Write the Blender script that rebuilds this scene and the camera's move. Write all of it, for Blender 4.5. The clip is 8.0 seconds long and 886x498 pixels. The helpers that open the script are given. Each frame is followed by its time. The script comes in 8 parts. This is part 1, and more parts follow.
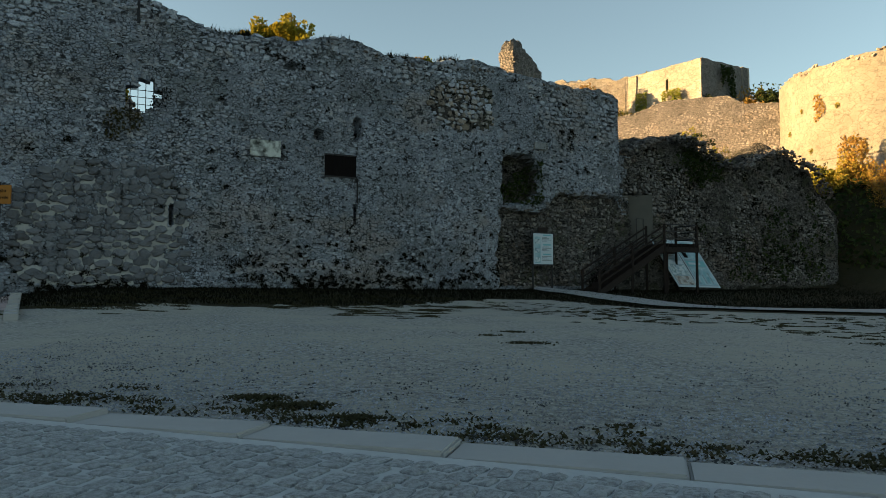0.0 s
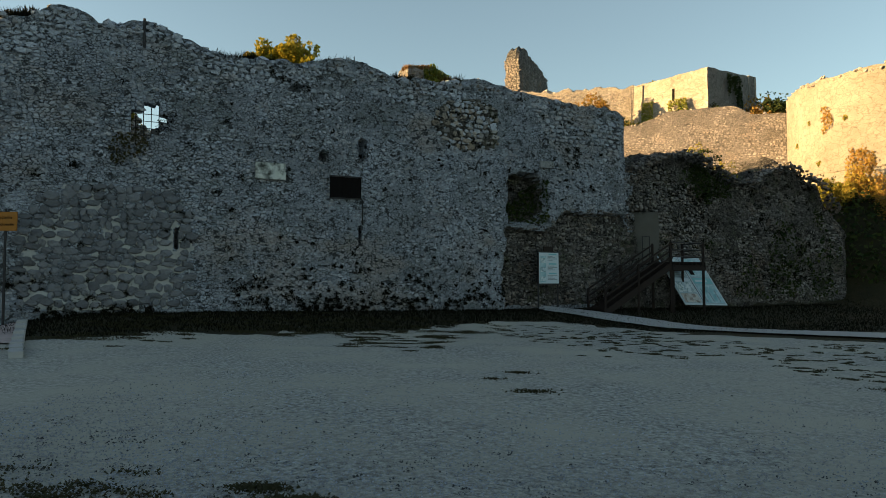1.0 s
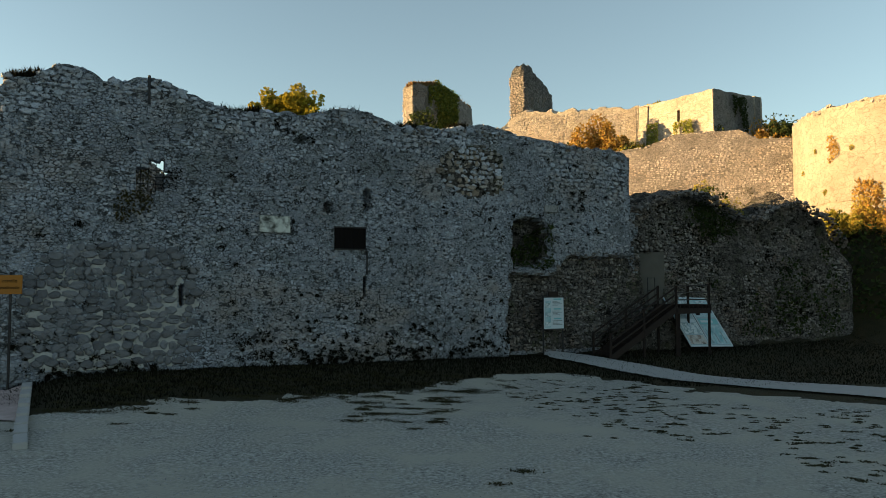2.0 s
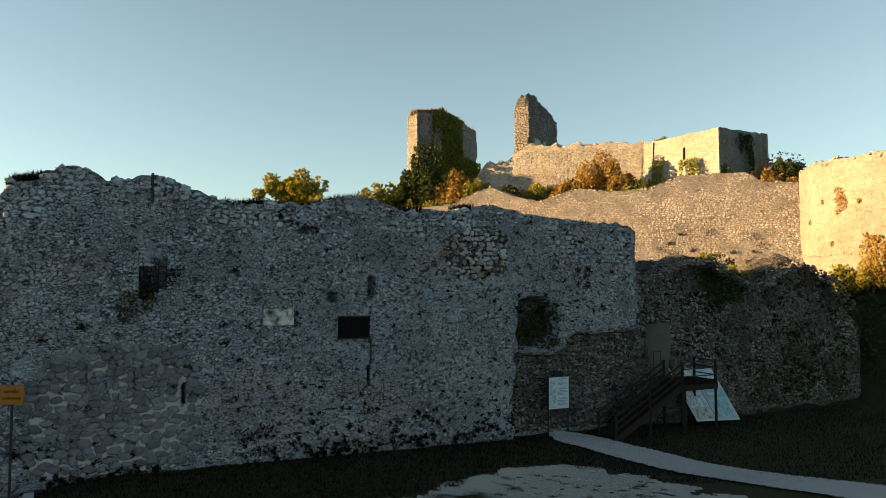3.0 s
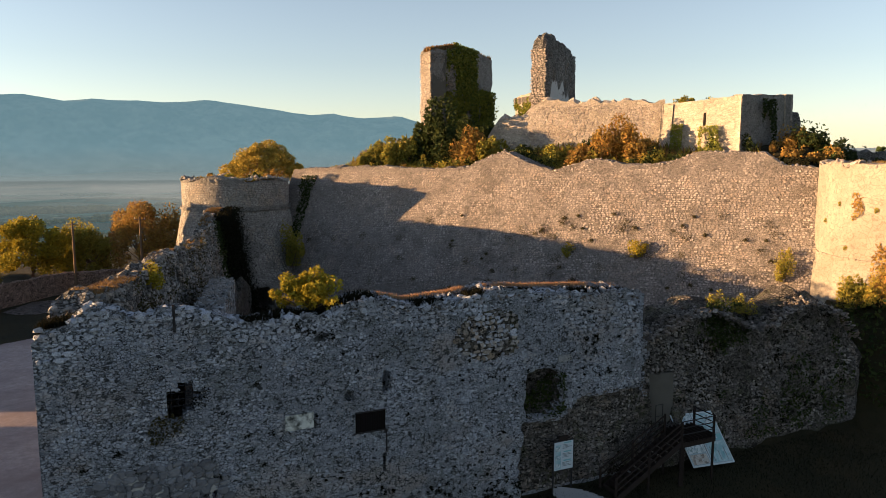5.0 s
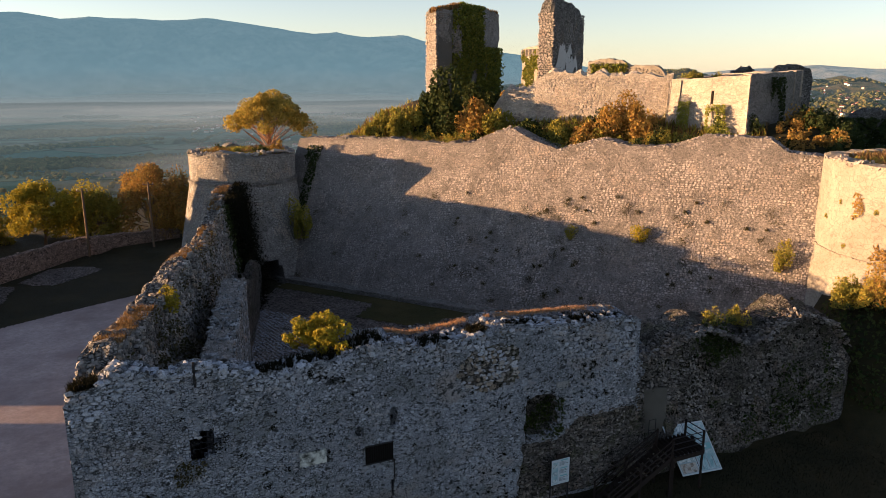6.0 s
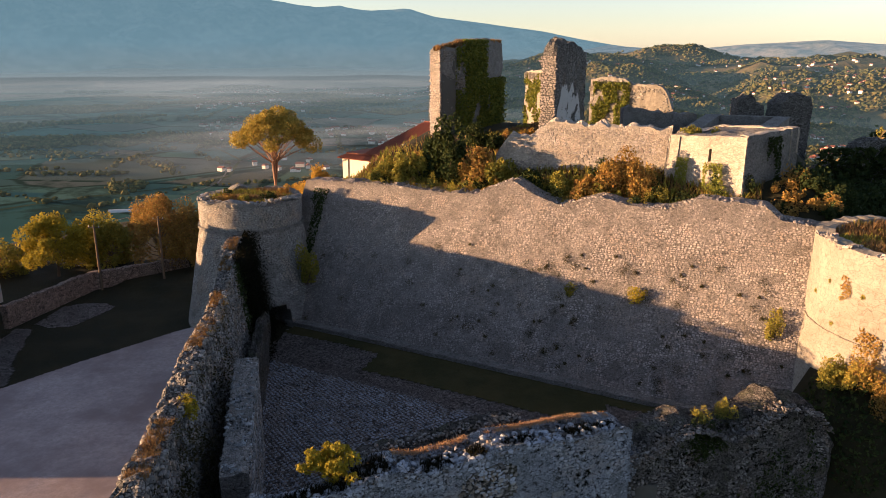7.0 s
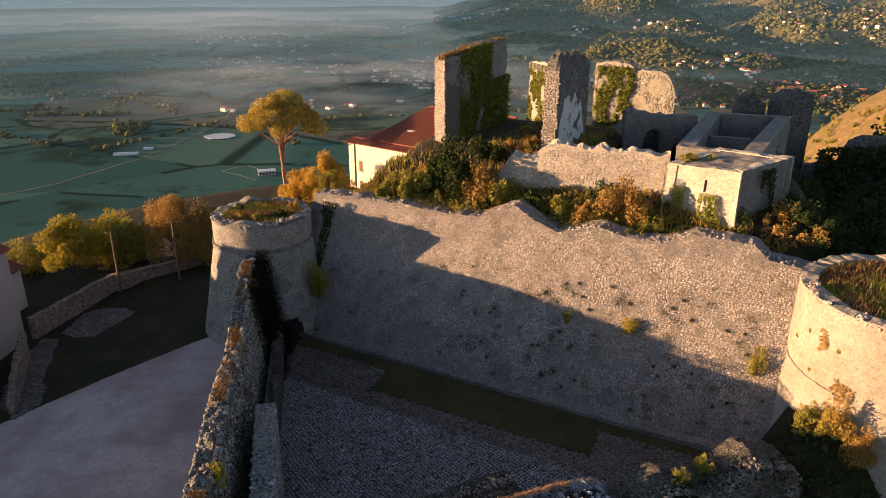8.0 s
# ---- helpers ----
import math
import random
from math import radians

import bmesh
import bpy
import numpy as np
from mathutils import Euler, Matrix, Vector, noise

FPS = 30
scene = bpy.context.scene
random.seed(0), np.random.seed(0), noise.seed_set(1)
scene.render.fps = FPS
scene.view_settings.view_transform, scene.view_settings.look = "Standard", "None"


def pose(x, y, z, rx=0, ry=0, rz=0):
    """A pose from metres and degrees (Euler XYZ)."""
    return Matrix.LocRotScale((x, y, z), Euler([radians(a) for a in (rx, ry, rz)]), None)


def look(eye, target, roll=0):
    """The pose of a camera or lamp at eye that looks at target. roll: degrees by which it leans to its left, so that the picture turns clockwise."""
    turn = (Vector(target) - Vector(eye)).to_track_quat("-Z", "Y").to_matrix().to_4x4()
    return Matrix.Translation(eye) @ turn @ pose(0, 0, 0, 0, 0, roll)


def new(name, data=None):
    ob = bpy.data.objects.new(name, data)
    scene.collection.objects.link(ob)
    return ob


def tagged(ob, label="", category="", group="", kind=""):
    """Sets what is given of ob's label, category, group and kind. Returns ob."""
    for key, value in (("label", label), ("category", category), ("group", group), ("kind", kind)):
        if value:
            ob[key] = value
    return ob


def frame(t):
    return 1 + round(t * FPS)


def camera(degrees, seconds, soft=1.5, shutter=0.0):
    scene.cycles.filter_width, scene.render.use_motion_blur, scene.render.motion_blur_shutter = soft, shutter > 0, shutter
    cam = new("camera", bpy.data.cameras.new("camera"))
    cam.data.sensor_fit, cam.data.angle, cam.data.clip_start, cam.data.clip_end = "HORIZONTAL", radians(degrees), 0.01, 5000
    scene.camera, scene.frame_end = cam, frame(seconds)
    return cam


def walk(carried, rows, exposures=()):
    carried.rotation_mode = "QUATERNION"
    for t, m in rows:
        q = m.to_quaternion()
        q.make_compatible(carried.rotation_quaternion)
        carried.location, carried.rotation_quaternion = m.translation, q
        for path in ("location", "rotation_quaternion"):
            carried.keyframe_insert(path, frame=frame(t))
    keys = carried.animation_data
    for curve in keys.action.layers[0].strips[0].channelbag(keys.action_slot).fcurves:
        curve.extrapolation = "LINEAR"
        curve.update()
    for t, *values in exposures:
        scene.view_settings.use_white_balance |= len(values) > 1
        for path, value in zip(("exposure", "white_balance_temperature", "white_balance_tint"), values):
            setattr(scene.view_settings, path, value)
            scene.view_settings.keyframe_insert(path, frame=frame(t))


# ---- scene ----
# ======== camera and its climb ========
cam = camera(64.3, 8.0, 0.4)
PATH = [
    (0, (-0.238, 0.648, 0.974), (-0.23, 2.646, 1.07), -0.2),
    (0.5, (-0.211, 0.658, 1.297), (-0.212, 2.655, 1.397), -0.2),
    (1, (-0.204, 0.669, 1.735), (-0.213, 2.666, 1.836), -0.2),
    (2.5, (-0.202, 0.624, 5.144), (-0.229, 2.621, 5.252), -0.1),
    (3, (-0.219, 0.662, 6.955), (-0.252, 2.658, 7.065), 0.0),
    (3.5, (-0.194, 0.594, 8.853), (-0.238, 2.593, 8.909), 0.0),
    (4, (-0.16, 0.504, 11.259), (-0.217, 2.502, 11.205), 0.0),
    (5.5, (-0.138, 0.343, 18.446), (-0.217, 2.308, 18.083), 0.1),
    (6, (-0.101, 0.277, 21.172), (-0.188, 2.218, 20.697), 0.1),
    (6.5, (-0.135, 0.285, 24.473), (-0.227, 2.208, 23.929), 0.2),
    (7, (-0.128, 0.223, 28.653), (-0.223, 2.145, 28.109), 0.2),
    (7.5, (-0.183, 0.14, 32.716), (-0.281, 2.056, 32.152), 0.25),
    (8, (-0.091, 0.044, 37.843), (-0.196, 1.907, 37.123), 0.2),
]
walk(cam, [(t, look(eye, target, roll)) for t, eye, target, roll in PATH], [(0.0, 2.08, 6450.0, -2.0), (2.5, 2.08, 6450.0, -2.0), (5.5, 1.97, 6280.0, 19.0), (7.0, 2.0, 5980.0, 21.0), (8.0, 2.04, 6120.0, 19.0)])

# ======== sky and sun ========
SUN_AZ, SUN_EL = radians(184.0), radians(4.6)          # from +x, anticlockwise
SUN_WAY = Vector((math.cos(SUN_AZ) * math.cos(SUN_EL), math.sin(SUN_AZ) * math.cos(SUN_EL), math.sin(SUN_EL)))
world = bpy.data.worlds.new("evening_sky")
scene.world = world
world.use_nodes = True
wn = world.node_tree
wn.nodes.clear()
sky = wn.nodes.new("ShaderNodeTexSky")
sky.sky_type, sky.sun_disc = "NISHITA", False
sky.sun_elevation, sky.sun_rotation = SUN_EL, radians(90) - SUN_AZ
sky.air_density, sky.dust_density, sky.ozone_density = 0.85, 0.2, 1.4
bg = wn.nodes.new("ShaderNodeBackground")
bg.inputs["Strength"].default_value = 0.080
wo = wn.nodes.new("ShaderNodeOutputWorld")
softer = wn.nodes.new("ShaderNodeHueSaturation")
softer.inputs["Saturation"].default_value = 0.70
wn.links.new(sky.outputs[0], softer.inputs["Color"])
wn.links.new(softer.outputs[0], bg.inputs[0])
wn.links.new(bg.outputs[0], wo.inputs[0])
sun = new("sun", bpy.data.lights.new("sun", "SUN"))
sun.data.energy, sun.data.angle, sun.data.color = 5.0, radians(0.5), (1.0, 0.59, 0.255)
sun.rotation_euler = SUN_WAY.to_track_quat("Z", "Y").to_euler()
sun.location = (0, 0, 120)


# ======== materials ========
class Nodes:
    """A small writer of node materials."""

    def __init__(self, name, rough=0.9, metal=0.0):
        self.m = bpy.data.materials.new(name)
        self.m.use_nodes = True
        self.t = self.m.node_tree
        self.b = self.t.nodes["Principled BSDF"]
        self.b.inputs["Roughness"].default_value = rough
        self.b.inputs["Metallic"].default_value = metal
        self.b.inputs["Specular IOR Level"].default_value = 0.25
        self.pos = self.t.nodes.new("ShaderNodeNewGeometry").outputs["Position"]

    def node(self, kind, **values):
        n = self.t.nodes.new(kind)
        for k, v in values.items():
            n.inputs[k.replace("_", " ")].default_value = v
        return n

    def link(self, a, b):
        self.t.links.new(a, b)

    def scaled(self, sx, sy, sz):
        n = self.t.nodes.new("ShaderNodeMapping")
        n.inputs["Scale"].default_value = (sx, sy, sz)
        self.link(self.pos, n.inputs["Vector"])
        return n.outputs[0]

    def noise(self, scale, detail=4.0, rough=0.6, vec=None):
        n = self.node("ShaderNodeTexNoise", Scale=scale, Detail=detail, Roughness=rough)
        self.link(vec or self.pos, n.inputs["Vector"])
        return n.outputs["Fac"]

    def voronoi(self, scale, feature="F1", vec=None, rand=1.0):
        n = self.t.nodes.new("ShaderNodeTexVoronoi")
        n.feature = feature
        n.inputs["Scale"].default_value = scale
        n.inputs["Randomness"].default_value = rand
        self.link(vec or self.pos, n.inputs["Vector"])
        return n

    def island(self):
        return self.t.nodes.new("ShaderNodeNewGeometry").outputs["Random Per Island"]

    def object_random(self):
        return self.t.nodes.new("ShaderNodeObjectInfo").outputs["Random"]

    def ramp(self, fac, *stops):
        n = self.t.nodes.new("ShaderNodeValToRGB")
        e = n.color_ramp.elements
        while len(e) < len(stops):
            e.new(0.5)
        for i, (p, c) in enumerate(stops):
            e[i].position = p
            e[i].color = (*c, 1) if len(c) == 3 else c
        self.link(fac, n.inputs[0])
        return n.outputs[0]

    def mix(self, fac, a, b, kind="MIX"):
        n = self.t.nodes.new("ShaderNodeMix")
        n.data_type, n.blend_type = "RGBA", kind
        for sock, v in ((n.inputs[0], fac), (n.inputs[6], a), (n.inputs[7], b)):
            if isinstance(v, (int, float)):
                sock.default_value = v
            elif isinstance(v, tuple):
                sock.default_value = (*v, 1)
            else:
                self.link(v, sock)
        return n.outputs[2]

    def math(self, op, a, b=0.0):
        n = self.t.nodes.new("ShaderNodeMath")
        n.operation = op
        for sock, v in ((n.inputs[0], a), (n.inputs[1], b)):
            if isinstance(v, (int, float)):
                sock.default_value = v
            else:
                self.link(v, sock)
        return n.outputs[0]

    def bump(self, height, strength=0.5, distance=0.05):
        n = self.node("ShaderNodeBump", Strength=strength, Distance=distance)
        self.link(height, n.inputs["Height"])
        if self.b.inputs["Normal"].links:
            self.link(self.b.inputs["Normal"].links[0].from_socket, n.inputs["Normal"])
        self.link(n.outputs[0], self.b.inputs["Normal"])

    def done(self, colour):
        if isinstance(colour, tuple):
            self.b.inputs["Base Color"].default_value = (*colour, 1)
        else:
            self.link(colour, self.b.inputs["Base Color"])
        return self.m


def brown_patches(n):
    """Where older brown stone shows among the grey: broad uneven areas."""
    return n.math("MULTIPLY", n.ramp(n.noise(0.23, 5.0, 0.62, n.scaled(1, 1, 1.5)), (0.53, (0, 0, 0)), (0.64, (1, 1, 1))), 0.6)


def m_masonry(name, light, dark, cell=3.2, mortar=(0.30, 0.27, 0.23), stain=0.5, relief=0.7, squash=1.6, moss=0.0, joints=0.7, pit=None, speck=0.8, patch=None):
    """Rubble masonry: uneven stones with joints, grain and large stains."""
    n = Nodes(name, 0.93)
    pit = min(1.0, relief) if pit is None else pit
    vec = n.scaled(1, 1, squash)
    warp = n.node("ShaderNodeTexNoise", Scale=cell * 1.3, Detail=2.0)
    n.link(vec, warp.inputs["Vector"])
    vec2 = n.mix(0.08, vec, warp.outputs["Color"], "ADD")
    cells = n.voronoi(cell, "F1", vec2)
    edge = n.voronoi(cell, "DISTANCE_TO_EDGE", vec2)
    pick = n.t.nodes.new("ShaderNodeSeparateColor")
    n.link(cells.outputs["Color"], pick.inputs[0])
    stone = n.mix(pick.outputs[0], light, dark)
    grain = n.noise(14.0, 6.0, 0.8)
    stone = n.mix(n.ramp(grain, (0.40, (0, 0, 0)), (0.70, (speck, speck, speck))), stone, (dark[0] * 0.4, dark[1] * 0.4, dark[2] * 0.4))
    joint = n.ramp(edge.outputs["Distance"], (0.02, (1, 1, 1)), (0.09, (0, 0, 0)))
    col = n.mix(n.math("MULTIPLY", joint, joints), stone, mortar)
    big = n.ramp(n.noise(0.35, 5.0, 0.65), (0.40, (0, 0, 0)), (0.66, (1, 1, 1)))
    col = n.mix(n.math("MULTIPLY", big, stain), col, (dark[0] * 0.42, dark[1] * 0.40, dark[2] * 0.36))
    if patch:
        col = n.mix(brown_patches(n), col, patch)
    if moss:
        green = n.ramp(n.noise(0.9, 5.0, 0.7), (0.5, (0, 0, 0)), (0.64, (1, 1, 1)))
        col = n.mix(n.math("MULTIPLY", green, moss), col, (0.075, 0.085, 0.035))
    gone = n.math("MULTIPLY", n.ramp(edge.outputs["Distance"], (0.03, (1, 1, 1)), (0.07, (0, 0, 0))), n.ramp(n.noise(1.7, 4.0, 0.7), (0.42, (0, 0, 0)), (0.50, (1, 1, 1))))
    col = n.mix(n.math("MULTIPLY", gone, 0.9 * pit), col, (dark[0] * 0.18, dark[1] * 0.18, dark[2] * 0.17))
    pits = n.math("MAXIMUM", n.ramp(n.noise(5.0, 3.0, 0.6, n.scaled(1, 1, 1.5)), (0.585, (0, 0, 0)), (0.62, (1, 1, 1))), n.ramp(n.noise(1.7, 6.0, 0.75, n.scaled(1, 1, 1.4)), (0.59, (0, 0, 0)), (0.62, (1, 1, 1))))
    col = n.mix(n.math("MULTIPLY", pits, 0.9 * pit), col, (dark[0] * 0.16, dark[1] * 0.16, dark[2] * 0.15))
    n.bump(n.ramp(edge.outputs["Distance"], (0.0, (0, 0, 0)), (0.16, (1, 1, 1))), relief, 0.12)
    n.bump(grain, 0.5, 0.05)
    return n.done(col)


def m_stones(name, light, dark, warm=(0.33, 0.25, 0.17), pit=0.92, speck=0.85, patch=None):
    """Loose and bedded stones: each its own tone, grain over it."""
    n = Nodes(name, 0.92)
    col = n.mix(n.island(), light, dark)
    tint = n.ramp(n.voronoi(1.1).outputs["Color"], (0.66, (0, 0, 0)), (0.72, (1, 1, 1)))
    col = n.mix(n.math("MULTIPLY", tint, 0.45), col, warm)
    if patch:
        col = n.mix(brown_patches(n), col, patch)
    grain = n.noise(17.0, 6.0, 0.8)
    col = n.mix(n.ramp(grain, (0.42, (0, 0, 0)), (0.68, (speck, speck, speck))), col, (dark[0] * 0.35, dark[1] * 0.35, dark[2] * 0.33))
    big = n.ramp(n.noise(0.4, 5.0, 0.65), (0.42, (0, 0, 0)), (0.66, (1, 1, 1)))
    col = n.mix(n.math("MULTIPLY", big, 0.5), col, (dark[0] * 0.45, dark[1] * 0.43, dark[2] * 0.4))
    pits = n.math("MAXIMUM", n.ramp(n.noise(5.0, 3.0, 0.6, n.scaled(1, 1, 1.5)), (0.585, (0, 0, 0)), (0.62, (1, 1, 1))), n.ramp(n.noise(1.7, 6.0, 0.75, n.scaled(1, 1, 1.4)), (0.59, (0, 0, 0)), (0.62, (1, 1, 1))))
    col = n.mix(n.math("MULTIPLY", pits, pit), col, (dark[0] * 0.15, dark[1] * 0.15, dark[2] * 0.14))
    n.bump(grain, 0.6, 0.05)
    return n.done(col)


def m_ground(name, a, b, c, fine=9.0, coarse=0.5, relief=0.5, rough=0.95):
    n = Nodes(name, rough)
    col = n.mix(n.ramp(n.noise(fine, 6.0, 0.75), (0.35, (0, 0, 0)), (0.65, (1, 1, 1))), a, b)
    col = n.mix(n.ramp(n.noise(coarse, 5.0, 0.65), (0.42, (0, 0, 0)), (0.62, (1, 1, 1))), col, c)
    n.bump(n.noise(fine * 2.2, 5.0, 0.7), relief, 0.04)
    return n.done(col)


def m_leaf(name, *cols):
    n = Nodes(name, 0.75)
    n.b.inputs["Specular IOR Level"].default_value = 0.1
    k = len(cols)
    col = n.ramp(n.island(), *[(i / (k - 1), c) for i, c in enumerate(cols)])
    col = n.mix(n.math("MULTIPLY", n.noise(0.8, 3.0), 0.5), col, tuple(v * 0.55 for v in cols[0]))
    n.b.inputs["Transmission Weight"].default_value = 0.0
    out = n.t.nodes["Material Output"]
    tr = n.t.nodes.new("ShaderNodeBsdfTranslucent")
    n.link(col, tr.inputs["Color"])
    mx = n.t.nodes.new("ShaderNodeMixShader")
    mx.inputs[0].default_value = 0.3
    n.link(n.b.outputs[0], mx.inputs[1])
    n.link(tr.outputs[0], mx.inputs[2])
    n.link(mx.outputs[0], out.inputs[0])
    return n.done(col)


def m_plain(name, colour, rough=0.6, metal=0.0, wear=0.35, scale=6.0):
    n = Nodes(name, rough, metal)
    col = n.mix(n.math("MULTIPLY", n.noise(scale, 5.0, 0.7), wear), colour, tuple(v * 0.45 for v in colour))
    col = n.mix(n.math("MULTIPLY", n.noise(scale * 9, 3.0), wear * 0.5), col, tuple(v * 0.6 for v in colour))
    n.bump(n.noise(scale * 5, 4.0), 0.15, 0.01)
    return n.done(col)


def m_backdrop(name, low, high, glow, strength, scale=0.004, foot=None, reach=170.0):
    """Far hills behind kilometres of air: its scattered light is put into the hills as a glow of their own."""
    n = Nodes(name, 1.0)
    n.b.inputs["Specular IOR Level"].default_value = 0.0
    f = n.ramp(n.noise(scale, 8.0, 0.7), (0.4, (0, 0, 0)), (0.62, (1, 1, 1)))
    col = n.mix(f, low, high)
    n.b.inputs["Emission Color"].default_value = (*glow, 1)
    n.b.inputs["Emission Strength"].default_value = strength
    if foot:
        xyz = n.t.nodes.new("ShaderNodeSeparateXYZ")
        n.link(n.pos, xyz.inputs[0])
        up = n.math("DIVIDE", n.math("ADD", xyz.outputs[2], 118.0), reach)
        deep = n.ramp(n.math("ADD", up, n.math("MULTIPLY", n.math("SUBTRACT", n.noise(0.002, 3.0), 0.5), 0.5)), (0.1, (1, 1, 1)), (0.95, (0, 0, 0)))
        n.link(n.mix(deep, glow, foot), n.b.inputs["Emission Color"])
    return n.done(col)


M_FRONT = m_masonry("grey_rubble_masonry", (0.43, 0.475, 0.555), (0.265, 0.295, 0.345), 7.5, (0.32, 0.355, 0.415), 0.6, 0.8, 1.4, 0.2, 0.25, 1.0, 0.9, (0.30, 0.27, 0.25))
M_RUIN = m_masonry("dark_rubble_masonry", (0.25, 0.235, 0.222), (0.085, 0.079, 0.074), 6.5, (0.105, 0.097, 0.09), 0.65, 1.0, 1.3, 0.5)
M_SCARP = m_masonry("pale_coursed_limestone", (0.40, 0.357, 0.33), (0.225, 0.204, 0.192), 8.0, (0.16, 0.146, 0.138), 0.4, 0.7, 2.5, 0.0, 0.75, 0.5, 0.7)
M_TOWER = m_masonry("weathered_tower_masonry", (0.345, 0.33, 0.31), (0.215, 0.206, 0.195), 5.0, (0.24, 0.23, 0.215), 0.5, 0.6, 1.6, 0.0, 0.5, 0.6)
M_YARDWALL = m_masonry("reddish_field_stone", (0.60, 0.46, 0.385), (0.28, 0.21, 0.175), 3.6, (0.13, 0.10, 0.082), 0.35, 1.0, 1.3)
M_GREYRUBBLE = m_masonry("dark_grey_rubble", (0.38, 0.37, 0.355), (0.12, 0.117, 0.112), 4.4, (0.16, 0.155, 0.148), 0.45, 1.0, 1.4)
M_STONE_DARK = m_stones("mottled_grey_limestone", (0.40, 0.385, 0.365), (0.13, 0.126, 0.12))
M_STONE_FRONT = m_stones("flush_grey_limestone", (0.46, 0.505, 0.585), (0.285, 0.315, 0.365), (0.36, 0.34, 0.33), 1.0, 0.85, (0.30, 0.27, 0.25))
M_STONE_TOWER = m_stones("pale_tower_limestone", (0.42, 0.405, 0.38), (0.27, 0.26, 0.245), (0.42, 0.32, 0.235), 0.6, 0.55)
M_PLASTER = m_masonry("lime_plastered_masonry", (0.295, 0.27, 0.23), (0.26, 0.238, 0.203), 2.2, (0.28, 0.255, 0.215), 0.4, 0.08, 1.4, 0.0, 0.12, 0.35, 0.35)
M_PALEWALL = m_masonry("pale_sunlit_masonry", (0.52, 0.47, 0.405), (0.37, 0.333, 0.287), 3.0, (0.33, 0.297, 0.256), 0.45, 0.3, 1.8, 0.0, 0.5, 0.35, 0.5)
M_STONE = m_stones("grey_limestone", (0.47, 0.495, 0.51), (0.15, 0.157, 0.162))
M_STONE_BROWN = m_stones("dark_mottled_limestone", (0.33, 0.311, 0.295), (0.085, 0.079, 0.075), (0.22, 0.165, 0.125))
M_STONE_PALE = m_stones("pale_limestone", (0.50, 0.445, 0.41), (0.27, 0.245, 0.23), (0.42, 0.325, 0.26), 0.45, 0.6)
M_STONE_MID = m_stones("weathered_tower_limestone", (0.43, 0.405, 0.37), (0.17, 0.16, 0.148), (0.31, 0.25, 0.195), 0.8, 0.8)
M_GRAVEL = m_ground("pale_gravel", (0.47, 0.475, 0.45), (0.09, 0.09, 0.084), (0.34, 0.333, 0.292), 13.0, 0.3, 1.0)
M_YARD = m_masonry("courtyard_gravel", (0.36, 0.325, 0.305), (0.13, 0.115, 0.11), 6.0, (0.12, 0.105, 0.098), 0.4, 1.0, 1.0)
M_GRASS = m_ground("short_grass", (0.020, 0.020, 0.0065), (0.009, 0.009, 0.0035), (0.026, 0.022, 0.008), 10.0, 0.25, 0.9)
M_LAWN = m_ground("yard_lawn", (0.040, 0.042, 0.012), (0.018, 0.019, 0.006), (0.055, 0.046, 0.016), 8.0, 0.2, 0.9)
M_SCRUB = m_ground("dry_scrub", (0.13, 0.10, 0.045), (0.06, 0.055, 0.022), (0.045, 0.05, 0.02), 3.0, 0.12, 1.0)
M_KERB = m_plain("kerb_stone", (0.34, 0.345, 0.345), 0.8, 0.0, 0.35, 3.0)
M_PAVING = m_ground("paved_yard", (0.43, 0.36, 0.35), (0.29, 0.24, 0.235), (0.25, 0.20, 0.197), 3.0, 0.16, 0.5)


# ======== mesh helpers ========
def hash3(ix, iy, iz, seed):
    h = (ix * 374761393 + iy * 668265263 + iz * 2147483647 + seed * 974634777) & 0xFFFFFFFF
    h = ((h ^ (h >> 13)) * 1274126177) & 0xFFFFFFFF
    h = ((h ^ (h >> 16)) * 2246822519) & 0xFFFFFFFF
    return ((h ^ (h >> 15)) & 0xFFFF) / 65535.0


def vnoise(x, y, z, seed=0):
    """Smooth value noise, 0 to 1, on arrays."""
    x, y, z = np.broadcast_arrays(np.asarray(x, float), np.asarray(y, float), np.asarray(z, float))
    fx, fy, fz = np.floor(x), np.floor(y), np.floor(z)
    ix, iy, iz = fx.astype(np.int64), fy.astype(np.int64), fz.astype(np.int64)
    tx, ty, tz = [(t * t * (3 - 2 * t)) for t in (x - fx, y - fy, z - fz)]
    out = 0
    for a in (0, 1):
        for b in (0, 1):
            for c in (0, 1):
                w = (tx if a else 1 - tx) * (ty if b else 1 - ty) * (tz if c else 1 - tz)
                out = out + w * hash3(ix + a, iy + b, iz + c, seed)
    return out


def fbm(x, y, z=0.0, octaves=4, seed=0):
    """Fractal noise around 0, about -1 to 1."""
    total, amp, s = 0, 1.0, 0.0
    for o in range(octaves):
        f = 2.0 ** o
        total = total + amp * (2 * vnoise(np.asarray(x) * f, np.asarray(y) * f, np.asarray(z) * f, seed + o) - 1)
        s += amp
        amp *= 0.5
    return total / s * 1.6


def mesh(name, verts, faces, mat, smooth=False, mats=None, slots=None):
    me = bpy.data.meshes.new(name)
    me.from_pydata(np.asarray(verts, float).reshape(-1, 3).tolist(), [], faces if isinstance(faces, list) else faces.tolist())
    for m in (mats or [mat]):
        me.materials.append(m)
    if smooth:
        me.polygons.foreach_set("use_smooth", [True] * len(me.polygons))
    if slots is not None:
        me.polygons.foreach_set("material_index", [int(s) for s in slots])
    me.update()
    return me


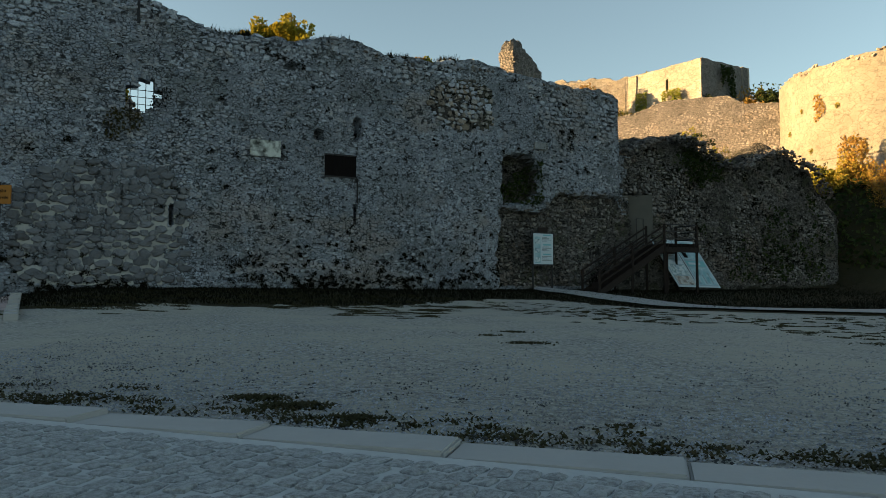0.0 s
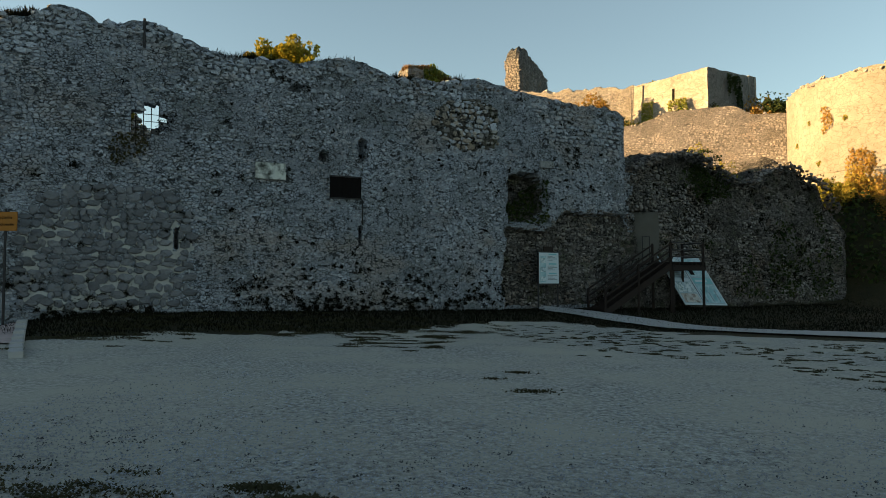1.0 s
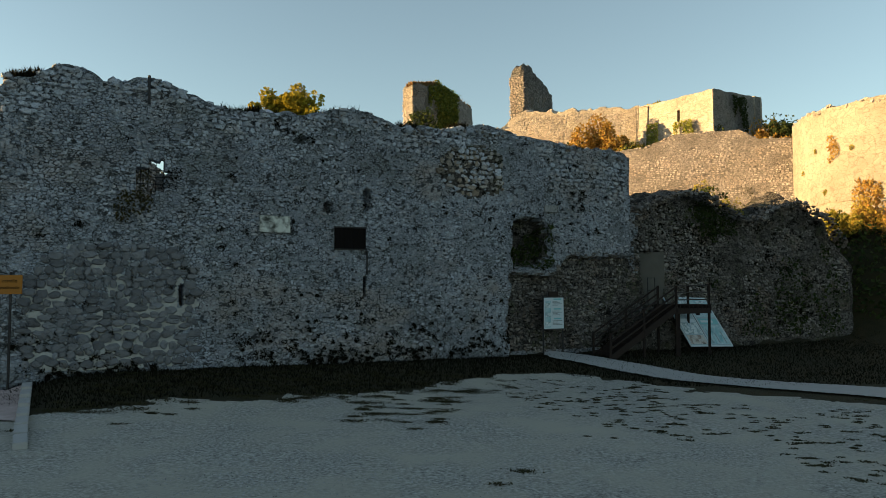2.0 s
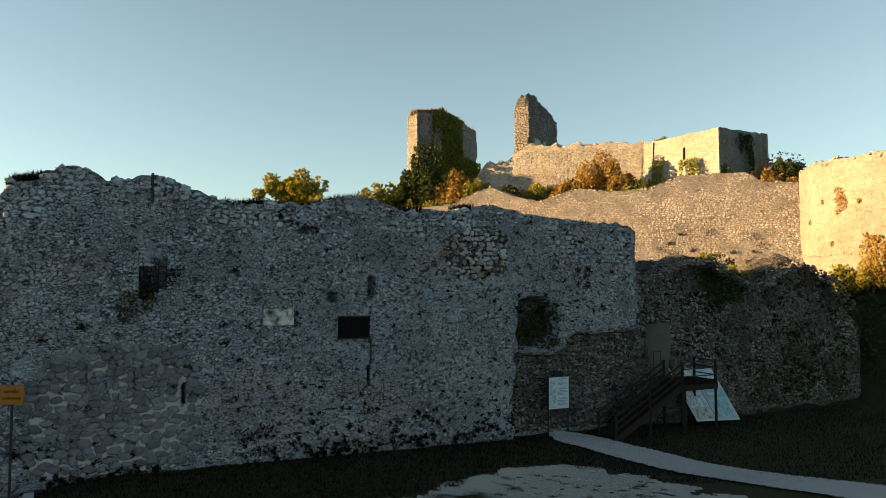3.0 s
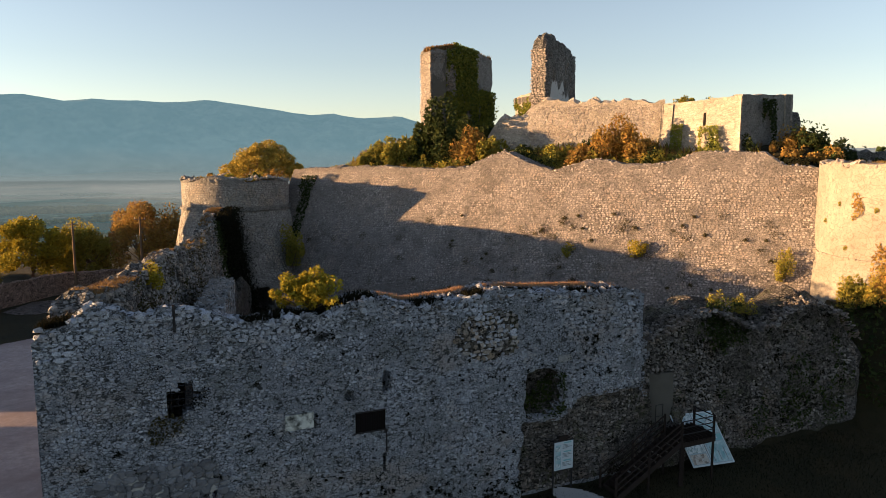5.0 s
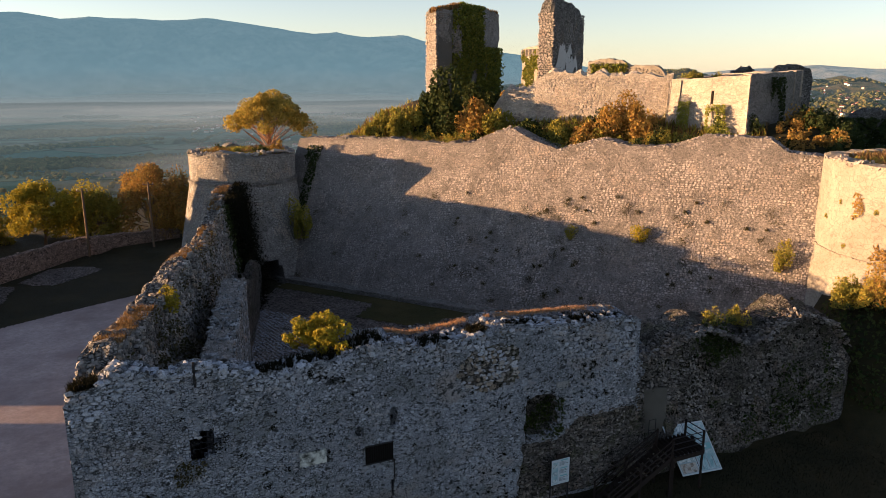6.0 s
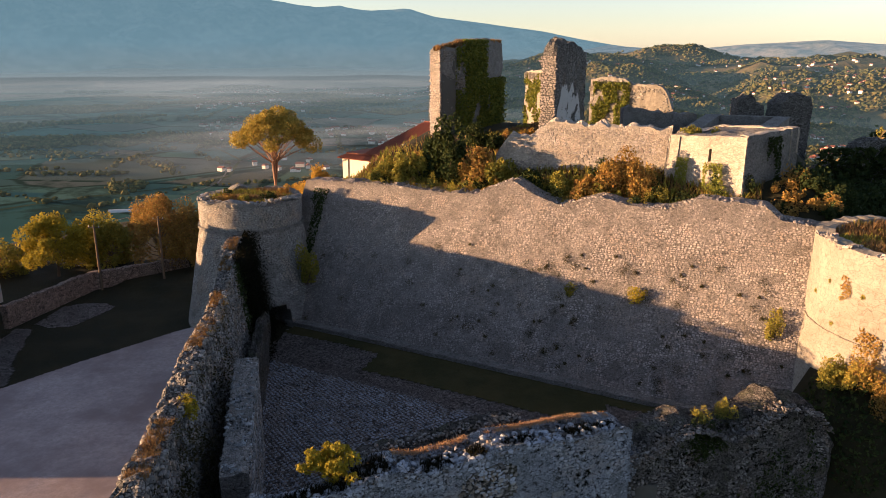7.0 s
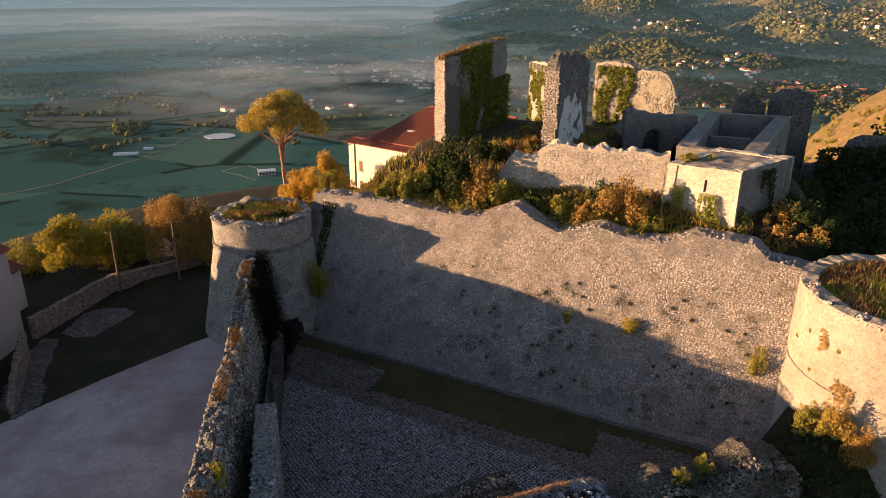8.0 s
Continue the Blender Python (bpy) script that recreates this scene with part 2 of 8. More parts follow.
def add(name, verts, faces, mat, parent=None, label="", category="", group="", kind="", smooth=False, mats=None, slots=None):
    ob = new(name, mesh(name, verts, faces, mat, smooth, mats, slots))
    if parent:
        ob.parent = parent
    return tagged(ob, label, category, group, kind)


def thing(name, x, y, z, label, category, group="", turn=0.0):
    ob = new(name)
    ob.empty_display_size = 0.2
    ob.matrix_basis = pose(x, y, z, 0, 0, turn)
    return tagged(ob, label, category, group)


def part(name, bm, material, parent, label=""):
    me = bpy.data.meshes.new(name)
    bm.to_mesh(me)
    bm.free()
    me.materials.append(material)
    ob = new(name, me)
    ob.parent = parent
    return tagged(ob, label)


def bm_box(x0, y0, z0, x1, y1, z1, bevel=0.0, bm=None):
    bm = bm or bmesh.new()
    m = Matrix.Translation(((x0 + x1) / 2, (y0 + y1) / 2, (z0 + z1) / 2)) @ Matrix.Diagonal((x1 - x0, y1 - y0, z1 - z0, 1))
    r = bmesh.ops.create_cube(bm, size=1, matrix=m)
    if bevel:
        edges = list({e for v in r["verts"] for e in v.link_edges})
        bmesh.ops.bevel(bm, geom=edges, offset=bevel, segments=2, affect="EDGES")
    return bm


def bm_beam(a, b, w, h, bm=None, bevel=0.006):
    """A squared timber from a to b."""
    bm = bm or bmesh.new()
    a, b = Vector(a), Vector(b)
    way = b - a
    m = Matrix.Translation((a + b) / 2) @ way.to_track_quat("Z", "Y").to_matrix().to_4x4() @ Matrix.Diagonal((w, h, way.length, 1))
    r = bmesh.ops.create_cube(bm, size=1, matrix=m)
    if bevel:
        edges = list({e for v in r["verts"] for e in v.link_edges})
        bmesh.ops.bevel(bm, geom=edges, offset=bevel, segments=1, affect="EDGES")
    return bm


def tube(points, radii, sides=7):
    """Vertices and faces of a tapered round limb along points."""
    pts = [Vector(p) for p in points]
    verts, faces = [], []
    for i, p in enumerate(pts):
        way = (pts[min(i + 1, len(pts) - 1)] - pts[max(i - 1, 0)]).normalized()
        q = way.to_track_quat("Z", "Y")
        for k in range(sides):
            a = 2 * math.pi * k / sides
            verts.append(p + q @ Vector((math.cos(a) * radii[i], math.sin(a) * radii[i], 0)))
    for i in range(len(pts) - 1):
        for k in range(sides):
            k2 = (k + 1) % sides
            faces.append((i * sides + k, i * sides + k2, (i + 1) * sides + k2, (i + 1) * sides + k))
    faces.append(tuple(range(sides))[::-1])
    faces.append(tuple((len(pts) - 1) * sides + k for k in range(sides)))
    return [tuple(v) for v in verts], faces


def join(pieces):
    """One list of vertices and faces out of many."""
    verts, faces = [], []
    for v, f in pieces:
        o = len(verts)
        verts.extend(v)
        faces.extend(tuple(i + o for i in q) for q in f)
    return verts, faces


def straight(x0, y0, x1, y1):
    """A wall's front line: its length and a function of u giving the place and the horizontal way into the wall (left of the line)."""
    length = math.hypot(x1 - x0, y1 - y0)
    dx, dy = (x1 - x0) / length, (y1 - y0) / length

    def line(u):
        u = np.asarray(u, float)
        return x0 + dx * u, y0 + dy * u, np.full_like(u, -dy), np.full_like(u, dx)
    return length, line


def arc(cx, cy, r, a0, a1):
    """A round tower's outer line from angle a0 to a1 (degrees, anticlockwise); into the wall is towards the centre."""
    length = r * radians(abs(a1 - a0))

    def line(u):
        a = radians(a0) + (radians(a1) - radians(a0)) * np.asarray(u, float) / length
        return cx + r * np.cos(a), cy + r * np.sin(a), -np.cos(a), -np.sin(a)
    return length, line


def profile(*pairs):
    us, zs = [p[0] for p in pairs], [p[1] for p in pairs]
    return lambda u: np.interp(u, us, zs)


def ruin(name, length, line, z0, z1, thick, mat, du=0.3, dz=0.3, batter=0.0, back_batter=None, off=None, hole=None, across=4,
         rough=0.07, jag=0.18, trough=0.0, seed=1, u_from=0.0, parent=None, label="", category="", kind="structure", smooth=False):
    """A ruined wall: uneven faces, a broken crest, true openings and thickness."""
    nu = max(3, int(length / du) + 1)
    u = u_from + np.linspace(0, length, nu)
    zb = z0(u) if callable(z0) else np.full(nu, float(z0))
    zt = (z1(u) if callable(z1) else np.full(nu, float(z1))) + jag * fbm(u * 1.4, seed * 3.1, 0.0, 4, seed)
    zt = np.maximum(zt, zb + 0.1)
    nv = max(3, int(np.max(zt - zb) / dz) + 1)
    v = np.linspace(0, 1, nv)
    U = np.repeat(u[:, None], nv, 1)
    Z = zb[:, None] + (zt - zb)[:, None] * v[None, :]
    X, Y, NX, NY = line(U)
    T = thick(U, Z) if callable(thick) else np.full_like(U, float(thick))
    F = batter * (Z - zb[:, None]) + rough * fbm(U * 1.1, Z * 1.1, seed, 4, seed + 5)
    if off is not None:
        F = F + off(U, Z)
    bb = batter if back_batter is None else back_batter
    B = T + bb * (Z - zb[:, None]) + rough * fbm(U * 1.1, Z * 1.1, seed + 9.0, 4, seed + 11)
    front = np.stack([X + NX * F, Y + NY * F, Z], -1).reshape(-1, 3)
    back = np.stack([X + NX * B, Y + NY * B, Z], -1).reshape(-1, 3)
    verts = [front, back]
    nf = nu * nv
    keep = np.ones((nu - 1, nv - 1), bool)
    if hole is not None:
        keep &= ~hole(0.25 * (U[1:, 1:] + U[:-1, :-1] + U[1:, :-1] + U[:-1, 1:]), 0.25 * (Z[1:, 1:] + Z[:-1, :-1] + Z[1:, :-1] + Z[:-1, 1:]))
    idx = lambda i, j: i * nv + j
    faces, count, cache, extra = [], 2 * nf, {}, []

    def chain(i, j):
        nonlocal count
        if (i, j) not in cache:
            a, b = front[idx(i, j)], back[idx(i, j)]
            row = [idx(i, j)]
            for s in range(1, across):
                t = s / across
                p = a + (b - a) * t
                if j == nv - 1:
                    p = p + np.array([0, 0, jag * 1.3 * float(fbm(p[0] * 1.3, p[1] * 1.3, seed, 3, seed + 2)) - trough * math.sin(math.pi * t)])
                extra.append(p)
                row.append(count)
                count += 1
            row.append(nf + idx(i, j))
            cache[(i, j)] = row
        return cache[(i, j)]

    def bridge(p, q):
        a, b = chain(*p), chain(*q)
        for s in range(across):
            faces.append((a[s], a[s + 1], b[s + 1], b[s]))

    for i in range(nu - 1):
        for j in range(nv - 1):
            if not keep[i, j]:
                continue
            faces.append((idx(i, j), idx(i + 1, j), idx(i + 1, j + 1), idx(i, j + 1)))
            faces.append((nf + idx(i, j), nf + idx(i, j + 1), nf + idx(i + 1, j + 1), nf + idx(i + 1, j)))
            if j == nv - 2 or not keep[i, j + 1]:
                bridge((i + 1, j + 1), (i, j + 1))
            if j == 0 or not keep[i, j - 1]:
                bridge((i, j), (i + 1, j))
            if i == 0 or not keep[i - 1, j]:
                bridge((i, j + 1), (i, j))
            if i == nu - 2 or not keep[i + 1, j]:
                bridge((i + 1, j), (i + 1, j + 1))
    allv = np.concatenate(verts + ([np.array(extra)] if extra else []))
    return add(name, allv, faces, mat, parent, label, category, "", kind, smooth)


def stones(name, line, face, us, zs, ws, hs, mat, proud=0.06, sides=8, seed=0, parent=None, label=""):
    """Many bedded stones on a wall's face, each a rounded uneven block; face(u, z) gives the depth of the wall's face."""
    rng = np.random.default_rng(seed)
    k = len(us)
    a = np.linspace(0, 2 * np.pi, sides, endpoint=False)[None, :] + rng.uniform(-0.36, 0.36, (k, sides))
    r = 1.0 / np.maximum(np.abs(np.cos(a)) ** 3.2 + np.abs(np.sin(a)) ** 3.2, 1e-6) ** (1 / 3.2) * rng.uniform(0.74, 1.10, (k, sides))
    tilt = rng.normal(0, 0.10, (k, 1))
    ca, sa = np.cos(a) * r * ws[:, None] / 2, np.sin(a) * r * hs[:, None] / 2
    lu, lz = ca * np.cos(tilt) - sa * np.sin(tilt), ca * np.sin(tilt) + sa * np.cos(tilt)
    pr = rng.uniform(0.45, 1.25, (k, 1)) * proud
    slope = rng.normal(0, 0.18, (k, 2))
    rings = []
    for scale, depth in ((1.0, 0.05), (0.97, -0.6), (0.80, -1.0)):
        uu, zz = us[:, None] + lu * scale, zs[:, None] + lz * scale
        d = np.where(depth > 0, depth, depth * pr) + (0 if depth > 0 else (slope[:, :1] * lu + slope[:, 1:] * lz) * scale * 0.35)
        x, y, nx, ny = line(uu)
        f = face(uu, zz) + d
        rings.append(np.stack([x + nx * f, y + ny * f, zz], -1))
    uu, zz = us[:, None], zs[:, None]
    x, y, nx, ny = line(uu)
    f = face(uu, zz) - pr * 1.08
    mid = np.stack([x + nx * f, y + ny * f, zz], -1)
    verts = np.concatenate(rings + [mid], 1)
    m = verts.shape[1]
    tpl = []
    for ring in (0, 1):
        for s in range(sides):
            s2 = (s + 1) % sides
            tpl.append((ring * sides + s, ring * sides + s2, (ring + 1) * sides + s2, (ring + 1) * sides + s))
    tri = [(2 * sides + s, 2 * sides + (s + 1) % sides, 3 * sides) for s in range(sides)]
    base = np.arange(k)[:, None, None] * m
    faces = (np.array(tpl)[None] + base).reshape(-1, 4).tolist() + (np.array(tri)[None] + base).reshape(-1, 3).tolist()
    return add(name, verts.reshape(-1, 3), faces, mat, parent, label, "", "", "stuff")


def courses(u0, u1, z0, z1, size, seed, flat=0.62, loose=0.25):
    """Centres and sizes of stones laid in rough courses over a rectangle of the wall."""
    rng = np.random.default_rng(seed)
    out = []
    z = z0
    while z < z1:
        h = size * flat * rng.uniform(0.7, 1.35)
        u = u0 - rng.uniform(0, size)
        while u < u1:
            w = size * rng.uniform(0.55, 1.6)
            out.append((u + w / 2, z + h / 2 + rng.normal(0, h * loose), w * 0.98, h * rng.uniform(0.8, 1.15)))
            u += w * 1.05
        z += h * 1.02
    return np.array(out).T


def boulders(name, centres, sizes, mat, seed=0, parent=None, label="", small=False):
    """Loose stones: squashed, faceted lumps."""
    rng = np.random.default_rng(seed)
    bm = bmesh.new()
    bmesh.ops.create_icosphere(bm, subdivisions=1, radius=0.5)
    bm.verts.ensure_lookup_table()
    tv = np.array([v.co[:] for v in bm.verts])
    tf = np.array([[v.index for v in f.verts] for f in bm.faces])
    bm.free()
    if small:
        tv = np.array([(0.5, 0, 0), (0, 0.5, 0), (-0.5, 0, 0), (0, -0.5, 0), (0.1, 0.1, 0.45), (0, 0, -0.4)])
        tf = np.array([(0, 1, 4), (1, 2, 4), (2, 3, 4), (3, 0, 4), (1, 0, 5), (2, 1, 5), (3, 2, 5), (0, 3, 5)])
    k, m = len(centres), len(tv)
    v = tv[None] * rng.uniform(0.72, 1.25, (k, m, 1)) * (np.asarray(sizes)[:, None, None] * rng.uniform(0.6, 1.25, (k, 1, 3)))
    ang = rng.uniform(0, 2 * np.pi, k)
    c, s = np.cos(ang)[:, None], np.sin(ang)[:, None]
    v = np.stack([v[..., 0] * c - v[..., 1] * s, v[..., 0] * s + v[..., 1] * c, v[..., 2] * 0.75], -1) + np.asarray(centres)[:, None, :]
    faces = (tf[None] + np.arange(k)[:, None, None] * m).reshape(-1, 3)
    return add(name, v.reshape(-1, 3), faces, mat, parent, label, "", "", "stuff")


def leaves(centres, size, seed=0, upright=0.0, long=1.5, lift=None):
    """Vertices and faces of many small folded leaves."""
    rng = np.random.default_rng(seed)
    k = len(centres)
    a = rng.normal(size=(k, 3))
    a[:, 2] = a[:, 2] * (1 - upright) + upright * 2.0
    a /= np.linalg.norm(a, axis=1, keepdims=True)
    b = np.cross(a, rng.normal(size=(k, 3)))
    b /= np.linalg.norm(b, axis=1, keepdims=True) + 1e-9
    n = np.cross(a, b)
    s = size * rng.uniform(0.6, 1.4, (k, 1))
    c = np.asarray(centres)
    v = np.stack([c - a * s * long * 0.5, c + b * s * 0.45 + n * s * 0.18, c + a * s * long * 0.5, c - b * s * 0.45 + n * s * 0.18], 1)
    i = np.arange(k)[:, None] * 4
    faces = np.concatenate([i + np.array([[0, 1, 2]]), i + np.array([[0, 2, 3]])])
    return v.reshape(-1, 3), faces


def lumps(rng, n_lumps, n_leaves, rx, ry, rz, spread=0.33, hollow=0.0):
    """Leaf places in uneven clumps within an ellipsoid standing on z = 0, and the clumps' centres."""
    c = rng.normal(size=(n_lumps, 3))
    c /= np.linalg.norm(c, axis=1, keepdims=True)
    c *= rng.uniform(hollow, 0.85, (n_lumps, 1)) ** 0.6
    c[:, 2] = np.abs(c[:, 2]) * 0.9 + 0.15
    pick = rng.integers(0, n_lumps, n_leaves)
    size = rng.uniform(0.5, 1.2, n_lumps)[pick][:, None]
    d = rng.normal(size=(n_leaves, 3))
    d /= np.linalg.norm(d, axis=1, keepdims=True)
    p = c[pick] + d * spread * size * rng.uniform(0.35, 1.0, (n_leaves, 1)) ** 0.5
    p[:, 2] = np.maximum(p[:, 2], 0.02)
    return p * np.array([rx, ry, rz]), c * np.array([rx, ry, rz])


# ======== the ground ========
WALL_P, WALL_D, WALL_N = np.array([-9.47, 24.84]), np.array([0.896, 0.444]), np.array([-0.444, 0.896])   # front wall: foot, along, into
SCARP_P, SCARP_D, SCARP_N = np.array([-4.3, 61.63]), np.array([0.9067, -0.4217]), np.array([0.4217, 0.9067])
SCARP_LEAN = 0.56


def smooth01(t):
    t = np.clip(t, 0, 1)
    return t * t * (3 - 2 * t)


def ground_z(x, y):
    """Height of the ground: the sloping forecourt, the castle's terrace, the hill and the valley."""
    x, y = np.asarray(x, float), np.asarray(y, float)
    into = (x - WALL_P[0]) * WALL_N[0] + (y - WALL_P[1]) * WALL_N[1]
    along = (x - WALL_P[0]) * WALL_D[0] + (y - WALL_P[1]) * WALL_D[1]
    fore = -0.1 + 0.012 * (np.clip(y, -10, 40) - 6) - 0.02 * np.clip(x, -20, 12)
    fore = fore + 0.5 * smooth01((into + 6.0) / 6.0) * smooth01((along + 7.0) / 5.0)
    z = np.where(into > 0.3, 0.85, fore)
    west = -14.44 - 0.2262 * (y - 22.38)
    z = np.where((x < west + 0.8) & (y > 20), 0.45 + 0 * x, z)
    # the bank between the ruined front wall and the round tower
    bank = smooth01((x - 21.5) / 4.0) * smooth01((y - 37.5 - 0.25 * (x - 22)) / 6.5)
    z = z + 6.2 * bank * smooth01((along - 24) / 6)
    # the terrace behind the great scarp
    d = (x - SCARP_P[0]) * SCARP_N[0] + (y - SCARP_P[1]) * SCARP_N[1]
    s = (x - SCARP_P[0]) * SCARP_D[0] + (y - SCARP_P[1]) * SCARP_D[1]
    terrace = np.clip(0.8 + (d - 1.3) / SCARP_LEAN, 0.6, 14.3) + 2.8 * smooth01((d - 10) / 7.0) + 1.6 * smooth01((d - 17) / 8.0) - 4.2 * smooth01((d - 25) / 5.0) * smooth01((s - 5) / 3.0)
    edge = smooth01((s + 19.5 - 0.12 * np.clip(d - 9, 0, 60)) / 3.5) * smooth01((39.5 - s - 0.2 * d) / 6.5) * smooth01((62 - d) / 22.0)
    z = np.where(d > 1.0, np.maximum(z * (1 - edge), 0) + edge * terrace + (1 - edge) * np.minimum(z, 0.8), z)
    # the castle hill falls to the valley, a ridge runs on to the east
    r = np.hypot(x * np.where(x > 0, 0.72, 1.0), (y - 58) * np.where(y < 58, 0.8, 1.0))
    fall = 1 - (1 - np.clip((r - 80) / 300.0, 0, 1)) ** 2.2
    z = z * (1 - smooth01((r - 72) / 40)) - 120 * fall + 3 * fbm(x / 45, y / 45, 0, 4, 3) * smooth01((r - 90) / 60) * (1 - 0.75 * fall)
    z = z + 122 * np.exp(-(((x - 215) / 100.0) ** 2 + ((y - 320) / 100.0) ** 2))
    far = np.hypot(x, y)
    east = smooth01((np.degrees(np.arctan2(x, np.maximum(y, 1))) + 8) / 16) * (y > 0)
    roll = 58 * np.abs(fbm(x / 420, y / 420, 0, 4, 8)) + 14 * fbm(x / 130, y / 130, 0, 3, 9)
    return z + east * (100 * smooth01((far - 1050) / 2200) + roll * smooth01((far - 900) / 600))


def spaced(lo, hi, step, far_lo, far_hi, n):
    mid = np.arange(lo, hi + step / 2, step)
    g = np.linspace(0, 1, n + 1)[1:] ** 2.6
    return np.concatenate([(lo - g * (lo - far_lo))[::-1], mid, hi + g * (far_hi - hi)])


gx, gy = spaced(-75, 75, 1.2, -4800, 4800, 95), spaced(-12, 150, 1.2, -4800, 4800, 95)
GX, GY = np.meshgrid(gx, gy, indexing="ij")
GZ = ground_z(GX, GY)
gi = np.arange(len(gx) * len(gy)).reshape(len(gx), len(gy))
gf = np.stack([gi[:-1, :-1], gi[1:, :-1], gi[1:, 1:], gi[:-1, 1:]], -1).reshape(-1, 4)
cx, cy = 0.5 * (GX[:-1, :-1] + GX[1:, 1:]).ravel(), 0.5 * (GY[:-1, :-1] + GY[1:, 1:]).ravel()
cz = 0.25 * (GZ[:-1, :-1] + GZ[1:, 1:] + GZ[1:, :-1] + GZ[:-1, 1:]).ravel()


def m_fields():
    n = Nodes("valley_fields", 1.0)
    n.b.inputs["Specular IOR Level"].default_value = 0.0
    vec = n.scaled(0.0045, 0.0075, 0.0)
    cell = n.voronoi(1.0, "F1", vec)
    sep = n.t.nodes.new("ShaderNodeSeparateColor")
    n.link(cell.outputs["Color"], sep.inputs[0])
    # the teal in these tones also holds the tint of the distant haze
    col = n.ramp(sep.outputs[0], (0.0, (0.032, 0.076, 0.066)), (0.35, (0.058, 0.128, 0.102)), (0.6, (0.10, 0.132, 0.086)), (0.8, (0.14, 0.112, 0.085)), (1.0, (0.046, 0.096, 0.08)))
    edge = n.voronoi(1.0, "DISTANCE_TO_EDGE", vec)
    hedge = n.math("MULTIPLY", n.ramp(edge.outputs["Distance"], (0.012, (1, 1, 1)), (0.03, (0, 0, 0))), n.ramp(n.noise(0.02, 3.0), (0.42, (0, 0, 0)), (0.5, (1, 1, 1))))
    col = n.mix(hedge, col, (0.02, 0.035, 0.022))
    wood = n.ramp(n.noise(0.0045, 7.0, 0.75), (0.52, (0, 0, 0)), (0.6, (1, 1, 1)))
    col = n.mix(n.math("MULTIPLY", wood, 0.8), col, (0.022, 0.035, 0.022))
    return n.done(col)


M_FIELDS = m_fields()
M_WOODED = m_ground("wooded_slopes", (0.10, 0.10, 0.035), (0.035, 0.042, 0.018), (0.19, 0.14, 0.06), 0.03, 0.006, 1.0)
M_HILL = m_ground("dry_grass_hillside", (0.22, 0.14, 0.055), (0.05, 0.048, 0.02), (0.11, 0.085, 0.035), 0.45, 0.06, 1.0)
slot = np.where((np.hypot(cx, cy) > 1000 + 120 * fbm(cx / 150, cy / 150, 0, 3, 6)) & (np.degrees(np.arctan2(cx, np.maximum(cy, 1))) > -1.5 + 3 * fbm(cx / 200, cy / 200, 0, 3, 4)), 3, np.where(cz < -70, 2, np.where(np.hypot(cx * 0.72, cy - 58) > 76, 1, 0)))
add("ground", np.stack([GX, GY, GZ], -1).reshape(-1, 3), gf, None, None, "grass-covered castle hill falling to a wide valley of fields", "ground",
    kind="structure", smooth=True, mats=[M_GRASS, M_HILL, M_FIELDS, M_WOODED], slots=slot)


def ground_mesh_z(x, y):
    """Height of the ground sheet itself between its corners."""
    i = np.clip(np.searchsorted(gx, x, "right") - 1, 0, len(gx) - 2)
    j = np.clip(np.searchsorted(gy, y, "right") - 1, 0, len(gy) - 2)
    a, b = (x - gx[i]) / (gx[i + 1] - gx[i]), (y - gy[j]) / (gy[j + 1] - gy[j])
    return GZ[i, j] * (1 - a) * (1 - b) + GZ[i + 1, j] * a * (1 - b) + GZ[i, j + 1] * (1 - a) * b + GZ[i + 1, j + 1] * a * b


def sheet(name, outline, mat, lift=0.02, step=0.6, label="", category="ground", ragged=0.0, kind="structure", z=None, seed=0, parent=None):
    """A thin spread of surfacing that follows the ground inside an outline of corners."""
    o = np.array(outline)
    x0, y0, x1, y1 = o[:, 0].min(), o[:, 1].min(), o[:, 0].max(), o[:, 1].max()
    xs, ys = np.arange(x0 - step, x1 + 2 * step, step), np.arange(y0 - step, y1 + 2 * step, step)
    X, Y = np.meshgrid(xs, ys, indexing="ij")
    c = 0.5 * step
    px, py = X[:-1, :-1] + c, Y[:-1, :-1] + c
    if ragged:
        px = px + ragged * fbm(px * 0.6, py * 0.6, 1.0, 4, seed)
        py = py + ragged * fbm(px * 0.6, py * 0.6, 7.0, 4, seed + 3)
    inside = np.zeros(px.shape, bool)
    for (ax, ay), (bx, by) in zip(outline, outline[1:] + outline[:1]):
        cross = ((ay > py) != (by > py)) & (px < (bx - ax) * (py - ay) / ((by - ay) if by != ay else 1e-9) + ax)
        inside ^= cross
    Z = (np.maximum(ground_z(X, Y), ground_mesh_z(X, Y)) if z is None else np.full_like(X, z)) + lift + 0.008 * fbm(X, Y, 0, 3, seed)
    i = np.arange(X.size).reshape(X.shape)
    q = np.stack([i[:-1, :-1], i[1:, :-1], i[1:, 1:], i[:-1, 1:]], -1)[inside]
    return add(name, np.stack([X, Y, Z], -1).reshape(-1, 3), q, mat, parent, label, category, "", kind, True)


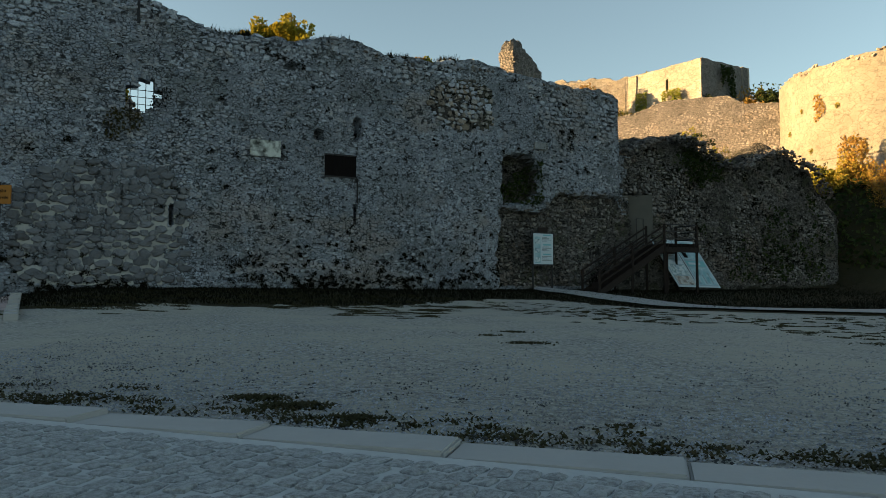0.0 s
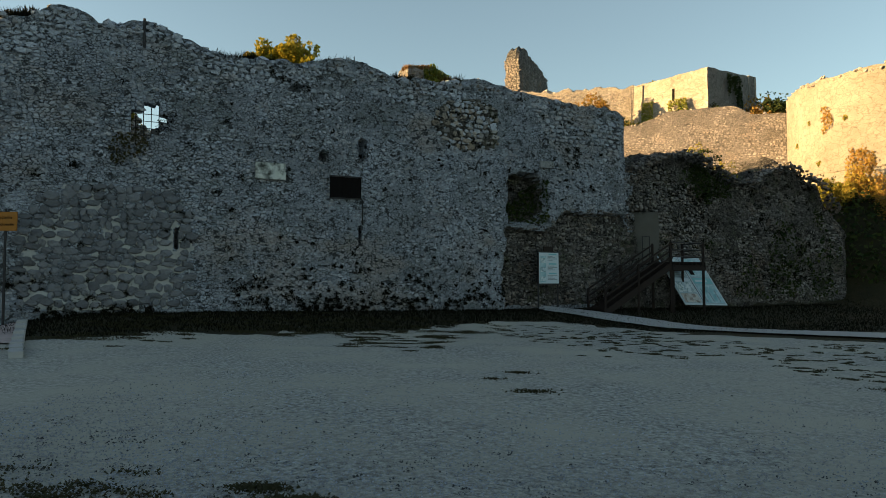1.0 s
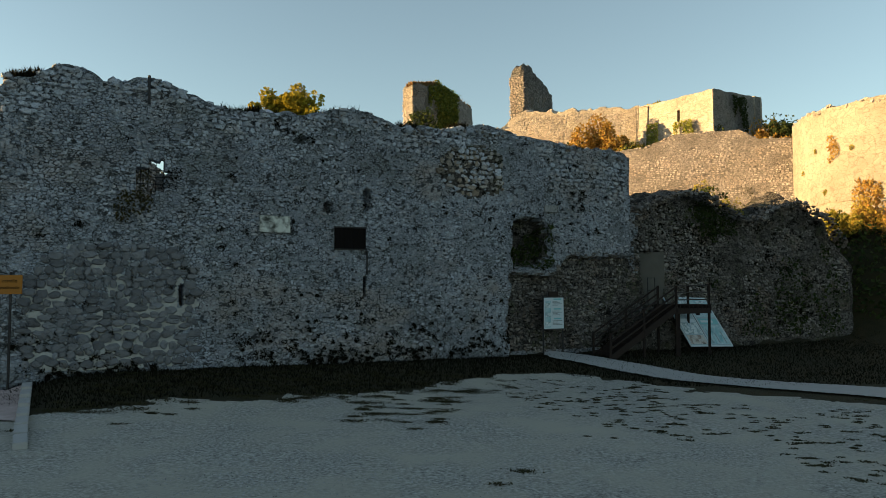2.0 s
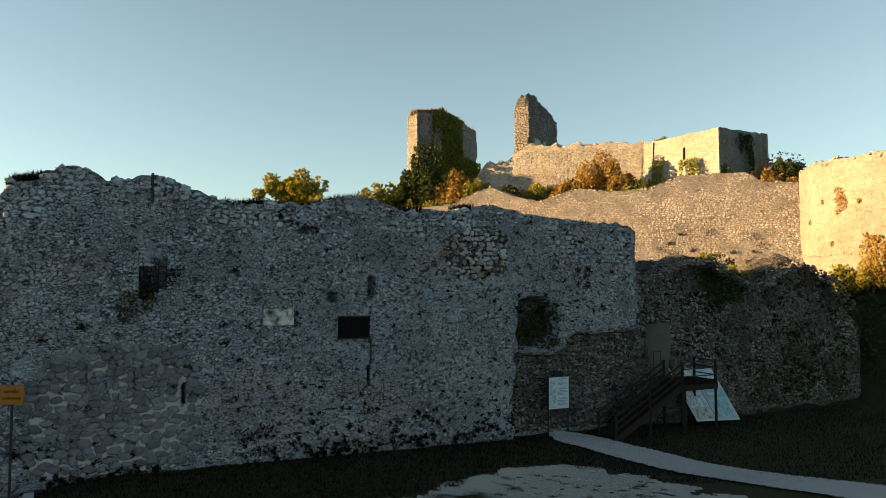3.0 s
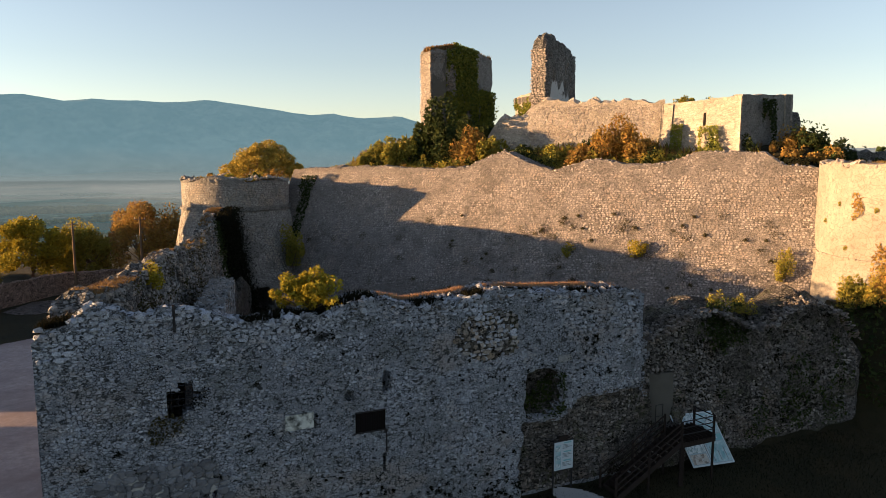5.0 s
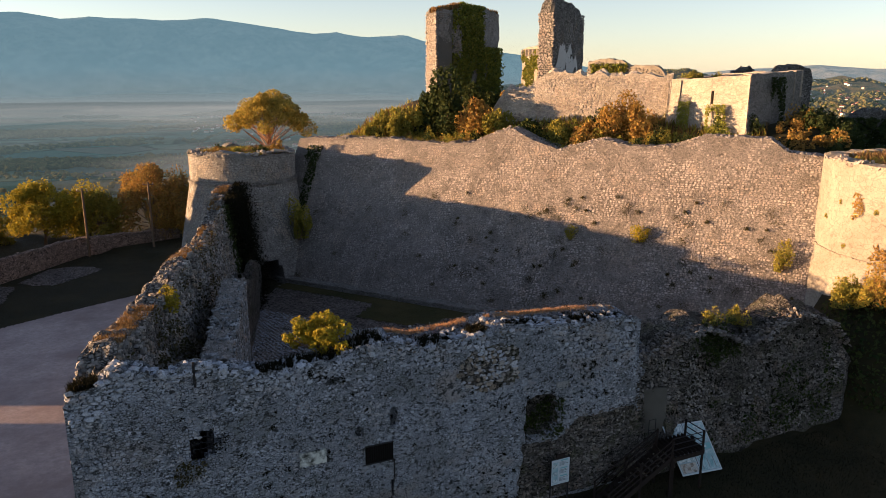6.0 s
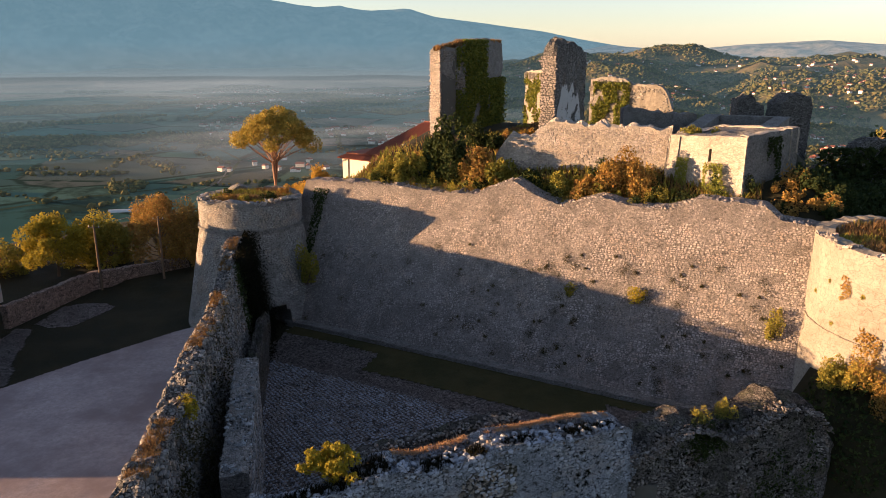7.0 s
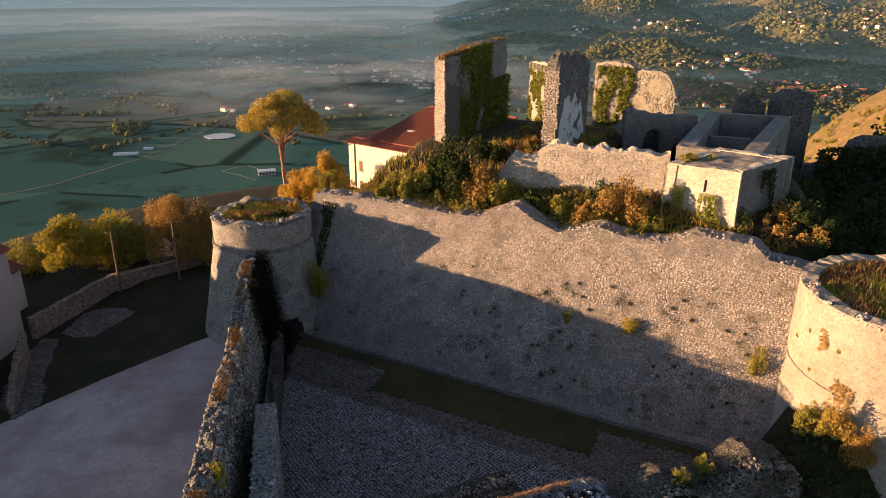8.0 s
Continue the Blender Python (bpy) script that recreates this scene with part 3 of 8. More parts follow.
GRAVEL_EDGE = [(-11.0, 19.4), (-8.5, 20.9), (-5.0, 21.9), (-2.9, 23.0), (-0.6, 24.6), (1.8, 26.6), (3.7, 27.9), (7.0, 26.4), (9.5, 25.0), (13.5, 23.2), (30, 15), (30, -9), (2.4, -1), (-4.3, 1.0), (-24, 7.2), (-17, 20)]
sheet("gravel_forecourt", GRAVEL_EDGE, M_GRAVEL, 0.012, 0.12, "pale trodden gravel forecourt with tufts of grass", "gravel", 0.8)
sheet("courtyard", [(-12.4, 30), (-8, 27.8), (-3, 32), (9, 37.8), (16, 41.6), (21.5, 44), (23, 49.5), (-19, 68.6), (-20, 62)], M_YARD, 0.03, 0.5, "brown gravel courtyard inside the walls", "gravel", z=0.95)
sheet("lawn", [(-10.2, 57.7), (9.3, 48.7), (10.7, 52.3), (21.5, 47.6), (22.4, 50.0), (-18.5, 68.8), (-19.5, 66.0), (-9.1, 61.4)], M_LAWN, 0.05, 0.3, "dark grass strip along the foot of the scarp", "lawn", 0.15, z=0.97)
sheet("paved_yard", [(-15.4, 22.5), (-13.2, 22.2), (-10.9, 18.3), (-24, 12.0), (-60, 20), (-46, 45), (-41.9, 51.6), (-36.8, 59.1), (-31.0, 66.7), (-27.5, 70), (-24.5, 62.5), (-20, 45)], M_PAVING, 0.05, 0.2,
      "large mauve-grey paved yard outside the castle", "paving")

# ======== front wall ========
FRONT_L, FRONT = 25.25, (lambda u: (WALL_P[0] + WALL_D[0] * np.asarray(u, float), WALL_P[1] + WALL_D[1] * np.asarray(u, float),
                                    np.full_like(np.asarray(u, float), WALL_N[0]), np.full_like(np.asarray(u, float), WALL_N[1])))
CREST = profile((-5.6, 9.9), (-5.2, 10.4), (-4.5, 10.5), (-3.8, 11.0), (-3.3, 10.9), (-2.6, 10.55), (-1, 10.75), (1.5, 9.9), (2.75, 10.1), (4.1, 9.95), (5.3, 10.35), (6.2, 10.5),
                (8.1, 10.0), (10, 10.15), (11.6, 10.35), (14.4, 10.1), (17.1, 9.95), (19.4, 9.75), (19.6, 9.6))
DEPTH = profile((-5.6, 1.1), (-2.7, 1.1), (-2.3, 0.5), (0.0, 0.5), (0.4, 1.1), (2.6, 1.1), (4.2, 1.4), (6, 1.85), (7.5, 2.0), (10, 1.85), (13.4, 1.95), (16.9, 2.1), (18.9, 1.85), (19.6, 1.6))


def front_off(u, z):
    """Where the facing has fallen away, and the niches."""
    wob = 0.25 * fbm(z * 0.9, u * 0.4, 3.0, 3, 21)
    fallen = smooth01((u - 12.95 - wob - 0.12 * np.clip(4.0 - z, 0, 4) * 0.3) / 0.15) * smooth01((4.1 + 0.9 * smooth01((u - 15) / 1.5) + wob - z) / 0.2) * 0.34
    niche = smooth01((u - 13.3 - wob * 0.5) / 0.12) * smooth01((15.2 + wob - u) / 0.2) * smooth01((z - 4.3 + wob) / 0.2) * smooth01((6.6 - z - 0.25 * (u - 14.2) ** 2) / 0.15)
    foot = -0.15 * smooth01((2.2 - z) / 1.6)
    dip = 0.5 * ((np.abs(u - 5.2) < 0.17) & (np.abs(z - 6.6) < 0.2)) + 0.5 * ((np.abs(u - 6.78) < 0.16) & (np.abs(z - 7.0) < 0.42))
    return fallen + 0.75 * niche + foot + dip


def front_hole(u, z):
    window = (u > -1.52) & (u < -0.62 + 0.25 * (z > 7.3) * (z < 7.6)) & (z > 6.6 + 0.25 * (u > -0.95)) & (z < 7.7 + 0.28 * (u > -1.1))
    slit = (np.abs(u + 0.02) < 0.09) & (z > 2.95) & (z < 3.7)
    slit2 = (np.abs(u - 6.6) < 0.09) & (z > 3.2) & (z < 4.05)
    return window | slit | slit2


ruin("wall_front", FRONT_L, FRONT, 0.0, CREST, lambda u, z: DEPTH(u), M_FRONT, 0.13, 0.13, off=front_off, hole=front_hole, across=9, rough=0.06, jag=0.16, trough=0.35, seed=4, u_from=-5.55,
     label="tall grey rubble castle wall with a broken crest and arrow slits", category="wall")
LEDGE_L, LEDGE = straight(*(WALL_P + WALL_D * 5.6 + WALL_N * 1.5), *(WALL_P + WALL_D * 15.7 + WALL_N * 1.7))
ruin("wall_rear_ledge", LEDGE_L, LEDGE, 0.4, profile((0, 8.6), (1, 9.0), (9.6, 9.05), (10.2, 8.7)), lambda u, z: 3.2 + 0.06 * u, M_RUIN, 0.25, 0.3, across=8, rough=0.1, jag=0.2, trough=0.55, seed=5,
     label="lower broken mass of masonry behind the tall wall", category="wall")
core_face = bpy.data.objects["wall_front"].data
core_face.materials.append(M_RUIN)
for p in core_face.polygons:
    cu = (p.center.x - WALL_P[0]) * WALL_D[0] + (p.center.y - WALL_P[1]) * WALL_D[1]
    if cu > 12.9 and p.center.z < 6.7 and float(front_off(np.array(cu), np.array(p.center.z))) > 0.2:
        p.material_index = 1
    if math.hypot((cu - 11.5) / 1.45, (p.center.z - 8.45) / 1.0) + 0.25 * float(fbm(cu * 1.2, p.center.z * 1.2, 0, 3, 148)) < 1.0:
        p.material_index = 1
RUIN_CREST = profile((19.6, 8.0), (20.3, 7.3), (21.6, 7.7), (22.9, 8.15), (24.3, 8.3), (25.4, 8.0), (26.4, 7.5), (27.4, 7.05), (28.7, 7.15), (29.4, 7.6), (30.4, 8.0), (31.2, 8.3), (32.7, 7.85), (34.5, 7.1), (35.6, 5.6), (36.4, 4.0))


def ruin_off(u, z):
    door = smooth01((u - 20.85) / 0.2) * smooth01((22.1 - u) / 0.15) * smooth01((z - 2.65) / 0.08) * smooth01((5.2 + 0.15 * np.sin(u * 9) - z) / 0.1)
    return 0.9 * door + 0.14 * np.clip(z - 1, 0, 8) * 0.8 + 0.22 * fbm(u * 0.5, z * 0.5, 2.0, 3, 44) + 0.25


ruin("wall_front_ruined", 16.7, FRONT, 0.3, RUIN_CREST, lambda u, z: 3.4 - 0.06 * np.abs(u - 27), M_RUIN, 0.16, 0.16, off=ruin_off, across=7, rough=0.14, jag=0.2, trough=-0.3, seed=9, u_from=19.55,
     label="ruined brown rubble wall with a blocked doorway", category="wall")

ruin_face = bpy.data.objects["wall_front_ruined"].data
ruin_face.materials.append(M_FRONT)
for p in ruin_face.polygons:
    cu = (p.center.x - WALL_P[0]) * WALL_D[0] + (p.center.y - WALL_P[1]) * WALL_D[1]
    if cu < 20.9 + 0.5 * float(fbm(cu * 0.8, p.center.z * 0.8, 0.0, 3, 61)) and p.center.z > 4.4 + 0.5 * float(fbm(cu * 1.1, p.center.z, 4.0, 3, 62)):
        p.material_index = 1

# ======== side wall towards the round tower, and the lower wall inside it ========
WEST_L, WEST = straight(-24.6, 67.4, -14.75, 23.75)
WEST_TOP = profile((0, 11.0), (0.9, 10.8), (1.15, 9.7), (1.55, 9.7), (1.75, 10.95), (3.4, 11.2), (5.4, 11.3), (8, 11.1), (11.5, 10.4), (15.4, 9.7), (19, 9.5), (24, 10.0), (28, 10.4), (34, 10.3), (40, 10.5), (42.5, 10.9), (44, 10.6), (46.2, 9.8))
ruin("wall_west", WEST_L, WEST, 0.2, WEST_TOP,
     lambda u, z: 1.15 + 0.16 * np.clip(11 - z, 0, 11), M_GREYRUBBLE, 0.25, 0.25, across=6, rough=0.16, jag=0.25, seed=13, label="long ruined rubble wall overgrown with dry grass", category="wall")
INNER_L, INNER = straight(-16.35, 43.6, -12.6, 30.0)
ruin("wall_inner", INNER_L, INNER, 0.6, 8.4, 1.4, M_TOWER, 0.3, 0.3, across=4, rough=0.05, jag=0.12, seed=17, label="lower rubble wall with a pale flat top", category="wall")
INNER2_L, INNER2 = straight(-20.6, 62.5, -16.2, 43.8)
ruin("wall_inner_far", INNER2_L, INNER2, 0.6, profile((0, 4.0), (6, 5.6), (19, 6.2)), 0.8, M_RUIN, 0.3, 0.3, across=3, rough=0.1, jag=0.4, seed=19, label="low broken rubble wall beside the passage", category="wall")

# ======== the great scarp ========
SCARP = lambda u: (SCARP_P[0] + SCARP_D[0] * np.asarray(u, float), SCARP_P[1] + SCARP_D[1] * np.asarray(u, float), np.full_like(np.asarray(u, float), SCARP_N[0]), np.full_like(np.asarray(u, float), SCARP_N[1]))
SCARP_TOP = profile((-20, 14.6), (-16, 14.8), (-9, 15.1), (-4, 14.8), (0.5, 15.0), (2.7, 16.0), (4.1, 16.65), (6.7, 15.45), (9.2, 14.8), (12, 15.6), (13, 15.9), (15.7, 15.3), (19.2, 15.5),
                    (21.4, 16.4), (24.2, 16.5), (26.6, 16.35), (28.3, 15.4), (31, 15.2))
ruin("scarp", 51.5, SCARP, 0.9, SCARP_TOP, 2.4, M_SCARP, 0.3, 0.3, batter=SCARP_LEAN, across=4, rough=0.035, jag=0.14, seed=23, u_from=-20.0,
     label="great sloping wall of pale coursed limestone", category="wall")
PLINTH_L, PLINTH = straight(*(SCARP_P + SCARP_D * -17 - SCARP_N * 0.75), *(SCARP_P + SCARP_D * 29 - SCARP_N * 0.75))
ruin("plinth", PLINTH_L, PLINTH, 0.8, 1.45, 1.0, M_TOWER, 0.3, 0.2, across=2, rough=0.05, jag=0.08, seed=25, label="low stone plinth at the foot of the scarp", category="plinth")


# ======== round towers ========
def round_tower(name, cx, cy, r, z_base, z_cordon, z_top, flare, a0, a1, mat, top_mat, seed, label, gap=None, bead=0.19):
    """A drum above a cordon, on a flared foot."""
    length, line = arc(cx, cy, r, a0, a1)
    rim = lambda u: z_top + 0.25 * fbm(u * 0.5, seed, 0, 3, seed)
    body = ruin(name, length, line, z_base, rim, 1.3, mat, 0.3, 0.3, off=lambda u, z: -flare * np.clip((z_cordon - z) / (z_cordon - z_base), 0, 1) ** 1.0, back_batter=0.0,
                hole=gap, across=3, rough=0.05, jag=0.12, seed=seed, label=label, category="tower")
    rng = np.random.default_rng(seed)
    pieces = []
    n = int(length / 0.55)
    for i in range(n):
        a = radians(a0 + (a1 - a0) * (i + 0.5) / n)
        m = Matrix.Translation((cx + (r + 0.02) * math.cos(a), cy + (r + 0.02) * math.sin(a), z_cordon + 0.02 * rng.normal())) @ pose(0, 0, 0, 0, 0, math.degrees(a))
        bm = bm_box(-0.2, -0.29, -0.8 * bead, bead, 0.29, 0.8 * bead, 0.03)
        bm.transform(m)
        pieces.append(([tuple(v.co) for v in bm.verts], [tuple(v.index for v in f.verts) for f in bm.faces]))
        bm.free()
    v, f = join(pieces)
    add("cordon", v, f, mat, body)
    rr, aa = np.meshgrid(np.linspace(0, r - 0.9, 12), np.linspace(0, 2 * np.pi, 49), indexing="ij")
    X, Y = cx + rr * np.cos(aa), cy + rr * np.sin(aa)
    Z = z_top - 0.55 + 0.25 * fbm(X * 0.5, Y * 0.5, 0, 3, seed)
    i = np.arange(X.size).reshape(X.shape)
    q = np.stack([i[:-1, :-1], i[1:, :-1], i[1:, 1:], i[:-1, 1:]], -1).reshape(-1, 4)
    add("tower_fill", np.stack([X, Y, Z], -1).reshape(-1, 3), q, top_mat, body, "earth and dry grass on the tower's top")
    return body


round_tower("round_tower", -24.2, 72.6, 5.3, 0.2, 10.9, 13.75, 2.1, 60, 420, M_TOWER, M_SCRUB, 31, "squat round tower of weathered rubble with a cordon",
            lambda u, z: (np.abs(u - 22.75) < 0.9) & (z < 2.5 + np.sqrt(np.clip(0.85 - (u - 22.75) ** 2, 0, 1))))
round_tower("round_tower", 33.5, 50.6, 8.4, 0.6, 9.2, 15.5, 1.7, 60, 420, M_PLASTER, M_SCRUB, 33, "broad round tower with pale sunlit plaster",
            lambda u, z: (np.abs(u - 16.4) < 0.65) & (z < 2.3 + np.sqrt(np.clip(0.45 - (u - 16.4) ** 2, 0, 1))), 0.09)

# ======== ruins on the terrace ========
bl, bc, br = np.array([17.6, 68.7]), np.array([23.5, 63.3]), np.array([30.3, 68.4])
bk = bl + br - bc


def block_tower():
    """The square keep stump: four battered faces and a rubble top."""
    pts = [bk, bl, bc, br, bk]
    zt = [20.9, 21.35, 21.8, 21.5]
    at = np.concatenate([[0], np.cumsum([np.linalg.norm(b - a) for a, b in zip(pts, pts[1:])])])
    mid = sum(pts[:4]) / 4
    outer = np.array([p + (p - mid) * 0.03 for p in pts])
    ways = np.array([(b - a) / np.linalg.norm(b - a) for a, b in zip(pts, pts[1:])])

    def around(u):
        side = np.clip(np.searchsorted(at, u, "right") - 1, 0, 3)
        near_a, near_b = np.clip((u - at[side]) / 0.5, 0, 1), np.clip((at[side + 1] - u) / 0.5, 0, 1)
        before, after = ways[(side - 1) % 4], ways[(side + 1) % 4]
        way = ways[side] + before * ((1 - near_a) * 1.0)[..., None] + after * ((1 - near_b) * 1.0)[..., None]
        way = way / np.linalg.norm(way, axis=-1, keepdims=True)
        return np.interp(u, at, outer[:, 0]), np.interp(u, at, outer[:, 1]), -way[..., 1], way[..., 0]
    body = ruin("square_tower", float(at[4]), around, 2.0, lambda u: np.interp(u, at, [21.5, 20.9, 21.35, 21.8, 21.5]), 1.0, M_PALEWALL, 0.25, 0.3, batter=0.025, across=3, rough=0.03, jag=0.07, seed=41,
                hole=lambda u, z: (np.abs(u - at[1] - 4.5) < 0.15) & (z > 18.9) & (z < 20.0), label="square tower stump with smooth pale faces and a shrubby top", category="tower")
    # faces turned from the sun take darker masonry: shade put into the colour
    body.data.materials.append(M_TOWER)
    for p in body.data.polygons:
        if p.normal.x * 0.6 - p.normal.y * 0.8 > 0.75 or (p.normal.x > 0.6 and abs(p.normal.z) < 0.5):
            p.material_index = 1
    n = 14
    s, t = np.meshgrid(np.linspace(0.06, 0.94, n), np.linspace(0.06, 0.94, n), indexing="ij")
    X = (1 - s) * (1 - t) * bl[0] + s * (1 - t) * bc[0] + s * t * br[0] + (1 - s) * t * bk[0]
    Y = (1 - s) * (1 - t) * bl[1] + s * (1 - t) * bc[1] + s * t * br[1] + (1 - s) * t * bk[1]
    Z = (1 - s) * (1 - t) * zt[0] + s * (1 - t) * zt[1] + s * t * zt[2] + (1 - s) * t * zt[3] - 0.12 + 0.16 * fbm(X, Y, 0, 3, 5)
    i = np.arange(n * n).reshape(n, n)
    add("tower_top", np.stack([X, Y, Z], -1).reshape(-1, 3), np.stack([i[:-1, :-1], i[1:, :-1], i[1:, 1:], i[:-1, 1:]], -1).reshape(-1, 4), M_TOWER, body)


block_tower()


def ruin_piece(name, x0, y0, x1, y1, base, top, thick, mat, seed, label, jag=0.35, rough=0.12, du=0.3, hole=None, parent=None):
    L, line = straight(x0, y0, x1, y1)
    return ruin(name, L, line, base, top if not isinstance(top, tuple) else profile(*[(L * t, z) for t, z in top]), thick, mat, du, du, across=4, rough=rough, jag=jag, seed=seed, hole=hole,
                label=label, category="ruin" if label else "", kind="structure" if label else "", parent=parent)


ruin_piece("terrace_wall", 1.8, 74.8, 18.6, 70.0, 14.5, ((0, 18.2), (0.08, 19.9), (0.2, 20.2), (0.34, 21.6), (0.5, 21.5), (0.75, 21.4), (1, 21.3)), 1.4, M_PALEWALL, 51, "pale sunlit terrace wall with a broken top", 0.3, 0.03)
ta = ruin_piece("ruined_tower", -4.85, 86.9, -1.9, 89.5, 14, ((0, 28.5), (0.2, 28.9), (1, 29.3)), 1.9, M_TOWER, 53, "tall ruined tower corner hung with ivy", 0.3)
ruin_piece("ruined_side", -2.2, 89.5, 3.0, 103.0, 14, ((0, 29.5), (0.4, 30.0), (1, 29.6)), 1.5, M_TOWER, 54, "", 0.3, parent=ta)
tb = ruin_piece("ruined_tower", 8.3, 81.6, 13.2, 91.9, 14, ((0, 28.3), (0.05, 29.3), (0.2, 29.7), (0.5, 29.3), (0.8, 29.0), (0.93, 28.0), (1, 26.0)), 1.6, M_GREYRUBBLE, 55, "jagged tower fragment of dark rubble and plaster", 0.4)
ruin_piece("ruined_side", 7.2, 116.0, 10.6, 108.0, 10, ((0, 25.4), (0.5, 25.8), (1, 25.6)), 1.5, M_PLASTER, 56, "", 0.12, parent=tb)
for i in range(7):
    t = (i + 0.5) / 7
    part("corbel", bm_box(7.2 + 3.4 * t - 0.45, 116.0 - 8 * t - 0.3, 24.3, 7.2 + 3.4 * t + 0.2, 116.0 - 8 * t + 0.3, 25.3, 0.08), M_PALEWALL, tb)
ruin_piece("ruined_hall", 19.6, 129.5, 32.2, 122.4, 6, ((0, 23.8), (0.2, 24.3), (0.42, 24.0), (0.52, 22.9), (0.62, 23.2), (0.85, 22.9), (0.94, 21.6), (1, 19.5)), 1.5, M_PLASTER, 57, "broken sunlit hall wall with ivy", 0.22, 0.07, 0.25)
ruin_piece("arched_wall", 18.7, 94.5, 28.6, 96.0, 14, ((0, 21.6), (0.4, 20.9), (1, 20.6)), 1.2, M_TOWER, 58, "wall with a round arched doorway in shade", 0.2, du=0.25,
           hole=lambda u, z: (np.abs(u - 4.2) < 1.4) & (z < 17.6 + np.sqrt(np.clip(1.96 - (u - 4.2) ** 2, 0, 2))))
cr = [(22.0, 80.6), (29.6, 76.2), (42.6, 100.4), (32.0, 103.2)]
for i, (a, b) in enumerate(zip(cr, cr[1:] + cr[:1])):
    ruin_piece("roofless_wall", *a, *b, -3.0, 20.0, 1.9 if i in (1, 3) else 1.1, M_TOWER, 60 + i, "roofless building's wall with a flat pale top", 0.05, 0.04)
ruin_piece("cross_wall", 27.2, 90.5, 35.5, 87.6, 13.5, 19.2, 0.7, M_TOWER, 66, "low dividing wall inside the roofless building", 0.05, 0.04)
ruin_piece("ruined_tower", 42.4, 103.5, 47.4, 105.0, -6, ((0, 21.5), (0.2, 22.6), (0.9, 22.5), (1, 21)), 3.0, M_GREYRUBBLE, 67, "dark ruined tower stump behind the roofless building", 0.4)
ruin_piece("ruined_tower", 36.6, 104.0, 40.6, 104.8, -4, ((0, 21.8), (0.4, 22.8), (1, 20.8)), 2.0, M_GREYRUBBLE, 68, "dark broken wall fragment", 0.5)

# ======== far mountains ========
def mountains(name, az, ridge_deg, dist, deep, mats_, seed, label, foot=-118.0, step=0.6):
    a = np.radians(np.arange(az[0], az[1] + step / 2, step))
    t = np.linspace(0, 1, 34)
    A, T = np.meshgrid(a, t, indexing="ij")
    R = dist + deep * T
    X, Y = R * np.sin(A), R * np.cos(A)
    top = 22 + (dist + deep * 0.72) * np.tan(np.radians(ridge_deg(np.degrees(A))))
    shape = np.where(T < 0.72, smooth01(T / 0.72) ** 0.9, 1 - 0.5 * smooth01((T - 0.72) / 0.28))
    ridges = np.abs(fbm(X / 300, Y / 300, seed, 5, seed))
    Z = foot + (top - foot) * shape * (1 - 0.28 * ridges * np.sin(np.pi * np.clip(T / 0.72, 0, 1)) - 0.02 * ridges)
    i = np.arange(A.size).reshape(A.shape)
    add(name, np.stack([X, Y, Z], -1).reshape(-1, 3), np.stack([i[:-1, :-1], i[1:, :-1], i[1:, 1:], i[:-1, 1:]], -1).reshape(-1, 4), mats_, None, label, "mountains", "", "structure", True)


# glow and foot colours hold the haze that lies before these hills
M_MOUNT = m_backdrop("blue_mountain_haze_glow", (0.025, 0.04, 0.042), (0.085, 0.092, 0.082), (0.14, 0.25, 0.275), 0.24, 0.006, (0.17, 0.21, 0.20), 190.0)
M_HILLS = m_backdrop("green_hills_haze_glow", (0.045, 0.06, 0.045), (0.19, 0.165, 0.11), (0.18, 0.235, 0.25), 0.22, 0.012, (0.24, 0.26, 0.24), 140.0)
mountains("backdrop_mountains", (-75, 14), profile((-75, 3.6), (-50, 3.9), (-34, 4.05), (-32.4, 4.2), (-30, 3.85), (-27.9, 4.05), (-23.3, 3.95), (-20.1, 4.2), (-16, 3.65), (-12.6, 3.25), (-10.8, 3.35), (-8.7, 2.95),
          (-5.6, 3.15), (-3.2, 2.5), (4.2, 1.6), (9.8, 0.55), (14, 0.0)), 3500, 1150, M_MOUNT, 71, "blue mountain range across the valley, its haze put in as a glow")
mountains("backdrop_hills", (2, 60), profile((2, -2.7), (4, -1.6), (6.5, -0.2), (9.8, 0.5), (14.8, 0.1), (18.7, 0.5), (24.5, 0.85), (28.2, 0.55), (40, 1.2), (60, 1.4)), 3000, 1300, M_HILLS, 73, "wooded hills behind the castle, their haze put in as a glow")

# ======== stones bedded in the walls ========
def crest_ok(u, z, top, margin=0.25):
    return z < top(u) - margin


cu, cz_, cw, ch = courses(-5.4, 19.5, 0.75, 10.8, 0.165, 101, 0.66)
ok = crest_ok(cu, cz_, CREST) & ~front_hole(cu, cz_) & ~((cu > 13.1) & (cu < 15.3) & (cz_ > 4.2) & (cz_ < 6.7)) & ~((cu < 0.3) & (cz_ < 4.9) & (cz_ > 1.0) & (cu > -4.6))
ok &= (fbm(cu * 0.7, cz_ * 0.9, 0, 4, 77) > -0.5) & (np.random.default_rng(5).uniform(0, 1, len(cu)) < 0.45)
fell = (cu > 12.95 + 0.25 * fbm(cz_ * 0.9, cu * 0.4, 3.0, 3, 21)) & (cz_ < 4.2 + 0.9 * smooth01((cu - 15) / 1.5))
front_wall = bpy.data.objects["wall_front"]
stones("bedded_stones", FRONT, front_off, cu[ok & ~fell], cz_[ok & ~fell], cw[ok & ~fell], ch[ok & ~fell], M_STONE_FRONT, 0.014, 6, 103, front_wall)
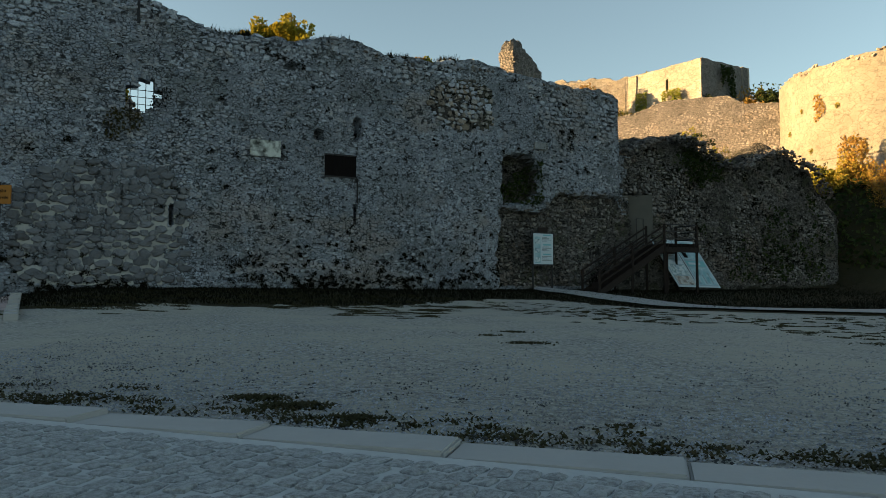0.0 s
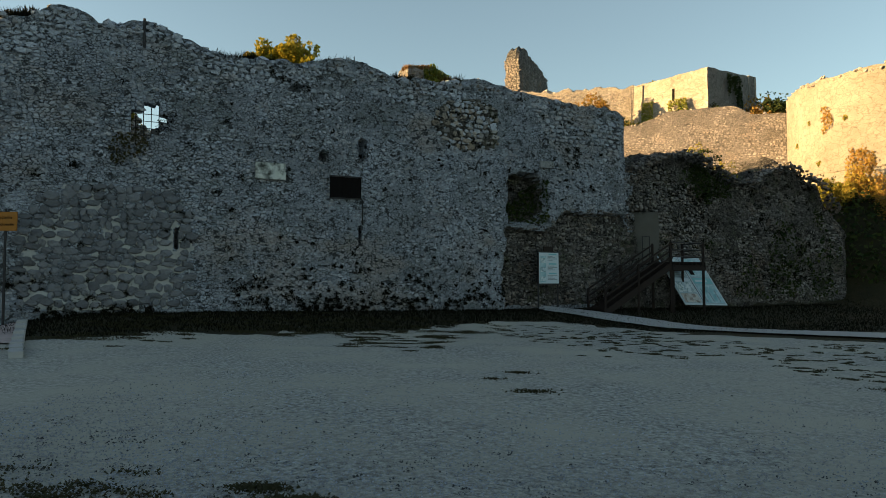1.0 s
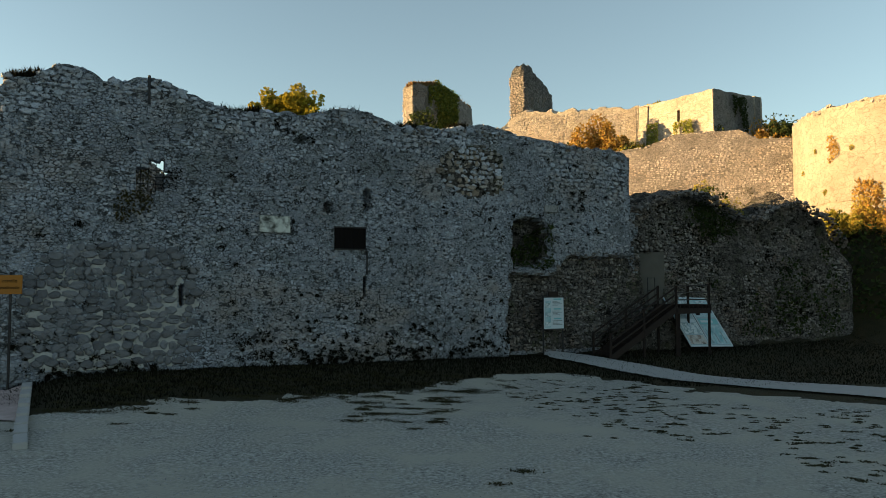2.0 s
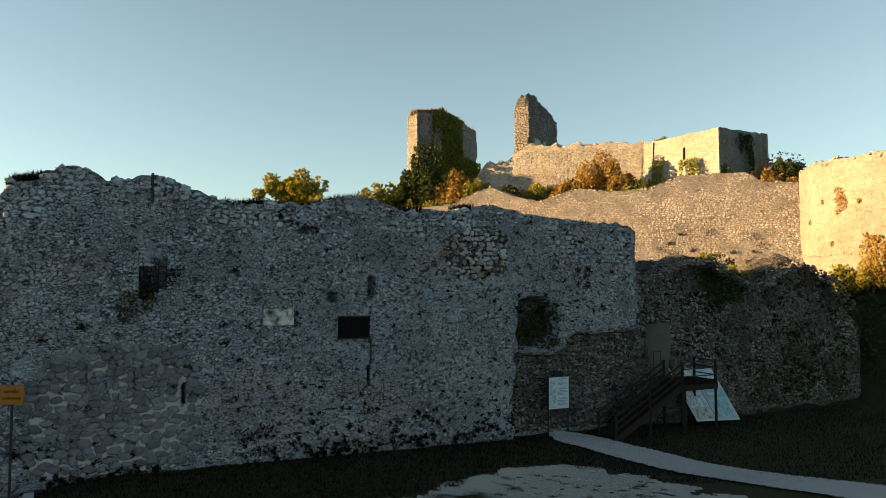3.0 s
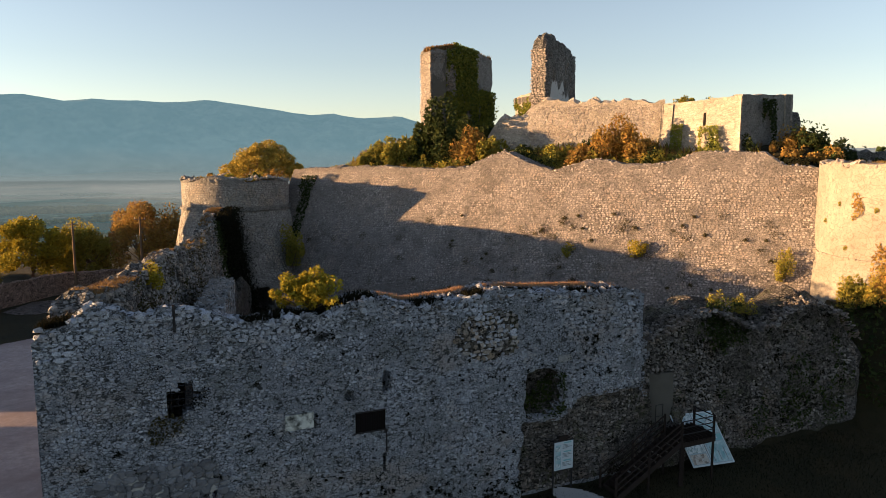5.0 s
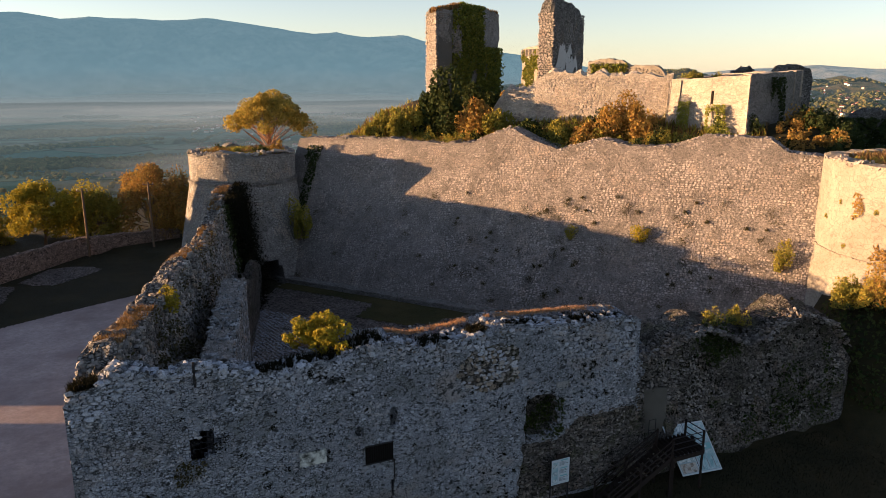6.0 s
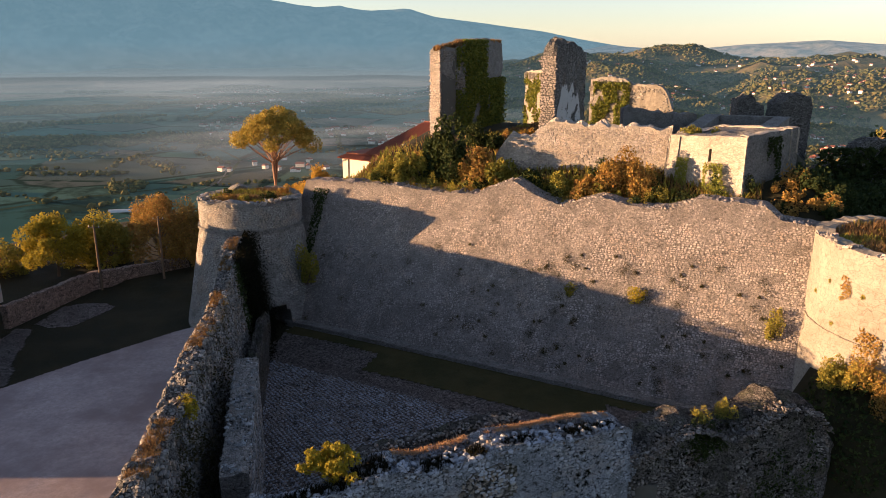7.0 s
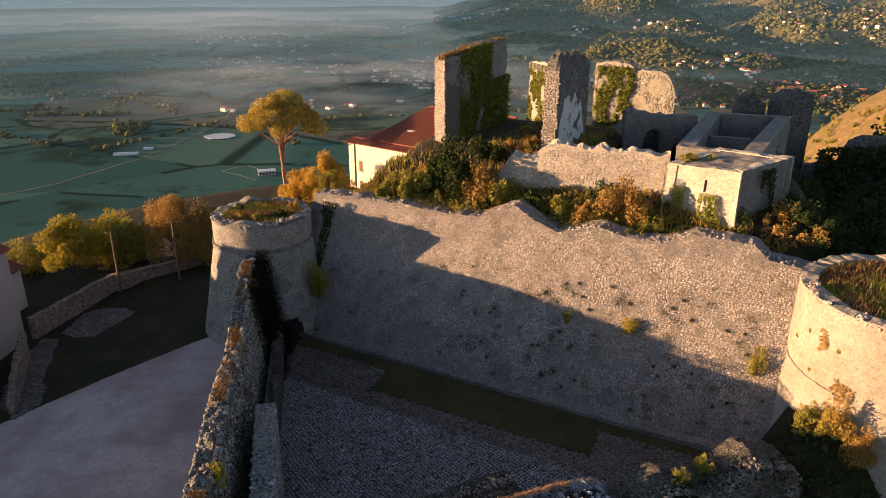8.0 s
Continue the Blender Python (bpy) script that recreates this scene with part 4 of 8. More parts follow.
ku, kz, kw, kh = courses(10.8, 19.3, 7.3, 10.4, 0.30, 141, 0.66, 0.12)
ok3 = crest_ok(ku, kz, CREST, 0.2) & (fbm(ku * 0.5, kz * 0.6, 0, 3, 142) + 0.35 * (kz - 8.6) > -0.15)
stones("block_stones", FRONT, front_off, ku[ok3], kz[ok3], kw[ok3] * 0.94, kh[ok3] * 0.94, M_STONE_FRONT, 0.06, 7, 143, front_wall)
ku, kz, kw, kh = courses(-5.4, 10.8, 8.9, 10.9, 0.28, 144, 0.66, 0.12)
ok3 = crest_ok(ku, kz, CREST, 0.15) & (kz > CREST(ku) - 0.9 + 0.4 * fbm(ku * 0.8, 3.0, 0, 3, 145))
stones("block_stones", FRONT, front_off, ku[ok3], kz[ok3], kw[ok3] * 0.94, kh[ok3] * 0.94, M_STONE_FRONT, 0.06, 7, 146, front_wall)
ku, kz, kw, kh = courses(9.9, 13.2, 7.3, 9.5, 0.36, 147, 0.72, 0.15)
ok3 = np.hypot((ku - 11.5) / 1.5, (kz - 8.45) / 1.05) + 0.25 * fbm(ku * 1.2, kz * 1.2, 0, 3, 148) < 1.0
stones("block_stones", FRONT, front_off, ku[ok3], kz[ok3], kw[ok3] * 0.88, kh[ok3] * 0.88, M_STONE_DARK, 0.07, 7, 149, front_wall)
stones("core_stones", FRONT, front_off, cu[ok & fell], cz_[ok & fell], cw[ok & fell] * 1.15, ch[ok & fell] * 1.15, M_STONE_BROWN, 0.05, 6, 104, front_wall)
# the coarser masonry at the wall's west foot: every stone a piece of its own
bu, bz, bw_, bh = courses(-4.6, 0.3, 1.05, 4.85, 0.30, 105, 0.76, 0.2)
ok = (np.hypot((bu + 2.0) / 2.75, (bz - 2.6) / 2.5) < 1.1) & ~front_hole(bu, bz)
rng = np.random.default_rng(7)
STONE_MESHES = []
for k in range(14):
    a = np.linspace(0, 2 * np.pi, 7, endpoint=False) + rng.uniform(-0.25, 0.25, 7)
    r = rng.uniform(0.82, 1.08, 7)
    v = []
    for sc, y in ((0.5, 0.06), (0.47, -0.045), (0.33, -0.085)):
        v += [(math.cos(t) * q * sc, y + 0.02 * rng.normal() * (y < 0), math.sin(t) * q * sc) for t, q in zip(a, r)]
    v.append((0, -0.092, 0))
    f = [(g * 7 + i, g * 7 + (i + 1) % 7, (g + 1) * 7 + (i + 1) % 7, (g + 1) * 7 + i) for g in (0, 1) for i in range(7)] + [(14 + i, 14 + (i + 1) % 7, 21) for i in range(7)]
    STONE_MESHES.append((v, f))


def m_single_stone():
    n = Nodes("single_limestone", 0.92)
    col = n.mix(n.object_random(), (0.21, 0.222, 0.25), (0.10, 0.108, 0.125))
    grain = n.noise(12.0, 6.0, 0.7)
    col = n.mix(n.math("MULTIPLY", grain, 0.6), col, (0.07, 0.068, 0.062))
    n.bump(grain, 0.6, 0.05)
    return n.done(col)


M_SINGLE = m_single_stone()
STONE_MESHES = [mesh("stone", v, f, M_SINGLE) for v, f in STONE_MESHES]
wall_turn = math.degrees(math.atan2(WALL_D[1], WALL_D[0]))
M_POINTING = m_plain("pale_lime_pointing", (0.40, 0.41, 0.40), 0.95, 0.0, 0.7, 9.0)
pu, pz = np.meshgrid(np.arange(-4.75, 0.6, 0.07), np.arange(0.95, 5.1, 0.07), indexing="ij")
ok2 = (np.hypot((pu + 2.0) / 2.75, (pz - 2.7) / 2.3) + 0.22 * fbm(pu * 1.6, pz * 1.6, 0, 4, 51) < 1.0) & ~front_hole(pu, pz)
qx, qy, qnx, qny = FRONT(pu)
qd = front_off(pu, pz) - 0.012 + 0.03 * fbm(pu * 3, pz * 3, 0, 4, 52)
qi = np.arange(pu.size).reshape(pu.shape)
quads = np.stack([qi[:-1, :-1], qi[1:, :-1], qi[1:, 1:], qi[:-1, 1:]], -1)[ok2[:-1, :-1] & ok2[1:, 1:]]
add("pointing", np.stack([qx + qnx * qd, qy + qny * qd, pz], -1).reshape(-1, 3), quads, M_POINTING, front_wall, "pale lime pointing between coarse stones")
singles = [(u, z, w, h) for u, z, w, h in zip(bu[ok], bz[ok], bw_[ok], bh[ok])][:300]
for u, z, w, h in singles:
    x, y, nx, ny = FRONT(u)
    d = float(front_off(np.array(u), np.array(z)))
    ob = new("stone", STONE_MESHES[int(rng.integers(14))])
    ob.parent = front_wall
    ob.matrix_basis = pose(float(x + nx * d), float(y + ny * d), z, 0, rng.normal(0, 8), wall_turn) @ Matrix.Diagonal((w * 1.21, 1.0, h * 1.3, 1))

cu, cz_, cw, ch = courses(19.7, 35.8, 0.8, 8.4, 0.2, 107, 0.66)
ok = crest_ok(cu, cz_, RUIN_CREST, 0.06) & (fbm(cu * 0.5, cz_ * 0.6, 0, 3, 83) > -0.55) & ~((cu > 20.8) & (cu < 22.2) & (cz_ > 2.5) & (cz_ < 5.3))
stones("bedded_stones", FRONT, lambda u, z: ruin_off(u, z), cu[ok], cz_[ok], cw[ok], ch[ok], M_STONE_BROWN, 0.04, 6, 109, bpy.data.objects["wall_front_ruined"])

cu, cz_, cw, ch = courses(-18.5, 30.5, 1.0, 16.4, 0.235, 111, 0.62, 0.03)
ok = crest_ok(cu, cz_, SCARP_TOP, 0.3) & (fbm(cu * 0.35, cz_ * 0.4, 0, 3, 78) > -0.75) & (np.random.default_rng(79).uniform(0, 1, len(cu)) < 0.8)
stones("bedded_stones", SCARP, lambda u, z: SCARP_LEAN * (z - 0.9), cu[ok], cz_[ok], cw[ok] * 0.9, ch[ok] * 0.9, M_STONE_PALE, 0.016, 6, 113, bpy.data.objects["scarp"])

lt_len, lt_line = arc(-24.2, 72.6, 5.3, 190, 380)
cu, cz_, cw, ch = courses(0, lt_len, 0.6, 13.4, 0.27, 115, 0.6, 0.12)
ok = (np.abs(cz_ - 10.9) > 0.25) & ~((np.abs(cu - 10.73) < 1.0) & (cz_ < 3.6))
stones("bedded_stones", lt_line, lambda u, z: -2.1 * np.clip((10.9 - z) / 10.7, 0, 1), cu[ok], cz_[ok], cw[ok], ch[ok], M_STONE_TOWER, 0.014, 6, 117, bpy.data.objects["round_tower"])


def crest_rubble(parent_name, line, u0, u1, top, depth, n, size, mat, seed, sink=0.05):
    """Loose stones along a wall's broken crest."""
    g = np.random.default_rng(seed)
    u = g.uniform(u0, u1, n)
    d = g.uniform(0.0, 1.0, n) ** 1.4 * depth(u)
    x, y, nx, ny = line(u)
    z = top(u) + g.normal(0, 0.07, n) - sink
    return boulders("crest_rubble", np.stack([x + nx * d, y + ny * d, z], -1), g.uniform(0.5, 1.35, n) * size, mat, seed, bpy.data.objects[parent_name])


crest_rubble("wall_front", FRONT, -5.4, 19.4, CREST, lambda u: np.minimum(DEPTH(u), 1.3), 800, 0.33, M_STONE_FRONT, 121, 0.16)
crest_rubble("wall_front", FRONT, 5.0, 19.4, CREST, DEPTH, 700, 0.22, M_STONE_BROWN, 122, 0.22)
crest_rubble("wall_rear_ledge", lambda u: (LEDGE(u)[0] + 2.7 * WALL_N[0], LEDGE(u)[1] + 2.7 * WALL_N[1], LEDGE(u)[2], LEDGE(u)[3]), 0.3, 10.0, lambda u: 9.05 + 0 * u, lambda u: 0.6 + 0 * u, 260, 0.2, M_STONE_DARK, 127, 0.12)
crest_rubble("wall_rear_ledge", LEDGE, 0.3, 10.0, lambda u: 8.55 + 0 * u, lambda u: 2.9 + 0 * u, 420, 0.2, M_STONE_BROWN, 128, 0.08)
crest_rubble("wall_front_ruined", FRONT, 19.8, 35.6, RUIN_CREST, lambda u: 3.2 + 0 * u, 1500, 0.22, M_STONE_BROWN, 123, 0.06)
crest_rubble("wall_inner", INNER, 0.2, 13.8, lambda u: 8.4 + 0 * u, lambda u: 1.35 + 0 * u, 420, 0.3, M_STONE, 126, 0.1)
crest_rubble("wall_west", WEST, 1.6, 44.5, WEST_TOP, lambda u: 1.2 + 0 * u, 1400, 0.36, M_STONE_MID, 124, 0.12)
crest_rubble("scarp", lambda u: (SCARP(u)[0] + SCARP_N[0] * SCARP_LEAN * (SCARP_TOP(u) - 0.9), SCARP(u)[1] + SCARP_N[1] * SCARP_LEAN * (SCARP_TOP(u) - 0.9), SCARP(u)[2], SCARP(u)[3]), -18, 30.5, SCARP_TOP,
             lambda u: 1.6 + 0 * u, 900, 0.3, M_STONE_PALE, 125, 0.1)

# ======== cobbled road, kerb and path in front ========
M_JOINT = m_plain("sandy_cobble_joints", (0.44, 0.465, 0.48), 0.95, 0.0, 0.5, 14.0)
KERB_A, KERB_B = np.array([-9.6, 8.03]), np.array([12.0, 1.6])
kd = (KERB_B - KERB_A) / np.linalg.norm(KERB_B - KERB_A)
kn = np.array([-kd[1], kd[0]])
rs_, rt_ = np.meshgrid(np.linspace(-12, 30, 60), np.linspace(-14, -0.275, 30), indexing="ij")
RX, RY = KERB_A[0] + kd[0] * rs_ + kn[0] * rt_, KERB_A[1] + kd[1] * rs_ + kn[1] * rt_
ri = np.arange(RX.size).reshape(RX.shape)
road = add("road", np.stack([RX, RY, ground_z(RX, RY) + 0.03], -1).reshape(-1, 3), np.stack([ri[:-1, :-1], ri[1:, :-1], ri[1:, 1:], ri[:-1, 1:]], -1).reshape(-1, 4), M_JOINT, None,
           "road of pale worn cobbles laid in curved rows", "road", "", "structure", True)
kerb = thing("kerb", 0, 0, 0, "flush pale stone kerb between cobbles and gravel", "kerb")
tagged(kerb, kind="structure")
for i in range(16):
    a = KERB_A + kd * (i * 1.41)
    p = a + kd * 0.7
    bm = bm_box(-0.7, -0.27, -0.2, 0.7, 0.16, 0.042, 0.014)
    bm.transform(pose(p[0], p[1], float(ground_z(p[0], p[1])) + 0.004 * rng.normal(), 0, rng.normal(0, 0.15), math.degrees(math.atan2(kd[1], kd[0])) + rng.normal(0, 0.2)))
    part("kerb_stone", bm, M_KERB, kerb)


def cobble_mesh(seed):
    g = np.random.default_rng(seed)
    a = np.linspace(0, 2 * np.pi, 8, endpoint=False) + g.uniform(-0.12, 0.12, 8)
    r = 1.0 / (np.abs(np.cos(a)) ** 5 + np.abs(np.sin(a)) ** 5) ** 0.2 * g.uniform(0.9, 1.03, 8)
    v = []
    for sc, z in ((0.5, -0.05), (0.47, 0.022), (0.36, 0.034)):
        v += [(math.cos(t) * q * sc, math.sin(t) * q * sc, z + (0.003 * g.normal() if z > 0 else 0)) for t, q in zip(a, r)]
    v.append((0, 0, 0.037))
    f = [(k * 8 + i, k * 8 + (i + 1) % 8, (k + 1) * 8 + (i + 1) % 8, (k + 1) * 8 + i) for k in (0, 1) for i in range(8)] + [(16 + i, 16 + (i + 1) % 8, 24) for i in range(8)]
    return v, f


def m_cobble():
    n = Nodes("worn_limestone_cobble", 0.62)
    f = n.mix(0.5, n.island(), n.object_random())
    col = n.mix(f, (0.36, 0.385, 0.40), (0.25, 0.268, 0.28))
    g = n.noise(30.0, 5.0, 0.7)
    col = n.mix(n.ramp(g, (0.42, (0, 0, 0)), (0.62, (0.8, 0.8, 0.8))), col, (0.12, 0.125, 0.13))
    n.bump(g, 0.8, 0.02)
    return n.done(col)


M_SETT = m_cobble()
COBBLES = [cobble_mesh(200 + k) for k in range(10)]
SETTS = [mesh("cobble", v, f, M_SETT) for v, f in COBBLES]
near, rest = [], []
row = 0
for row in range(-40, 42):
    # rows are shallow arcs that bend across the road
    s = -1.4
    while s > -6.5:
        long = rng.uniform(0.12, 0.21)
        s -= long * 0.5 + 0.008
        k = row * 0.148 + 0.30 * math.sin((s + 1.0) * 1.1) + 0.012 * rng.normal()
        q = np.array([-0.8, 5.24]) + kd * k + kn * (s + 1.17)
        s -= long * 0.5 + 0.008
        if q[1] < 1.2 or abs(q[0]) > 5.5:
            continue
        (near if (q[1] > 3.4 and -2.6 < q[0] < 2.3) else rest).append((q[0], q[1], rng.uniform(0.108, 0.126), long * 0.88, rng.normal(0, 5) - 17 * math.cos((s + 1.0) * 1.1)))
near.sort(key=lambda c: -c[1])
rest += near[300:]
for x, y, w, h, tw in near[:300]:
    ob = new("cobble", SETTS[int(rng.integers(10))])
    ob.parent = road
    ob.matrix_basis = pose(x, y, float(ground_z(x, y)) + 0.026 + 0.003 * rng.normal(), rng.normal(0, 1.5), rng.normal(0, 1.5), math.degrees(math.atan2(kd[1], kd[0])) + tw) @ Matrix.Diagonal((w * 1.27, h * 1.2, 0.55, 1))
pieces = []
for x, y, w, h, tw in rest:
    v, f = COBBLES[int(rng.integers(10))]
    m = pose(x, y, float(ground_z(x, y)) + 0.026, 0, 0, math.degrees(math.atan2(kd[1], kd[0])) + tw) @ Matrix.Diagonal((w * 1.27, h * 1.2, 0.55, 1))
    pieces.append(([tuple(m @ Vector(q)) for q in v], f))
v, f = join(pieces)
add("cobbles", v, f, M_SETT, road, "", "", "", "stuff")

sheet("concrete_path", [(3.8, 31.5), (5.2, 31.7), (7.1, 30.6), (9.1, 29.3), (11.5, 28.1), (15.2, 26.2), (22, 22.8), (22, 19.8), (14.0, 24.0), (10.5, 26.3), (8.2, 27.5), (6.2, 28.8), (4.0, 30.4)], M_KERB, 0.07, 0.12,
      "pale narrow concrete path curving to the stair", "path", 0.12)
PAVE_KERB = [(-13.2, 22.3), (-10.45, 17.5), (-9.3, 15.6)]
edge_kerb = thing("kerb", 0, 0, 0, "pale raised kerb at the corner of the paved yard", "kerb")
tagged(edge_kerb, kind="structure")
for (ax, ay), (bx_, by_) in zip(PAVE_KERB, PAVE_KERB[1:]):
    L = math.hypot(bx_ - ax, by_ - ay)
    n_ = max(1, int(L / 1.0))
    for i in range(n_):
        t = (i + 0.5) / n_
        x, y = ax + (bx_ - ax) * t, ay + (by_ - ay) * t
        bm = bm_box(-L / n_ / 2 + 0.004, -0.14, -0.25, L / n_ / 2 - 0.004, 0.14, 0.14, 0.015)
        bm.transform(pose(x, y, float(ground_z(x, y)), 0, 0, math.degrees(math.atan2(by_ - ay, bx_ - ax))))
        part("kerb_stone", bm, M_KERB, edge_kerb)

# pebbles and grass on the gravel
g = np.random.default_rng(131)
px = g.uniform(-6, 7, 30000)
py = 5.36 - 0.298 * px + g.exponential(2.4, 30000)
keep = py < 24
px, py = px[keep], py[keep]
boulders("pebbles", np.stack([px, py, ground_z(px, py) + 0.025], -1), g.uniform(0.012, 0.034, len(px)), M_STONE_FRONT, 133, small=True)
tagged(bpy.data.objects["pebbles"], "loose pale pebbles strewn on the gravel", "pebbles")

# the courtyard's cobbles, laid in slanting rows
ci, cj = np.meshgrid(np.arange(-140, 141), np.arange(-140, 141), indexing="ij")
px = (2.0 + 0.31 * (ci * 0.766 - cj * 0.643)).ravel() + g.normal(0, 0.02, ci.size)
py = (48.0 + 0.31 * (ci * 0.643 + cj * 0.766)).ravel() + g.normal(0, 0.02, ci.size)
into = (px - WALL_P[0]) * WALL_N[0] + (py - WALL_P[1]) * WALL_N[1]
off = (px - SCARP_P[0]) * SCARP_N[0] + (py - SCARP_P[1]) * SCARP_N[1]
keep = (into > 4) & (off < -8.3) & (px > -12.0 - 0.2757 * (py - 30)) & (px < 22) & (g.uniform(0, 1, px.size) < 0.95) & (fbm(px * 0.25, py * 0.25, 0, 3, 135) > -0.95)
px, py = px[keep], py[keep]
boulders("courtyard_cobbles", np.stack([px, py, np.full(len(px), 0.985)], -1), g.uniform(0.25, 0.31, len(px)), M_STONE_FRONT, 134, small=True)
tagged(bpy.data.objects["courtyard_cobbles"], "grey cobbles laid in slanting rows over the courtyard", "cobbles")

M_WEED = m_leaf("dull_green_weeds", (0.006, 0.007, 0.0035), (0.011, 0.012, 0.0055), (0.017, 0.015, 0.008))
M_TUFT = m_leaf("trodden_grass", (0.035, 0.037, 0.017), (0.055, 0.055, 0.025), (0.07, 0.055, 0.03))
M_DRY = m_leaf("dry_orange_grass", (0.24, 0.125, 0.05), (0.29, 0.18, 0.075), (0.19, 0.14, 0.065), (0.13, 0.08, 0.035))
M_STRAW = m_leaf("pale_straw_grass", (0.52, 0.31, 0.17), (0.44, 0.27, 0.14), (0.60, 0.40, 0.24), (0.26, 0.15, 0.08))
M_YELLOW = m_leaf("yellow_green_leaves", (0.36, 0.29, 0.028), (0.27, 0.25, 0.034), (0.42, 0.31, 0.026), (0.15, 0.165, 0.03))
M_DARK = m_leaf("dark_green_leaves", (0.018, 0.035, 0.012), (0.04, 0.06, 0.02), (0.065, 0.08, 0.022), (0.03, 0.045, 0.015))
M_OLIVE = m_leaf("olive_green_leaves", (0.208, 0.208, 0.039), (0.312, 0.286, 0.052), (0.39, 0.299, 0.052), (0.117, 0.137, 0.033))
M_RUST = m_leaf("rust_autumn_leaves", (0.392, 0.21, 0.056), (0.266, 0.168, 0.056), (0.462, 0.308, 0.07), (0.168, 0.14, 0.042))
M_GOLD = m_leaf("golden_pine_needles", (0.425, 0.325, 0.062), (0.325, 0.263, 0.056), (0.525, 0.362, 0.069), (0.138, 0.15, 0.037))
M_AMBER = m_leaf("amber_autumn_leaves", (0.525, 0.325, 0.05), (0.4, 0.288, 0.05), (0.625, 0.362, 0.056), (0.25, 0.213, 0.044))
M_IVY = m_leaf("ivy_leaves", (0.081, 0.115, 0.023), (0.172, 0.196, 0.034), (0.299, 0.287, 0.046), (0.046, 0.069, 0.017))
M_WEEDLIT = m_leaf("fresh_green_weeds", (0.20, 0.24, 0.05), (0.28, 0.30, 0.06), (0.34, 0.32, 0.06))
M_SCARPWEED = m_leaf("brown_green_weeds", (0.05, 0.048, 0.022), (0.075, 0.07, 0.03), (0.10, 0.075, 0.035))
M_BARK = m_plain("grey_bark", (0.16, 0.115, 0.08), 0.9, 0.0, 0.6, 9.0)


def inside(x, y, outline):
    """Which of the places lie within an outline."""
    hit = np.zeros(len(x), bool)
    for (ax, ay), (bx, by) in zip(outline, outline[1:] + outline[:1]):
        cross = (ay > y) != (by > y)
        hit ^= cross & (x < (bx - ax) * (y - ay) / (by - ay + 1e-9) + ax)
    return hit


def blades(x, y, z, height, seed, lean=0.35, width=0.012):
    """Upright grass blades as narrow bent strips."""
    g = np.random.default_rng(seed)
    k = len(x)
    a = g.uniform(0, 2 * np.pi, k)
    h = np.asarray(height) * g.uniform(0.5, 1.2, k)
    dx, dy = np.cos(a), np.sin(a)
    w = width * g.uniform(0.7, 1.4, k) * np.maximum(1.0, h / 0.25)
    b = np.stack([x, y, z], -1)
    side = np.stack([-dy, dx, 0 * dx], -1) * w[:, None]
    bend = np.stack([dx * lean * h, dy * lean * h, h], -1)
    mid = np.stack([dx * lean * h * 0.3, dy * lean * h * 0.3, h * 0.55], -1)
    v = np.stack([b - side, b + side, b + mid + side * 0.7, b + mid - side * 0.7, b + bend], 1)
    i = np.arange(k)[:, None] * 5
    faces = (i + np.array([[0, 1, 2, 3]])).tolist() + (i + np.array([[3, 2, 4]])).tolist()
    return v.reshape(-1, 3), faces


# mossy tufts: thick along the kerb, thin over the yard
tx, ty = [], []
for k in range(1900):
    if k < 190:
        x = g.uniform(-8, 8)
        y = 5.5 - 0.298 * x + abs(g.normal(0, 0.36))
        n_, sp = int(g.uniform(10, 60)), g.uniform(0.04, 0.13)
    else:
        x, y = g.uniform(-11, 16), g.uniform(9, 26.5)
        if (x < 4.5 and y < 19 and g.uniform() < 0.88) or fbm(x * 0.2, y * 0.2, 3.0, 3, 5) < 0.75 - 0.052 * (y - 9) - 0.12 * (x > 5) - 0.45 * (x < 0 and y > 16.5):
            continue
        n_, sp = (int(g.uniform(20, 60)), g.uniform(0.03, 0.08)) if x > 2 else (int(g.uniform(60, 200)), g.uniform(0.06, 0.2))
    tx.append(x + g.normal(0, sp * 1.3, n_))
    ty.append(y + g.normal(0, sp * 0.7, n_))
for x, y, n_, sp in ((-1.85, 6.9, 900, 0.12), (-1.47, 6.55, 900, 0.13), (-0.9, 6.1, 500, 0.11), (8.0, 13.2, 300, 0.35), (1.2, 12.4, 200, 0.2)):
    tx.append(x + g.normal(0, sp, n_))
    ty.append(y + g.normal(0, sp * 0.5, n_))
tx, ty = np.concatenate(tx), np.concatenate(ty)
ok = ty > 5.34 - 0.298 * tx
tx, ty = tx[ok], ty[ok]
v, f = blades(tx, ty, ground_z(tx, ty) + 0.015, np.full(len(tx), 0.028), 137, 1.3, 0.016)
add("tufts", v, f, M_TUFT, None, "low dull grass tufts growing through the gravel", "grass", "", "stuff")
# longer grass in the strip along the wall's foot
u = g.uniform(-5.5, 36, 34000)
d = -g.uniform(0.0, 1.0, 34000) ** 1.2 * np.interp(u, [-5, 3, 12, 20, 36], [4.5, 6.0, 4.5, 8, 12])
x, y, nx, ny = FRONT(u)
x, y = x + nx * d, y + ny * d
free = ~inside(x, y - 0.15 - 0.5 * fbm(x * 0.9, y * 0.9, 0, 3, 138), GRAVEL_EDGE)
x, y = x[free], y[free]
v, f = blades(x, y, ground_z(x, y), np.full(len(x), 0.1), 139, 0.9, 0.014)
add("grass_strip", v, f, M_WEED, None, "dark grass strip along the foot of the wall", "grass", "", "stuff")


